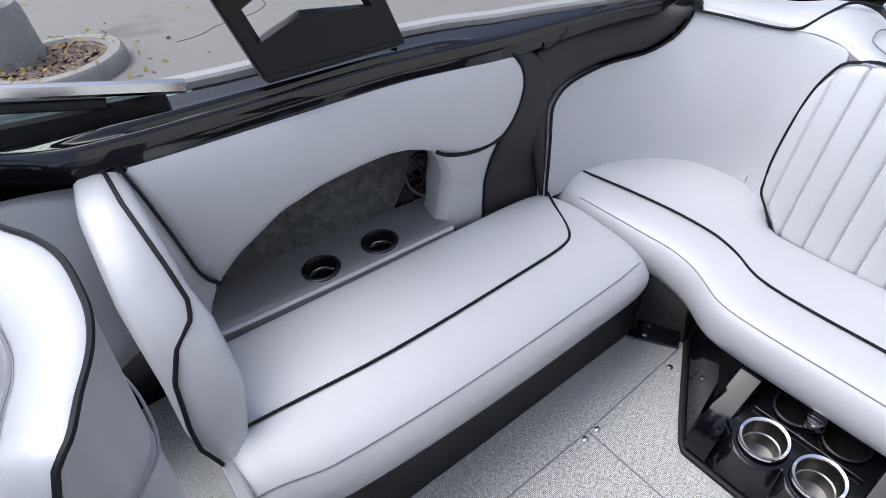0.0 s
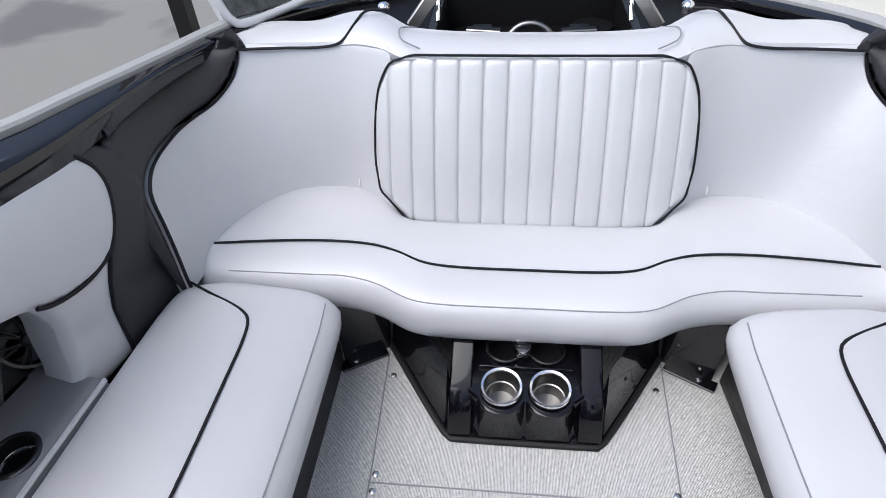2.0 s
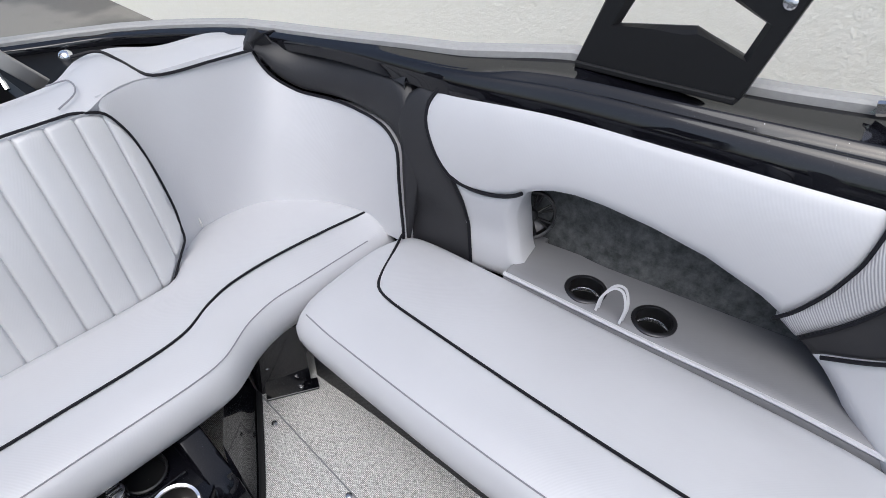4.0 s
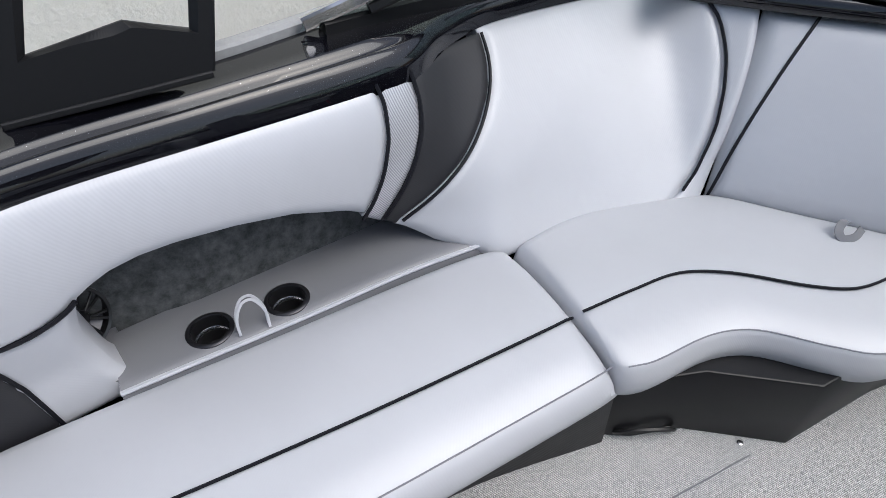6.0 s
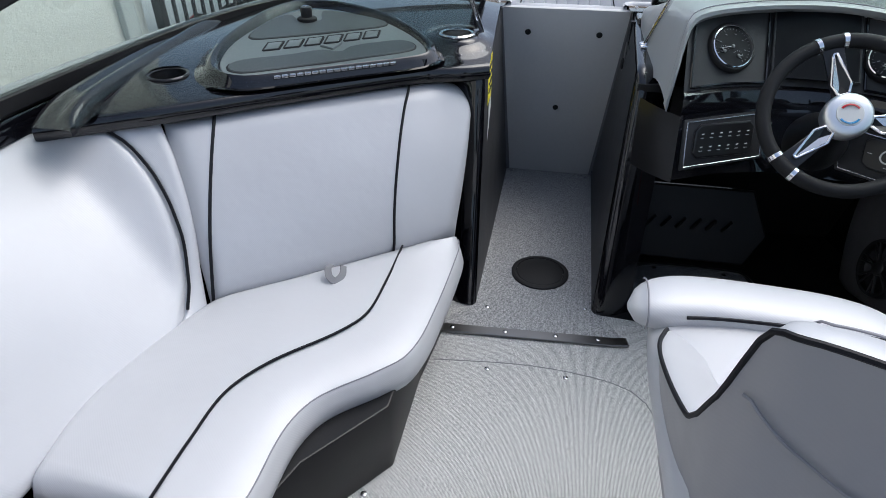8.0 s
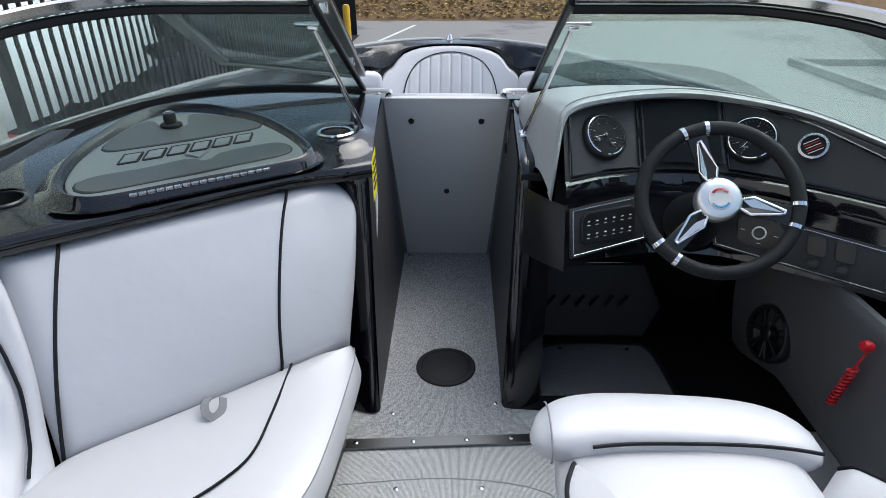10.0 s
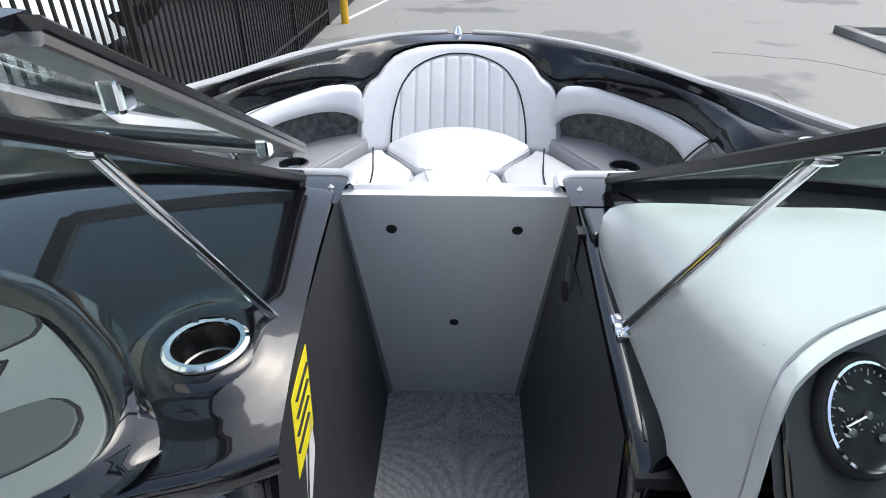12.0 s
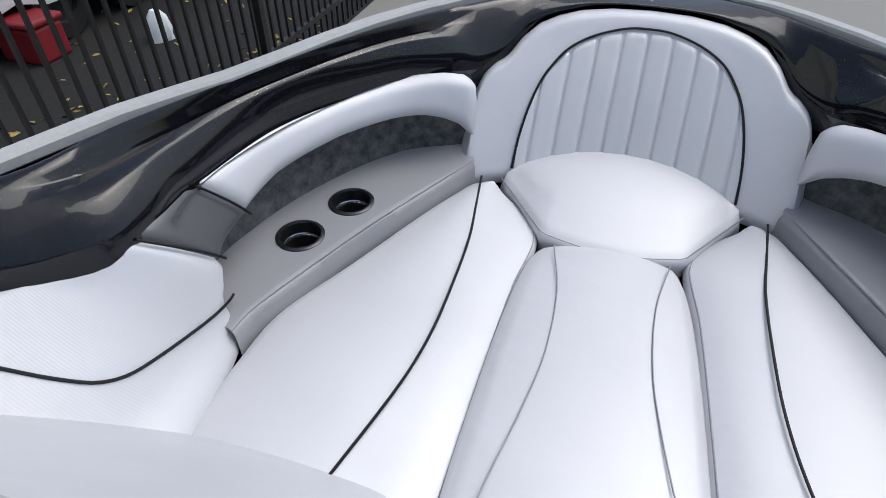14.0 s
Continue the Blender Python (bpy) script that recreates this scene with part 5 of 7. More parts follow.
    for s in (1, -1):
        bar("edge_gasket", [(0.187 * s, 2.41, 0.01), (0.236 * s, 2.188, 0.752)], 0.010, 0.016, SHELF, d)
        k = thing("door_hinge", (0.235 * s, 2.19, 0.77), "small bright hinge knuckle at the panel's top corner", "hinge", "panel hinges")
        rows = [[(s * (0.243 + (0.016 + 0.004 * math.sin(3 * a + j)) * q * math.cos(a)), 2.190 + (0.015 + 0.004 * math.cos(4 * a + 2 * j)) * q * math.sin(a), 0.742 + 0.007 * j) for a in np.linspace(0, 2 * math.pi, 14, endpoint=False)] for j, q in enumerate((0.5, 0.95, 1.0, 0.85, 0.45, 0.05))]
        loft("tape_wrap", rows, TAPE, k, "crumpled pale tape round the hinge knuckle", closed=True)
        block("leaf", (0.250 * s - 0.009, 2.185, 0.762), (0.250 * s + 0.009, 2.21, 0.770), DIM_STEEL, k, ease=0.003)


def port_dash():
    d = thing("port_console", (-0.7, 1.6, 0.7), "glossy black flake passenger console top sloping up to the windshield", "console", "", "structure")
    aft = spline([(-1.175, 0.99, 0.692), (-1.06, 1.065, 0.695), (-0.95, 1.13, 0.70), (-0.68, 1.335, 0.705), (-0.40, 1.555, 0.703), (-0.28, 1.60, 0.703), (-0.215, 1.635, 0.703)], 40)
    fwd = spline([(-1.185, 1.25, 0.73), (-1.13, 1.8, 0.75), (-0.98, 2.05, 0.77), (-0.72, 2.17, 0.78), (-0.45, 2.19, 0.78), (-0.30, 2.185, 0.775), (-0.232, 2.18, 0.768)], 40)
    rows = []
    for a, b in zip(spline(aft, 190), spline(fwd, 190)):
        a = a + np.array([0.017, -0.0245, 0.0])
        row = [a + np.array([0.0, -0.004, -0.036]), a + np.array([0.003, -0.008, -0.022]), a + np.array([0.0, -0.004, -0.006])]
        for t in np.linspace(0, 1, 110):
            v = a * (1 - t) + b * t
            mound = 0.018 * line([(0.0, 1), (0.062, 1), (0.075, 0.9), (0.10, 0.35), (0.125, 0.05), (0.14, 0.0)])(math.hypot(v[0] + 0.316, v[1] - 1.728))
            row.append(v + np.array([0, 0, 0.022 * math.sin(math.pi * t) ** 0.6 + mound]))
        rows.append(row)
    loft("dash_top", rows, GLOSS, d, holes=[(-0.316, 1.728, 0.05), (-1.0, 1.27, 0.052)])
    prism("aft_face", [(-0.30, 1.66, 0.0), (-0.30, 1.66, 0.60), (-1.10, 1.21, 0.60), (-1.10, 1.21, 0.0)], None, (-0.03, 0.06, 0), GLOSS, d)
    h = np.array([0.818, 0.575, 0.0])
    p = np.array([-0.575, 0.818, 0.0])
    o = np.array([-0.722, 1.300, 0.714])

    def at(a, b, up=0.0):
        return o + h * a + p * b + np.array([0, 0, 0.16 * b + 0.012 + up])

    pad = spline([(0.15, -0.002), (0.38, 0.0), (0.425, 0.012), (0.448, 0.045), (0.450, 0.10), (0.438, 0.17), (0.402, 0.27), (0.345, 0.345), (0.27, 0.402), (0.185, 0.425), (0.095, 0.388), (0.0, 0.298), (-0.07, 0.21), (-0.108, 0.13), (-0.118, 0.08), (-0.108, 0.034), (-0.072, 0.004), (-0.03, -0.003), (0.15, -0.002)], 121)[:-1]
    out = np.roll(pad, -1, axis=0) - np.roll(pad, 1, axis=0)
    out = np.c_[out[:, 1], -out[:, 0]] / np.linalg.norm(out, axis=1)[:, None]
    g = thing("glovebox_lid", (-0.6, 1.55, 0.74), "half-round slate-grey padded glovebox lid with embossed panels and a piano hinge", "storage lid")
    rim = [[at(*(q + n * d * (1 - 0.5 * max(0, -n[1]))), up if n[1] > -0.5 else max(up, -0.004)) for q, n in zip(pad, out)] for d, up in ((-0.003, 0.002), (0.004, 0.012), (0.010, 0.019), (0.018, 0.022), (0.026, 0.019), (0.036, 0.008), (0.050, -0.004), (0.07, -0.016))]
    rim = [[v + np.array([0, 0, 0.012 * max(0, (q[1] - 0.1) / 0.33)]) for v, q in zip(r, pad)] for r in rim]
    loft("lid_ridge", rim, GLOSS, g, "rounded glossy black ridge", closed=True)
    prism("lid_pad", [at(a, b, -0.006) for a, b in pad], None, (0, 0, 0.017), LID, g, ease=0.004)

    def inset(points, grow, lift, thick, mat, label=""):
        """A raised flat panel on the lid, grown by a margin."""
        o = spline(points, 60)[:-1]
        c = o.mean(axis=0)
        o = np.array([c + (q - c) * (1 + grow / np.linalg.norm(q - c)) for q in o])
        return prism("lid_panel", [at(a, b, lift) for a, b in o], None, (0, 0, thick), mat, g, label, ease=0.002)

    lobe = [(0.36, 0.040), (0.41, 0.052), (0.425, 0.085), (0.405, 0.118), (0.36, 0.125), (0.24, 0.115), (0.215, 0.092), (0.19, 0.092), (0.165, 0.112), (0.05, 0.105), (-0.05, 0.105), (-0.092, 0.088), (-0.098, 0.055), (-0.075, 0.032), (-0.03, 0.027), (0.36, 0.040)]
    top = [(0.355, 0.228), (0.395, 0.24), (0.40, 0.268), (0.36, 0.318), (0.30, 0.366), (0.245, 0.395), (0.228, 0.37), (0.215, 0.325), (0.18, 0.315), (0.15, 0.328), (0.142, 0.375), (0.12, 0.385), (0.06, 0.342), (0.0, 0.275), (-0.012, 0.245), (0.01, 0.228), (0.355, 0.228)]
    for shape in (lobe, top):
        inset(shape, 0.006, 0.0085, 0.004, RUBBER, "dark groove round the panel")
        inset(shape, 0.0, 0.0105, 0.004, LID_PANEL)
    # raised maker's mark as six plain slanted outlines over a small arrowhead
    for k in range(6):
        a0, b0 = 0.005 + k * 0.058, 0.150 + 0.002 * k
        shape = [(a0, b0), (a0 + 0.024, b0 + 0.046), (a0 + 0.068, b0 + 0.046), (a0 + 0.044, b0)]
        edge = [(a * (1 - t) + c * t, b * (1 - t) + e * t) for (a, b), (c, e) in zip(shape, shape[1:] + shape[:1]) for t in np.linspace(0, 1, 5, endpoint=False)]
        tube("mark_outline", [at(a, b, 0.0110) for a, b in edge + edge[:1]], 0.0036, RUBBER, g)
        prism("slanted_mark", [at(a * 0.86 + (a0 + 0.034) * 0.14, b * 0.86 + (b0 + 0.023) * 0.14, 0.010) for a, b in shape], None, (0, 0, 0.0045), LID, g, ease=0.0015)
    tube("arrowhead_mark", [at(a, b, 0.013) for a, b in ((0.165, 0.142), (0.19, 0.112), (0.225, 0.145))], 0.004, LID, g)
    lathe("latch_base", [(0.03, 0), (0.03, 0.01), (0.024, 0.014), (0.0005, 0.014)], RUBBER, g, "", at(0.175, 0.335, 0.008))
    lathe("latch_knob", [(0.017, 0.0), (0.018, 0.02), (0.016, 0.03), (0.0005, 0.031)], PLASTIC, g, "black latch knob", at(0.175, 0.335, 0.02))
    lathe("latch_cap", [(0.009, 0.0), (0.009, 0.004), (0.0005, 0.005)], STEEL, g, "", at(0.175, 0.335, 0.05))
    for k in range(17):
        block("hinge_knuckle", (0, -0.0045, -0.004), (0.0175, 0.0045, 0.004), STEEL, g, ease=0.002, m=Matrix.Translation(at(0.0 + k * 0.0195, -0.024, 0.016)) @ Matrix.Rotation(math.atan2(0.575, 0.818), 4, "Z"))
    for x, y, z, r in ((-0.316, 1.728, 0.758, 0.047), (-1.0, 1.27, 0.727, 0.049)):
        c = thing("dash_drink_holder", (x, y, z), "stainless drink holder set in the black console", "drink holder", "dash drink holders")
        if x > -0.5:
            cup("bowl", (x, y, z), r, c, deep=0.075, lip=0.008)
        else:
            cup("bowl", (x, y, z), r, c, deep=0.06, rim=ALU, wall=PLASTIC)
        lathe("moulded_collar", [(r + 0.03, -0.02), (r + 0.022, -0.006), (r + 0.012, 0.001), (r + 0.004, 0.001)], GLOSS, c, "", (x, y, z - 0.002), n=36, cap=False)
    # long bright ledge beside the side window
    foot = spline([(-1.022, 0.93, 0.708), (-1.036, 0.985, 0.714), (-1.061, 1.146, 0.722), (-1.077, 1.294, 0.727), (-1.096, 1.543, 0.737), (-1.106, 1.74, 0.748), (-1.10, 1.86, 0.757)], 50)
    rows = []
    for k, v in enumerate(foot):
        h = math.sin(math.pi / 2 * min(1, k / 8, (49 - k) / 10))
        rows.append([v + np.array([a, 0, c * (h if c > 0 else 1)]) for a, c in ((0.0, -0.014), (-0.004, 0.004), (-0.011, 0.018), (-0.021, 0.027), (-0.033, 0.029), (-0.044, 0.024), (-0.052, 0.021), (-0.064, 0.026), (-0.08, 0.028), (-0.10, 0.022))])
    loft("window_ledge", rows, GLOSS, d, "rounded glossy black ledge along the side window")
    st = thing("warning_labels", (-0.213, 1.75, 0.6), "yellow and white warning labels on the walkway wall", "label")

    def on_wall(y, z):
        f = (y - 1.4) / 1.0
        return (-(0.183 + 0.009 * f) - 0.034 * z / 0.72 + 0.0035, y, z)

    prism("yellow_label", [on_wall(1.815, 0.69), on_wall(1.715, 0.675), on_wall(1.68, 0.56), on_wall(1.775, 0.565)], None, (0.001, 0, 0), STICKER, st, "yellow warning label")
    prism("white_label", [on_wall(1.725, 0.555), on_wall(1.70, 0.52), on_wall(1.665, 0.45), on_wall(1.725, 0.57)], None, (0.001, 0, 0), PAPER, st, "white warning label")
    prism("white_label", [on_wall(1.775, 0.60), on_wall(1.73, 0.54), on_wall(1.67, 0.452), on_wall(1.76, 0.53)], None, (0.001, 0, 0), PAPER, st, "white warning label")
    for k in range(4):
        bar("print_bar", [np.array(on_wall(1.800 - 0.012 * k, 0.668 - 0.022 * k)) + [0.0018, 0, 0], np.array(on_wall(1.728 - 0.011 * k, 0.660 - 0.022 * k)) + [0.0018, 0, 0]], 0.006, 0.001, RUBBER, st)


def gauge(name, place, axis, r, parent):
    lathe("bezel", [(r * 1.16, -0.004), (r * 1.15, 0.004), (r * 1.07, 0.009), (r, 0.009), (r, 0.0)], RUBBER, parent, "", place, axis, 36, False)
    lathe("chrome_ring", [(r, 0.004), (r, 0.011), (r * 0.95, 0.012), (r * 0.93, 0.006)], CHROME, parent, "", place, axis, 36, False)
    lathe("dial", [(r * 0.95, 0.006), (0.0005, 0.006)], DIAL, parent, "black dial", place, axis, 30)
    m = Vector((0, 0, 1)).rotation_difference(Vector(axis)).to_matrix()
    face = lambda x, y, h=0.0075: np.array(place) + np.array(m @ Vector((x * r, y * r, h)))
    for k in range(25):
        a = radians(-130 + k * 10.8)
        bar("tick", [face(q * math.sin(a), q * math.cos(a)) for q in ((0.74, 0.86) if k % 4 == 0 else (0.81, 0.86))], r * 0.022, 0.001, TICK, parent)
    for k in range(7):
        a = radians(-130 + k * 43.2)
        bar("numeral_bar", [face(0.62 * math.sin(a) - 0.05, 0.62 * math.cos(a)), face(0.62 * math.sin(a) + 0.05, 0.62 * math.cos(a))], r * 0.09, 0.001, TICK, parent)
    for dx, dy, turn in ((0, 0.02, -118), (-0.36, -0.34, -60), (0.36, -0.34, 60)):
        a = radians(turn)
        reach = 0.55 if dx == 0 else 0.2
        bar("pointer", [face(dx, dy, 0.0095), face(dx + reach * math.sin(a), dy + reach * math.cos(a), 0.0095)], r * 0.035, 0.001, MARK, parent)
        lathe("pointer_hub", [(r * 0.09, 0), (r * 0.07, 0.003), (0.0005, 0.004)], DIM_STEEL, parent, "", face(dx, dy, 0.008), axis, 14)
        if dx:
            for b in np.linspace(-70, 70, 7):
                bar("small_tick", [face(dx + q * math.sin(radians(b)), dy + q * math.cos(radians(b))) for q in (0.22, 0.27)], r * 0.02, 0.001, TICK, parent)


D = line([(0.27, 1.49), (0.31, 1.53), (0.43, 1.60), (0.55, 1.635), (0.65, 1.64), (0.76, 1.615), (0.82, 1.58), (0.95, 1.49), (1.10, 1.34), (1.2, 1.22)])


def build_helm():
    h = thing("helm_console", (0.7, 1.6, 0.6), "dark grey dash panels in a glossy black moulded helm console", "console", "", "structure")
    xs = np.linspace(0.318, 1.16, 34)

    def up(x, z):
        return np.array([x, D(x) + (z - 0.78) * 0.85, z])

    def low(x, z):
        return np.array([x, D(x) - 0.10 + (z - 0.642) * 0.38, z])

    crest = line([(0.3, 0.872), (0.85, 0.868), (0.95, 0.848), (1.05, 0.815), (1.16, 0.77)])
    loft("upper_panel", [[up(x, z) for z in np.linspace(0.705, crest(x), 8)] for x in xs], PANEL, h)
    loft("dash_step", [[up(x, 0.706), up(x, 0.70) + np.array([0, -0.012, 0]), low(x, 0.675) + np.array([0, -0.004, 0]), low(x, 0.655)] for x in xs], GLOSS, h)
    loft("lower_panel", [[low(x, z) for z in np.linspace(0.655, 0.50, 6)] + [low(x, 0.49) + np.array([0, 0.05, 0]), low(x, 0.47) + np.array([0, 0.4, 0])] for x in xs], GLOSS, h)
    # rounded cheek between the dash and the walkway
    wall_y = line([(0.28, 1.515), (0.50, 1.572), (0.62, 1.604), (0.70, 1.648)])
    rows = []
    for z in np.linspace(0.645, 0.485, 16):
        a, b = np.array([0.216, wall_y(z) + 0.012, z - 0.15 * (0.645 - z)]), np.array([0.322, low(0.322, z)[1] + 0.02, z])
        rows.append([a * (1 - t) + b * t + np.array([-0.006, -0.006, 0]) * math.sin(math.pi * t) for t in np.linspace(0, 1, 9)])
    loft("console_cheek", rows, PLASTIC, h)
    for x0, x1 in ((0.335, 0.535), (0.765, 1.06)):
        o = [(x0, 0.712), (x1, 0.712), (x1, 0.862)] + ([(x0, 0.862)] if x0 < 0.5 else [(1.06, 0.79), (0.95, 0.835), (0.85, 0.858), (x0, 0.862)])
        o = o if x0 < 0.5 else [(x0, 0.712), (x1, 0.712), (1.06, 0.79), (0.95, 0.835), (0.85, 0.858), (x0, 0.862)]
        tube("panel_edge", [up(x, z) + np.array([0, -0.003, 0.002]) for a, b in zip(o, o[1:] + o[:1]) for x, z in [(a[0] * (1 - t) + b[0] * t, a[1] * (1 - t) + b[1] * t) for t in np.linspace(0, 1, 8)]], 0.0035, GLOSS, h)
    def square(x):
        """The direction in which the dash faces at x."""
        return Vector(((D(x + 0.03) - D(x - 0.03)) / 0.06, -1.0, 0.85)).normalized()

    for name, x in (("speedometer", 0.433), ("tachometer", 0.822)):
        g = thing(name, up(x, 0.785), "black multi-dial gauge with a chrome ring", "gauge", "helm gauges")
        gauge(name, up(x, 0.785) + np.array(square(x)) * 0.008, square(x), 0.057, g)
    k = thing("round_badge", up(0.94, 0.79), "small round dial badge striped red, white and blue", "badge")
    pl = up(0.94, 0.79) + np.array(square(0.94)) * 0.006
    lathe("badge_ring", [(0.034, 0), (0.034, 0.008), (0.028, 0.009), (0.027, 0.004)], STEEL, k, "", pl, square(0.94), 28, False)
    lathe("badge_face", [(0.028, 0.005), (0.0005, 0.005)], DIAL, k, "", pl, square(0.94), 24)
    m = Vector((0, 0, 1)).rotation_difference(square(0.94)).to_matrix()
    for j in range(5):
        bar("stripe", [pl + np.array(m @ Vector((-0.018, -0.014 + j * 0.007, 0.0062))), pl + np.array(m @ Vector((0.018, -0.014 + j * 0.007, 0.0062)))], 0.0035, 0.001, RED if j % 2 else PAPER, k)
    s = thing("helm_display", up(0.65, 0.79), "switched-off dark dash display", "screen")
    prism("display_glass", [up(0.548, 0.722) + [0, -0.004, 0.003], up(0.752, 0.722) + [0, -0.004, 0.003], up(0.752, 0.862) + [0, -0.004, 0.003], up(0.548, 0.862) + [0, -0.004, 0.003]], None, (0, -0.004, 0.003), SCREEN, s)
    edge = [(0.548, 0.722), (0.752, 0.722), (0.752, 0.862), (0.548, 0.862), (0.548, 0.722)]
    for (x0, z0), (x1, z1) in zip(edge, edge[1:]):
        bar("bezel", [up(x0 * (1 - t) + x1 * t, z0 * (1 - t) + z1 * t) + [0, -0.006, 0.005] for t in np.linspace(0, 1, 6)], 0.006, 0.006, PLASTIC, s, "thin black bezel")
    # switch panels
    def plate(x0, x1):
        """A flat panel across the curved lower dash."""
        def at(x, z, out=0.0):
            t = (x - x0) / (x1 - x0)
            a, b = low(x0, z), low(x1, z)
            n = Vector((b[1] - a[1], a[0] - b[0], 0)).normalized()
            n = np.array([n.x, n.y, 0.38]) / math.hypot(1, 0.38)
            return a * (1 - t) + b * t + n * out, n
        return at

    def slab(name, at, pts, lift, thick, mat, parent, label="", ease=0.002):
        n = at(pts[0][0], pts[0][1])[1]
        return prism(name, [at(x, z, lift)[0] for x, z in pts], None, tuple(n * thick), mat, parent, label, ease)

    def outline(name, at, pts, lift, r, parent):
        loop = [at(a[0] * (1 - t) + b[0] * t, a[1] * (1 - t) + b[1] * t, lift)[0] for a, b in zip(pts, pts[1:] + pts[:1]) for t in np.linspace(0, 1, 5, endpoint=False)]
        tube(name, loop + loop[:1], r, STEEL, parent, "thin bright edge")

    def round_box(x0, x1, z0, z1, c):
        return [(x0 + c, z1), (x1 - c, z1), (x1, z1 - c), (x1, z0 + c), (x1 - c, z0), (x0 + c, z0), (x0, z0 + c), (x0, z1 - c)]

    w = thing("switch_panel", low(0.44, 0.58), "dark grey switch panel with a keypad of small white icons", "switch panel")
    A = plate(0.328, 0.552)
    q = [(0.328, 0.643), (0.545, 0.652), (0.552, 0.535), (0.334, 0.522)]
    slab("plate", A, q, -0.012, 0.018, PANEL, w)
    outline("bright_edge", A, [(0.336, 0.637), (0.538, 0.645), (0.544, 0.540), (0.341, 0.529)], 0.0065, 0.0018, w)
    slab("keypad", A, round_box(0.357, 0.514, 0.549, 0.630, 0.014), 0.004, 0.010, PLASTIC, w, "black keypad", 0.004)
    for i in range(6):
        for j in range(2):
            x, z = 0.376 + i * 0.0238, 0.606 - j * 0.031
            bar("icon", [A(x - 0.0025, z, 0.0145)[0], A(x + 0.003, z + 0.001, 0.0145)[0]], 0.0045, 0.0012, MARK, w)
            bar("icon_bar", [A(x - 0.0042, z - 0.009, 0.0145)[0], A(x + 0.0042, z - 0.009, 0.0145)[0]], 0.0016, 0.0012, MARK, w)
    w2 = thing("throttle_side_panel", low(0.92, 0.58), "dark grey panel with a round control and switches", "switch panel")
    B = plate(0.71, 1.06)
    slab("plate", B, [(0.71, 0.640), (1.06, 0.615), (1.05, 0.515), (0.73, 0.530)], -0.02, 0.026, PANEL, w2)
    outline("bright_edge", B, [(0.718, 0.633), (1.05, 0.609), (1.042, 0.521), (0.736, 0.536)], 0.0065, 0.0018, w2)
    slab("control_pad", B, round_box(0.775, 0.865, 0.552, 0.622, 0.012), 0.004, 0.010, PLASTIC, w2, "black control pad", 0.004)
    p, n = B(0.82, 0.587, 0.014)
    lathe("control_ring", [(0.017, 0), (0.017, 0.003), (0.014, 0.004), (0.013, 0.001)], PAPER, w2, "white control ring", p, n, 24, False)
    for x, z in ((0.788, 0.587), (0.852, 0.587), (0.82, 0.562)):
        bar("icon", [B(x - 0.004, z, 0.0145)[0], B(x + 0.004, z, 0.0145)[0]], 0.002, 0.0012, MARK, w2)
    for x in (0.925, 0.975):
        slab("rocker_switch", B, round_box(x - 0.018, x + 0.018, 0.563, 0.612, 0.005), 0.004, 0.012, PLASTIC, w2, "", 0.003)
        p, n = B(x - 0.004, 0.545, 0.006)
        lathe("push_button", [(0.013, 0), (0.013, 0.006), (0.009, 0.008), (0.0005, 0.008)], PLASTIC, w2, "", p, n, 18)
    # padded hood
    hood = thing("dash_hood", (0.6, 1.85, 0.85), "pale grey vinyl hood over the helm gauges", "dash hood")
    front = spline([(0.286, 1.49, 0.655), (0.298, 1.515, 0.75), (0.312, 1.545, 0.845), (0.330, 1.565, 0.872), (0.40, 1.61, 0.884), (0.55, 1.665, 0.89), (0.70, 1.67, 0.89), (0.85, 1.61, 0.878), (0.95, 1.545, 0.862), (1.05, 1.445, 0.83), (1.16, 1.31, 0.785)], 60)
    backl = spline([(0.258, 1.64, 0.695), (0.256, 1.75, 0.735), (0.249, 1.88, 0.775), (0.246, 1.97, 0.790), (0.252, 2.03, 0.797), (0.28, 2.058, 0.803), (0.36, 2.066, 0.805), (0.55, 2.055, 0.805), (0.70, 2.05, 0.805), (0.88, 2.01, 0.795), (1.05, 1.90, 0.775), (1.18, 1.70, 0.75)], 60)
    rows = []
    for a, b in zip(front, backl):
        d = (b - a) / (np.linalg.norm(b - a) + 1e-9)
        row = [a + d * 0.035 + np.array([0.012, 0.0, -0.02]), a + np.array([0.004, 0.0, -0.012]), a + np.array([-0.002, -0.004, -0.002]), a + d * 0.012 + np.array([-0.004, 0, 0.006])]
        row += [a * (1 - t) + b * t + np.array([-0.004 * math.sin(math.pi * t), 0, 0.022 * math.sin(math.pi * min(1, t * 1.1)) ** 0.8]) for t in np.linspace(0.06, 1, 12)]
        rows.append(row + [b + np.array([-0.004, 0, -0.02]), b + np.array([0.004, 0, -0.075])])
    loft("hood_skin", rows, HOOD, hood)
    ledge = spline(WS_LOW[:5], 40)
    loft("windshield_ledge", [[a + np.array([0, 0, -0.02]), a * 0.8 + b * 0.2 + np.array([0, 0, -0.03]), a * 0.2 + b * 0.8 + np.array([0, 0, -0.015]), b + np.array([0, 0.03, -0.01])] for a, b in zip(spline(backl[22:], 40), ledge)], GLOSS, h)
    block("corner_ledge", (0.236, 2.02, 0.742), (0.62, 2.235, 0.768), GLOSS, h, ease=0.006)
    stitched(hood, [a + np.array([-0.004, 0.016, 0.006]) for a in front], 0.0017)
    # structure below
    f = thing("helm_footwell", (0.65, 1.7, 0), "black footwell with a moulded tread panel and a woven floor pad darkened for shade", "footwell", "", "structure")
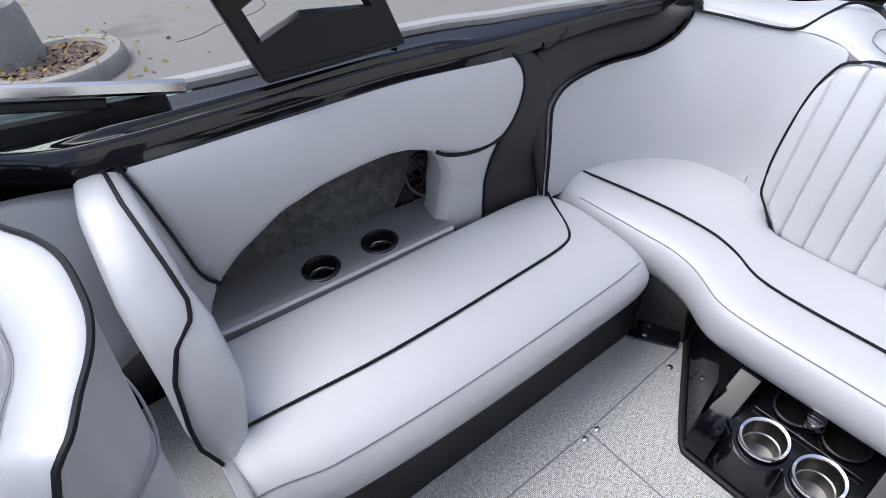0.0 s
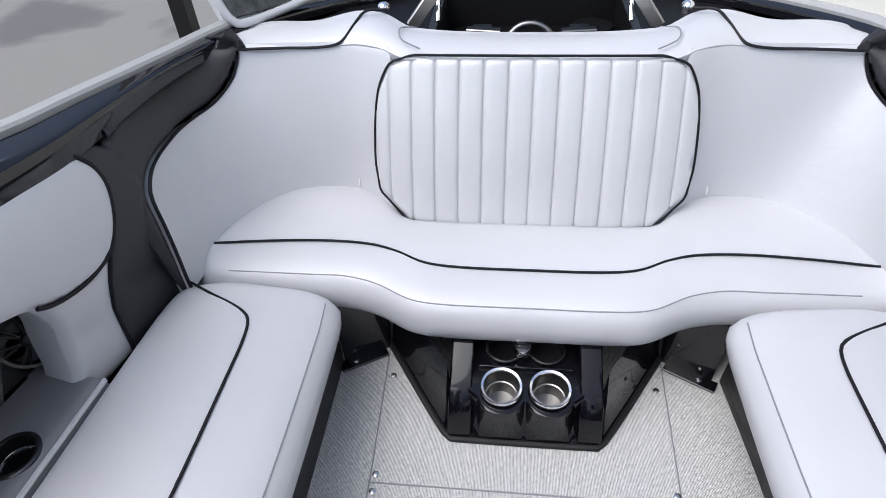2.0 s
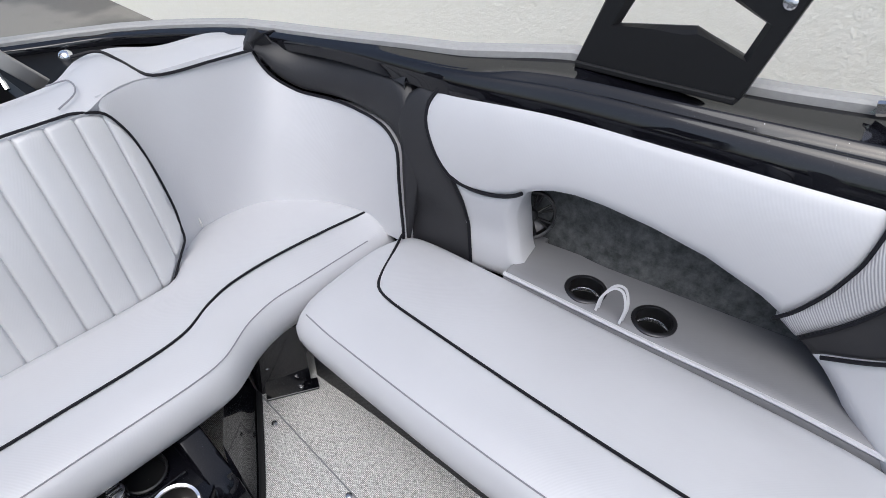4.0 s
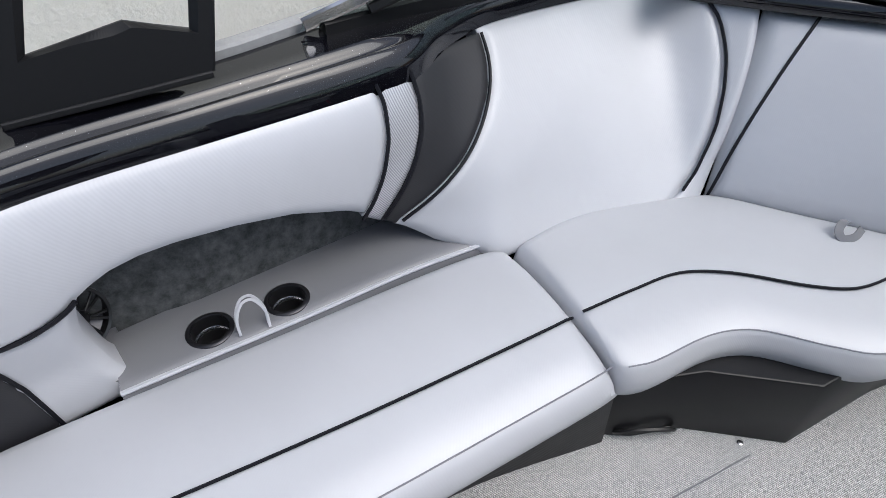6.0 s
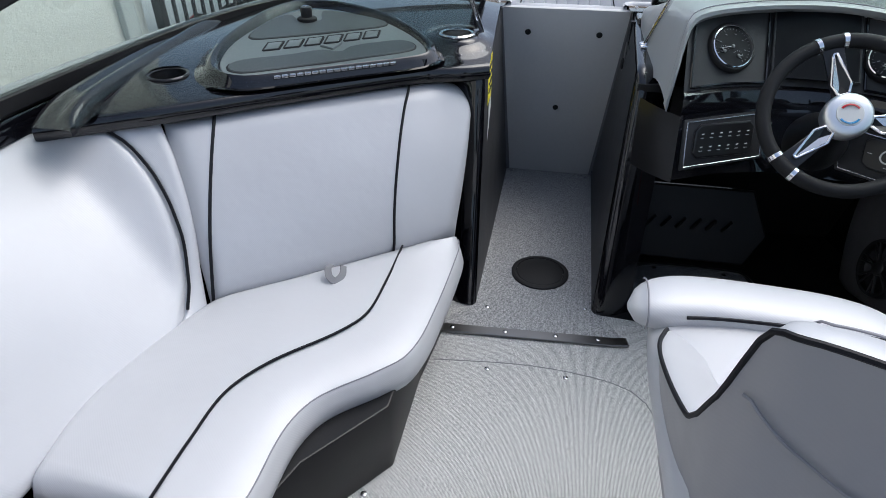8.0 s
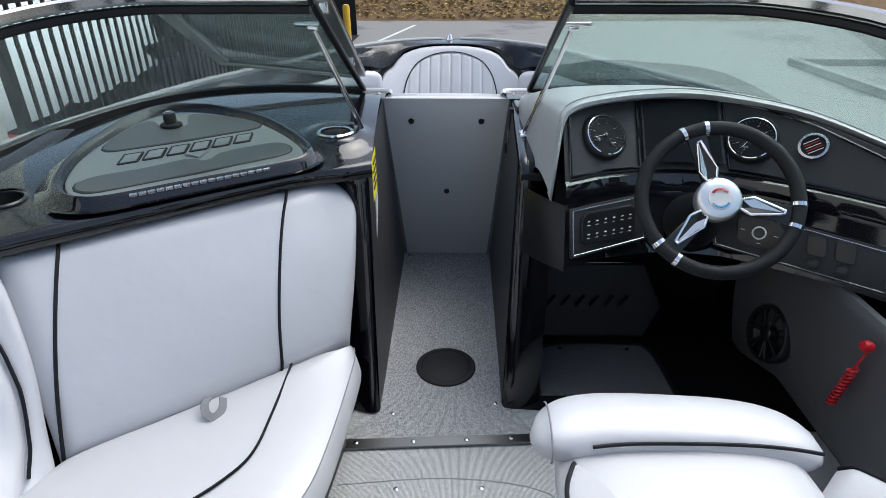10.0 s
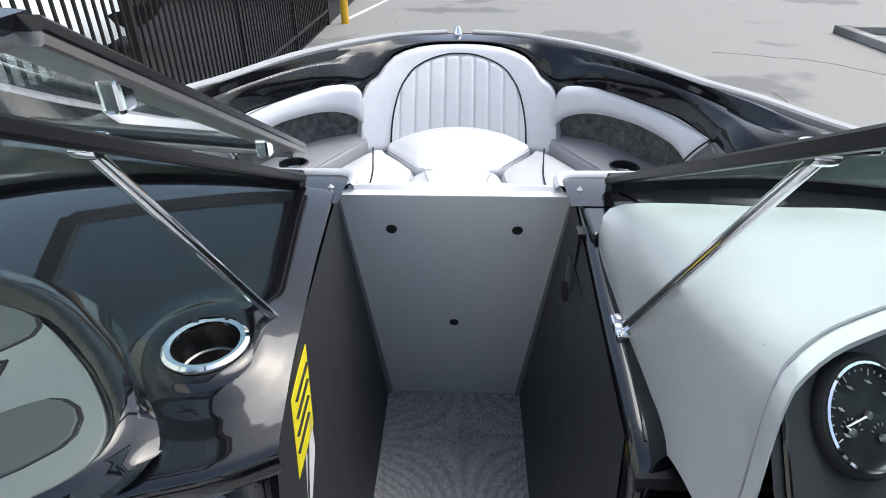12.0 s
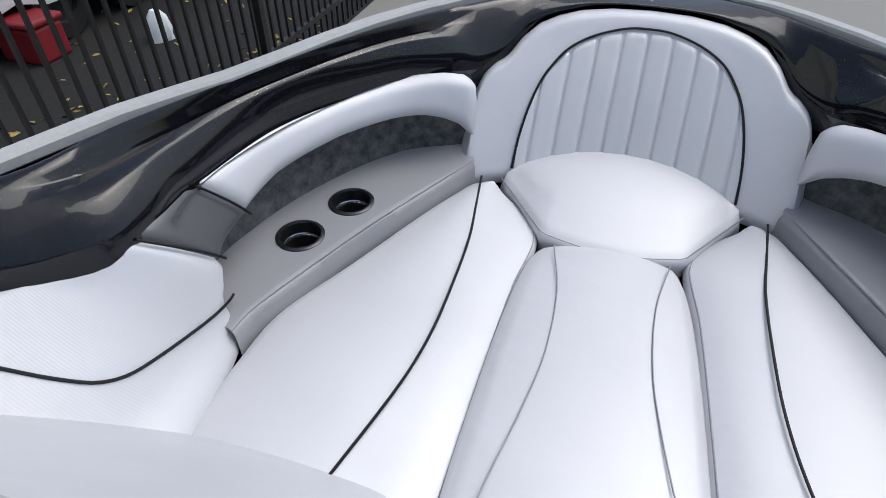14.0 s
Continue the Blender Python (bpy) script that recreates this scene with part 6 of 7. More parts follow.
    block("footwell_back", (0.22, 2.05, 0.0), (1.15, 2.08, 0.75), SATIN, f, ease=0)
    block("footwell_top", (0.22, 1.6, 0.66), (1.15, 2.08, 0.68), SATIN, f, ease=0)
    prism("tread_panel", [(0.31, 1.76, 0.02), (0.70, 1.76, 0.02), (0.76, 1.80, 0.12), (0.70, 1.86, 0.26), (0.31, 1.86, 0.26)], None, (0, 0.02, -0.005), SATIN, f, "black ribbed tread panel", ease=0.006)
    bar("tread_edge", [(0.32, 1.855, 0.268), (0.62, 1.855, 0.268)], 0.008, 0.006, STEEL, f)
    for k in range(6):
        bar("tread_bar", [(0.36 + k * 0.05, 1.79, 0.13), (0.385 + k * 0.05, 1.79, 0.17)], 0.018, 0.006, RUBBER, f)
    pad = spline([(0.30, 1.47), (0.305, 1.62), (0.325, 1.69), (0.38, 1.72), (0.68, 1.72), (0.71, 1.68), (0.725, 1.47)], 30)
    prism("floor_pad", [(x, y, 0.0) for x, y in pad], None, (0, 0, 0.012), SHADED_PAD, f, "woven floor pad with footwell shade in its colour", ease=0.003)
    tube("pad_border", [(x, y, 0.010) for x, y in pad], 0.009, PLASTIC, f, "black moulded border", 8)
    for x in (0.40, 0.63):
        screw((x, 1.70, 0.012), f)
    block("footwell_floor", (0.20, 1.34, -0.03), (1.15, 2.06, -0.001), SATIN, f, ease=0)
    sp = thing("helm_side_panel", (1.0, 1.4, 0.3), "grey vinyl side panel, darkened for the footwell's shade, with a round loudspeaker", "panel")
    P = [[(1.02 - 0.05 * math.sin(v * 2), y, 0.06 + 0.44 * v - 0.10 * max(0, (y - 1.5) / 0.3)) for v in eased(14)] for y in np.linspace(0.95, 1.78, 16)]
    upholstery("panel_pad", P, SHADED_VINYL, sp, thick=0.03, drop=0.01, edge=0.03)
    spoke_wheel("speaker", (0.965, 1.50, 0.225), (-1, -0.1, 0.15), 0.088, sp)
    ln = thing("kill_switch_lanyard", (0.99, 1.25, 0.3), "coiled red safety lanyard hanging at the helm side", "lanyard")
    coil = [(0.945 + 0.008 * math.cos(t * 70), 1.16 - 0.03 * t + 0.008 * math.sin(t * 70), 0.26 + 0.13 * t) for t in np.linspace(0, 1, 120)]
    tube("coil", coil, 0.0035, RED, ln, sides=6)
    lathe("clip", [(0.012, 0), (0.014, 0.01), (0.010, 0.02), (0.0005, 0.021)], RED, ln, "", (0.95, 1.115, 0.46), (-1, 0, 0.3), 14)
    tube("coil_end", [(0.945, 1.13, 0.39), (0.95, 1.115, 0.46)], 0.003, RED, ln)


def build_wheel():
    w = thing("steering_wheel", (0.645, 1.32, 0.724), "black padded steering wheel with three chrome-trimmed spokes", "steering wheel")
    n = Vector((-0.12, -0.80, 0.60)).normalized()
    upv = Vector((0, 0.62, 0.78))
    upv = (upv - n * upv.dot(n)).normalized()
    right = upv.cross(n).normalized()
    c = Vector((0.645, 1.32, 0.724))

    def at(a, r, h=0.0):
        """a: degrees clockwise from the top as the driver sees it."""
        return np.array(c + right * (r * math.sin(radians(a))) + upv * (r * math.cos(radians(a))) + n * h)

    R = 0.172
    rows = []
    for a in np.linspace(0, 360, 72, endpoint=False):
        row = []
        for b in np.linspace(0, 2 * math.pi, 12, endpoint=False):
            row.append(at(a, R + 0.0165 * math.cos(b), 0.0165 * math.sin(b)))
        rows.append(row)
    loft("rim", rows + rows[:1], RUBBER, w, "black padded rim", closed=True)
    for a in (-15, 105, 225):
        for off in (-9, 9):
            p0 = [[at(a + off + d, R + 0.0178 * math.cos(b), 0.0178 * math.sin(b)) for b in np.linspace(0, 2 * math.pi, 14, endpoint=False)] for d in (-1.6, 1.6)]
            loft("rim_band", p0, CHROME, w, "chrome rim band", closed=True)
        prism("spoke", [at(a - 32, 0.035, -0.022), at(a - 8, 0.162, -0.004), at(a + 8, 0.162, -0.004), at(a + 32, 0.035, -0.022)], None, tuple(n * 0.008), PLASTIC, w, ease=0.003)
        kite = [at(a - 12, 0.049, 0.001), at(a - 15.5, 0.076, 0.002), at(a - 1.5, 0.143, 0.006), at(a + 1.5, 0.143, 0.006), at(a + 15.5, 0.076, 0.002), at(a + 12, 0.049, 0.001)]
        loop = [p * (1 - t) + q * t for p, q in zip(kite, kite[1:] + kite[:1]) for t in np.linspace(0, 1, 6, endpoint=False)]
        tube("spoke_trim", loop + loop[:2], 0.0034, CHROME, w, "chrome spoke trim", sides=8)
        part("spoke_facet", [at(a - 13, 0.05, -0.001), at(a - 14, 0.076, -0.001), at(a, 0.140, 0.003), at(a, 0.075, -0.008)], [(0, 1, 2, 3)], POLISHED, w, "bright facet")
        part("spoke_facet", [at(a + 13, 0.05, -0.001), at(a + 14, 0.076, -0.001), at(a, 0.140, 0.003), at(a, 0.075, -0.008)], [(0, 3, 2, 1)], PLASTIC, w, "black facet")
        part("spoke_facet", [at(a - 13, 0.05, -0.001), at(a, 0.075, -0.008), at(a + 13, 0.05, -0.001)], [(0, 1, 2)], SATIN, w)
    lathe("hub", [(0.05, -0.03), (0.052, -0.01), (0.050, 0.004), (0.044, 0.009), (0.030, 0.011), (0.0005, 0.0115)], HUB, w, "satin chrome hub", c, n, 40)
    lathe("hub_badge", [(0.028, 0.0115), (0.027, 0.0128), (0.0005, 0.013)], PAPER, w, "round badge in red, white and blue", c, n, 30)
    for a, mt in ((0, RED), (180, BLUE)):
        arc = [at(a + d, 0.021, 0.0135) for d in np.linspace(-55, 55, 14)]
        bar("badge_arc", arc, 0.007, 0.001, mt, w)
    lathe("column", [(0.03, -0.03), (0.04, -0.10), (0.07, -0.20), (0.075, -0.24)], PLASTIC, w, "", c, n, 28)


def build_helm_seat():
    s = thing("captains_chair", (0.404, 0.51, 0), "silver-white vinyl bucket helm seat with grey shell and black piped rim", "seat")
    cushion("seat_cushion", [(0.265, 0.55), (0.262, 0.80), (0.268, 1.0), (0.30, 1.075), (0.50, 1.10), (0.70, 1.085), (0.755, 1.0), (0.765, 0.55)], [(0.5, 0.50), (0.48, 0.60), (0.47, 0.70), (0.48, 0.76), (0.515, 0.77), (0.55, 0.76), (0.56, 0.65), (0.53, 0.50)], 0.20, 0.335, WHITE, s, n=50, crown=0.012, r=0.06)
    rows = []
    for t in np.linspace(-1, 1, 40):
        k = max(0.02, 1 - abs(t) ** 7) ** 0.5
        x = 0.510 + 0.300 * t
        yc = 1.072 - 0.05 * abs(t) ** 3
        rows.append([(x, yc + 0.080 * k * math.copysign(abs(math.cos(a)) ** 0.8, math.cos(a)), 0.334 - 0.012 * t + 0.046 * k * math.copysign(abs(math.sin(a)) ** 0.8, math.sin(a))) for a in np.linspace(0, 2 * math.pi, 24, endpoint=False)])
    loft("front_bolster", rows, WHITE, s, "rolled front bolster", closed=True, caps=True)
    stitched(s, [(0.510 - 0.262, 1.072 - 0.05 * 0.87**3 + 0.074 * math.cos(a), 0.3465 + 0.0455 * math.sin(a)) for a in np.linspace(0.5, 3.6, 24)], 0.0022)
    tube("piping", [(x, 0.995 - 0.03 * abs((x - 0.535) / 0.27) ** 3, 0.362) for x in np.linspace(0.33, 0.78, 20)], 0.004, PIPING, s)
    cx, cy = 0.56, 0.74
    rim_z = line([(-44, 0.30), (-38, 0.345), (-14, 0.395), (0, 0.42), (25, 0.464), (29, 0.50), (35, 0.59), (38.5, 0.685), (40, 0.725), (42, 0.742), (48, 0.748), (60, 0.748), (75, 0.748), (90, 0.75)])
    reach = table([(-44, 0.355), (-30, 0.335), (0, 0.315), (25, 0.338), (42, 0.384), (53, 0.366), (61, 0.356), (70, 0.343), (80, 0.328), (93, 0.317), (106, 0.308), (117, 0.302), (140, 0.312), (180, 0.31), (224, 0.355)])

    def rad(a):
        return float(reach(a)[0])

    def shell(a, f, inset=0.0):
        """a: degrees from the port side round the back to starboard."""
        aa = a if a <= 90 else 180 - a
        z1 = rim_z(aa * 1.0)
        z = 0.10 + (z1 - 0.10) * f
        r = rad(a) * (0.82 + 0.18 * f) - inset
        return np.array([cx - r * math.cos(radians(a)), cy - r * math.sin(radians(a)), z])

    angles = np.linspace(-42, 222, 150)
    loft("outer_shell", [[shell(a, f) for f in np.linspace(0, 1, 12)] for a in angles], GREY_VINYL, s, "grey vinyl outer shell")
    loft("inner_lining", [[shell(a, 1.0), shell(a, 1.0, 0.012) + np.array([0, 0, 0.005]), shell(a, 1.0, 0.035) + np.array([0, 0, 0.004]), shell(a, 0.985, 0.065), shell(a, 0.96, 0.09), shell(a, 0.9, 0.104), shell(a, 0.6, 0.112), shell(a, 0.35, 0.10)] for a in angles], WHITE, s, "white padded lining")
    tube("rim_piping", [shell(a, 1.0) + np.array([0, 0, 0.004]) for a in angles], 0.0045, PIPING, s, "black rim piping")
    tube("shell_seam", [shell(a, line([(36, 0.97), (40, 0.84), (50, 0.74), (65, 0.66), (90, 0.62), (115, 0.66), (150, 0.8)])(a)) * [1.0, 1.0, 1] + np.array([-0.006 * math.cos(radians(a)), -0.006 * math.sin(radians(a)), 0]) for a in np.linspace(40, 150, 60)], 0.0025, THREAD, s)
    stitched(s, [shell(a, 0.96, 0.092) + np.array([0, 0, 0.003]) for a in np.linspace(40, 140, 40)], 0.002)
    # set to its true size, on a pedestal
    m = Matrix.Translation((0.001, -0.034, 0.342)) @ Matrix.Scale(0.72, 4)
    for ob in s.children:
        ob.data.transform(m)
    lathe("pedestal", [(0.17, 0.0), (0.17, 0.012), (0.08, 0.03), (0.07, 0.34), (0.13, 0.40), (0.13, 0.43)], SATIN, s, "black pedestal", (0.43, 0.53, 0.0))


# ---- windshield and tower ----
WS_LOW = [(0.30, 2.2, 0.785), (0.62, 2.21, 0.79), (0.92, 2.12, 0.785), (1.12, 1.8, 0.77), (1.19, 1.2, 0.758), (1.185, 0.6, 0.75), (1.12, 0.05, 0.742)]
WS_TOP = [(0.30, 1.49, 1.142), (0.50, 1.485, 1.142), (0.72, 1.45, 1.14), (0.90, 1.28, 1.11), (1.02, 0.90, 1.01), (1.09, 0.5, 0.88), (1.125, 0.06, 0.752)]


def build_windshield(s):
    name = "starboard" if s > 0 else "port"
    w = thing(f"windshield_{name}", (0.9 * s, 1.6, 0.76), "tinted wraparound windshield half in a black and chrome frame", "windshield", "windshield halves")
    ends = ((1.12, 0.05, 0.742), (1.125, 0.06, 0.752)) if s < 0 else ((1.035, -0.01, 0.735), (1.038, 0.0, 0.748))
    n, k = 120, 10
    low, top = spline(mirror(WS_LOW[:-1] + [ends[0]], s), n), spline(mirror(WS_TOP[:-1] + [ends[1]], s), n)
    rows = []
    for a, b in zip(low, top):
        rows.append([a * (1 - t) + b * t for t in np.linspace(0.01, 0.99, k)])
    R = np.array(rows)
    du, dv = np.gradient(R, axis=0), np.gradient(R, axis=1)
    N = np.cross(du, dv)
    N /= np.linalg.norm(N, axis=2)[..., None] + 1e-9
    far = n * k
    fs = grid_faces(n, k)
    rim = [i * k for i in range(n)] + [(n - 1) * k + j for j in range(1, k)] + [i * k + k - 1 for i in range(n - 2, -1, -1)] + [j for j in range(k - 2, 0, -1)]
    edge = [(a, b, b + far, a + far) for a, b in zip(rim, rim[1:] + rim[:1])]
    g = part("pane", [*R.reshape(-1, 3), *(R - N * 0.005).reshape(-1, 3)], fs + [tuple(reversed([i + far for i in f])) for f in fs] + edge, GLASS if s > 0 else CLEAN_GLASS, w, "tinted glass pane")
    g.visible_shadow = False
    bar("top_frame", [*top[:-1:3], top[-1]], 0.026, 0.026, POLISHED, w, "polished top frame")
    bar("top_channel", [p + np.array([0, 0.004, -0.026]) for p in top[:-6:3]], 0.022, 0.02, SATIN, w)
    bar("base_gasket", [p + np.array([0, 0, -0.01]) for p in low[::3]], 0.035, 0.045, SATIN, w, "black base gasket")
    a, b = np.array(low[0]), np.array(top[0])
    bar("inboard_frame", [a, (a + b) / 2, b], 0.018, 0.016, SATIN, w, "black inboard frame")
    lathe("frame_end_cap", [(0.02, 0), (0.021, 0.006), (0.016, 0.012), (0.0005, 0.013)], SATIN, w, "", b, (-s, 0, 0), 18)
    block("strut_bracket", (s * 0.345 - 0.035, 1.638, 1.062), (s * 0.345 + 0.035, 1.656, 1.076), CHROME, w, "chrome strut bracket", ease=0.004)
    t = thing("gas_strut", (0.25 * s, 1.81, 0.73), "slim chrome windshield support strut with bright end brackets", "strut", "windshield struts")
    p0, p1 = np.array([0.243 * s, 1.808, 0.732]), np.array([0.335 * s, 1.65, 1.06])
    tube("rod", [p0, p1], 0.0075, CHROME, t, "", 10)
    block("foot_bracket", (-0.012, -0.02, -0.004), (0.012, 0.03, 0.006), CHROME, t, ease=0.003, m=Matrix.Translation(p0))
    for q in (p0, p1):
        lathe("pivot", [(0.010, -0.012), (0.011, -0.008), (0.011, 0.008), (0.010, 0.012)], CHROME, t, "", q, (1, 0, 0), 16)
    screw(tuple(p0 + np.array([0, 0.022, 0.006])), t)
    if s < 0:
        q = thing("walkthrough_window", (-0.5, 2.0, 0.85), "open walk-through glass panel folded against the windshield", "window")
        A = np.array([-0.315, 2.235, 0.838])
        u = np.array([0.01, -0.66, 0.345])
        v = np.array([-0.47, -0.05, 0.055])
        c = [A, A + u, A + u + v, A + v]
        m0 = np.cross(v, u)
        m0 = m0 / np.linalg.norm(m0) * (1 if np.cross(v, u)[2] > 0 else -1)
        for i in range(4):
            bar("window_frame", [c[i], c[(i + 1) % 4]], 0.042, 0.012, FRAME, q, "flat black frame bar")
            bar("frame_edge", [c[i] - m0 * 0.011, c[(i + 1) % 4] - m0 * 0.011], 0.0435, 0.011, EDGE, q, "brushed aluminium frame edge")
        n = np.cross(u, v)
        n /= np.linalg.norm(n)
        gl = prism("pane", [c[0], c[1], c[2], c[3]], None, tuple(n * 0.005), SMOKED, q, "smoked glass pane")
        gl.visible_shadow = False
        for f in (0.28, 0.85):
            block("hinge", (-0.010, -0.014, -0.03), (0.012, 0.014, 0.004), CHROME, q, ease=0.005, m=Matrix.Translation(A + u * f + np.array([0.0, 0, -0.014])))


BOLTS = [(-0.124, 0.925), (-0.104, 0.905)]


def build_tower(s):
    name = "starboard" if s > 0 else "port"
    t = thing(f"tower_leg_{name}", (1.02 * s, -0.28, 0.73), "satin black tower leg plate with a lightening window", "tower leg", "tower legs")
    def at(y, z):
        return (s * ((1.02 if s < 0 else 0.96) + 0.16 * (z - 0.73)), y, z)
    outer = [(-0.445, 0.73), (-0.125, 0.745), (-0.06, 0.98), (0.02, 1.30), (-0.30, 1.34), (-0.375, 0.98)]
    inner = [(-0.375, 0.815), (-0.235, 0.840), (-0.145, 0.812), (-0.130, 0.868), (-0.285, 0.925), (-0.335, 0.92)]
    # ring plate: outer and inner rims met along rays from the window's middle
    cy, cz = -0.255, 0.862

    def reach_of(poly, a):
        best = 9.0
        for (y0, z0), (y1, z1) in zip(poly, poly[1:] + poly[:1]):
            ey, ez = y1 - y0, z1 - z0
            det = math.cos(a) * -ez + math.sin(a) * ey
            if abs(det) < 1e-9:
                continue
            r = ((y0 - cy) * -ez + (z0 - cz) * ey) / det
            u = (math.cos(a) * (z0 - cz) - math.sin(a) * (y0 - cy)) / det
            if r > 0 and -1e-6 <= u <= 1 + 1e-6:
                best = min(best, r)
        return best

    turns = sorted(set(np.linspace(-math.pi, math.pi, 64, endpoint=False)) | {math.atan2(z - cz, y - cy) for y, z in outer + inner})
    O = [(cy + reach_of(outer, a) * math.cos(a), cz + reach_of(outer, a) * math.sin(a)) for a in turns]
    I = [(cy + reach_of(inner, a) * math.cos(a), cz + reach_of(inner, a) * math.sin(a)) for a in turns]
    w = np.array([0.026 * s, 0, 0])
    rows = []
    for o, i in zip(O, I):
        o3, i3 = np.array(at(*o)), np.array(at(*i))
        d = (i3 - o3)
        e = d / (np.linalg.norm(d) + 1e-9) * 0.004
        rows.append([o3 + e - w / 2, o3 - w * 0.36, o3 + w * 0.36, o3 + e + w / 2, i3 - e * 3 + w / 2, i3 + w * 0.1, i3 - w * 0.1, i3 - e * 3 - w / 2])
    plate = loft("leg_plate", rows + rows[:1], SATIN, t, closed=True)
    for face in plate.data.polygons:
        face.use_smooth = False
    for y, z in BOLTS:
        lathe("bolt", [(0.011, 0.0), (0.011, 0.004), (0.007, 0.007), (0.0005, 0.007)], STEEL, t, "bright bolt head", np.array(at(y, z)) - w * 0.5, (-s, 0, 0.16), 14)
    bar("base_gasket", [at(-0.44, 0.728), at(-0.28, 0.735), at(-0.13, 0.743)], 0.036, 0.012, RUBBER, t, "black rubber gasket")


# ---- bow ----
BZ = 0.362
BOW = table([
    (0.0, 0.40, 3.515, 0.385, 3.45), (0.15, 0.572, 3.40, 0.545, 3.38), (0.35, 0.73, 3.13, 0.695, 3.11), (0.55, 0.778, 2.88, 0.735, 2.93),
    (0.68, 0.778, 2.735, 0.68, 2.81), (0.8, 0.872, 2.59, 0.648, 2.66), (1.0, 1.0, 2.30, 0.625, 2.38),
])


def bow_at(u, z, s, out=0.0):
    tx, ty, bx, by = BOW(u)
    f = (z - 0.362) / 0.27
    b = 0.022 * math.sin(math.pi * min(max((z - 0.42) / 0.21, 0), 1))
    x, y = bx + (tx - bx) * f, by + (ty - by) * f
    n = np.array([x, (y - 2.9) * 0.6])
    n /= np.linalg.norm(n)
    return np.array([(x - n[0] * (b - out)) * s, y - n[1] * (b - out), z])


def bow_patch(name, s, u0, u1, z0, z1, mat, parent, nu=20, nv=14, out=0.0, **more):
    P = []
    for a in eased(nu):
        um = u0(0.5) + (u1(0.5) - u0(0.5)) * a
        row = []
        for b in eased(nv):
            z = z0(um) + (z1(um) - z0(um)) * b
            row.append(bow_at(u0(z) + (u1(z) - u0(z)) * a, z, s, out))
        P.append(row)
    return upholstery(name, P, mat, parent, toward=(0.0, 2.8, 1.1), **more)


def build_bow(s):
    name = "starboard" if s > 0 else "port"
    c = thing(f"bow_side_pad_{name}", (0.72 * s, 3.0, 0.5), "curved silver-white bow side bolster with a charcoal band over a pocket", "upholstery panel", "bow bolsters")
    arch = line([(0.0, 0.455), (0.015, 0.467), (0.04, 0.494), (0.07, 0.511), (0.10, 0.522), (0.16, 0.533), (0.25, 0.542), (0.31, 0.539), (0.375, 0.533), (0.485, 0.505), (0.55, 0.50)])
    crest = line([(0.0, 0.588), (0.008, 0.606), (0.02, 0.617), (0.05, 0.623), (0.3, 0.626), (0.5, 0.63)])
    e1 = line([(0.40, 0.44), (0.501, 0.492), (0.619, 0.551), (0.63, 0.556)])
    e2 = line([(0.352, 0.70), (0.36, 0.70), (0.43, 0.676), (0.47, 0.63), (0.485, 0.614), (0.618, 0.696), (0.63, 0.70)])
    bow_patch("bolster", s, const(0.0), e1, arch, crest, WHITE, c, 60, 20, thick=0.03, drop=0.02, edge=0.04)
    bow_patch("charcoal_band", s, e1, e2, line([(0.48, 0.506), (0.61, 0.486)]), const(0.63), BAND, c, 12, 14, 0.006, thick=0.04, drop=0.008, edge=0.02, label="grey vinyl band")
    bow_patch("aft_pad", s, e2, const(1.0), const(0.352), const(0.63), WHITE, c, 34, 20, thick=0.05, drop=0.012, edge=0.03)
    for e, lo in ((e1, 0.505), (e2, 0.485)):
        tube("piping", [bow_at(e(z), z, s, -0.001) for z in np.linspace(lo, 0.618, 12)], 0.0029, PIPING, c)
    pts = [(0.66, 0.42), (0.691, 0.428), (0.75, 0.443), (0.812, 0.458), (0.85, 0.470), (0.872, 0.488), (0.885, 0.515), (0.895, 0.55), (0.905, 0.60), (0.91, 0.625)]
    tube("piping", [bow_at(u, z, s, -0.003) for u, z in spline(pts, 36)], 0.0029, PIPING, c)
    # pocket with shelf
    p = thing(f"bow_pocket_{name}", (0.68 * s, 3.1, 0.38), "bow side pocket with a grey vinyl shelf and two drink holders", "storage shelf", "bow pockets")
    inner = spline([(0.372, 3.44), (0.45, 3.28), (0.535, 3.10), (0.60, 2.94), (0.652, 2.80), (0.66, 2.74)], 30)
    outer = spline([(0.42, 3.53), (0.585, 3.43), (0.73, 3.20), (0.80, 2.98), (0.805, 2.86), (0.785, 2.79)], 30)
    rows = []
    for a, b in zip(spline(inner, 180), spline(outer, 180)):
        rows.append([(a[0] * s, a[1], 0.33), (a[0] * s, a[1], 0.385), ((a[0] + 0.006) * s, a[1] + 0.003, 0.397)] + [((a[0] * (1 - t) + b[0] * t) * s, a[1] * (1 - t) + b[1] * t, 0.402 - 0.003 * t) for t in np.linspace(0.1, 1, 34)])
    loft("shelf", rows, BOW_SHELF, p, holes=[(0.674 * s, 3.035, 0.049), (0.615 * s, 3.185, 0.049)])
    stitched(p, [((a[0] + 0.010) * s, a[1] + 0.004, 0.402) for a in inner])
    loft("pocket_back", [[(b[0] * s, b[1], 0.39), (b[0] * 1.02 * s, b[1] * 1.0, 0.48), (b[0] * 0.99 * s, b[1], 0.60), (b[0] * 0.95 * s, b[1], 0.615)] for b in outer], CARPET, p, "grey carpet lining")
    loft("pocket_end", [[(x * s, y, 0.392), (x * s, y, 0.44)] for x, y in ((0.79, 2.80), (0.755, 2.785), (0.715, 2.778))], CARPET, p, "grey carpet lining")
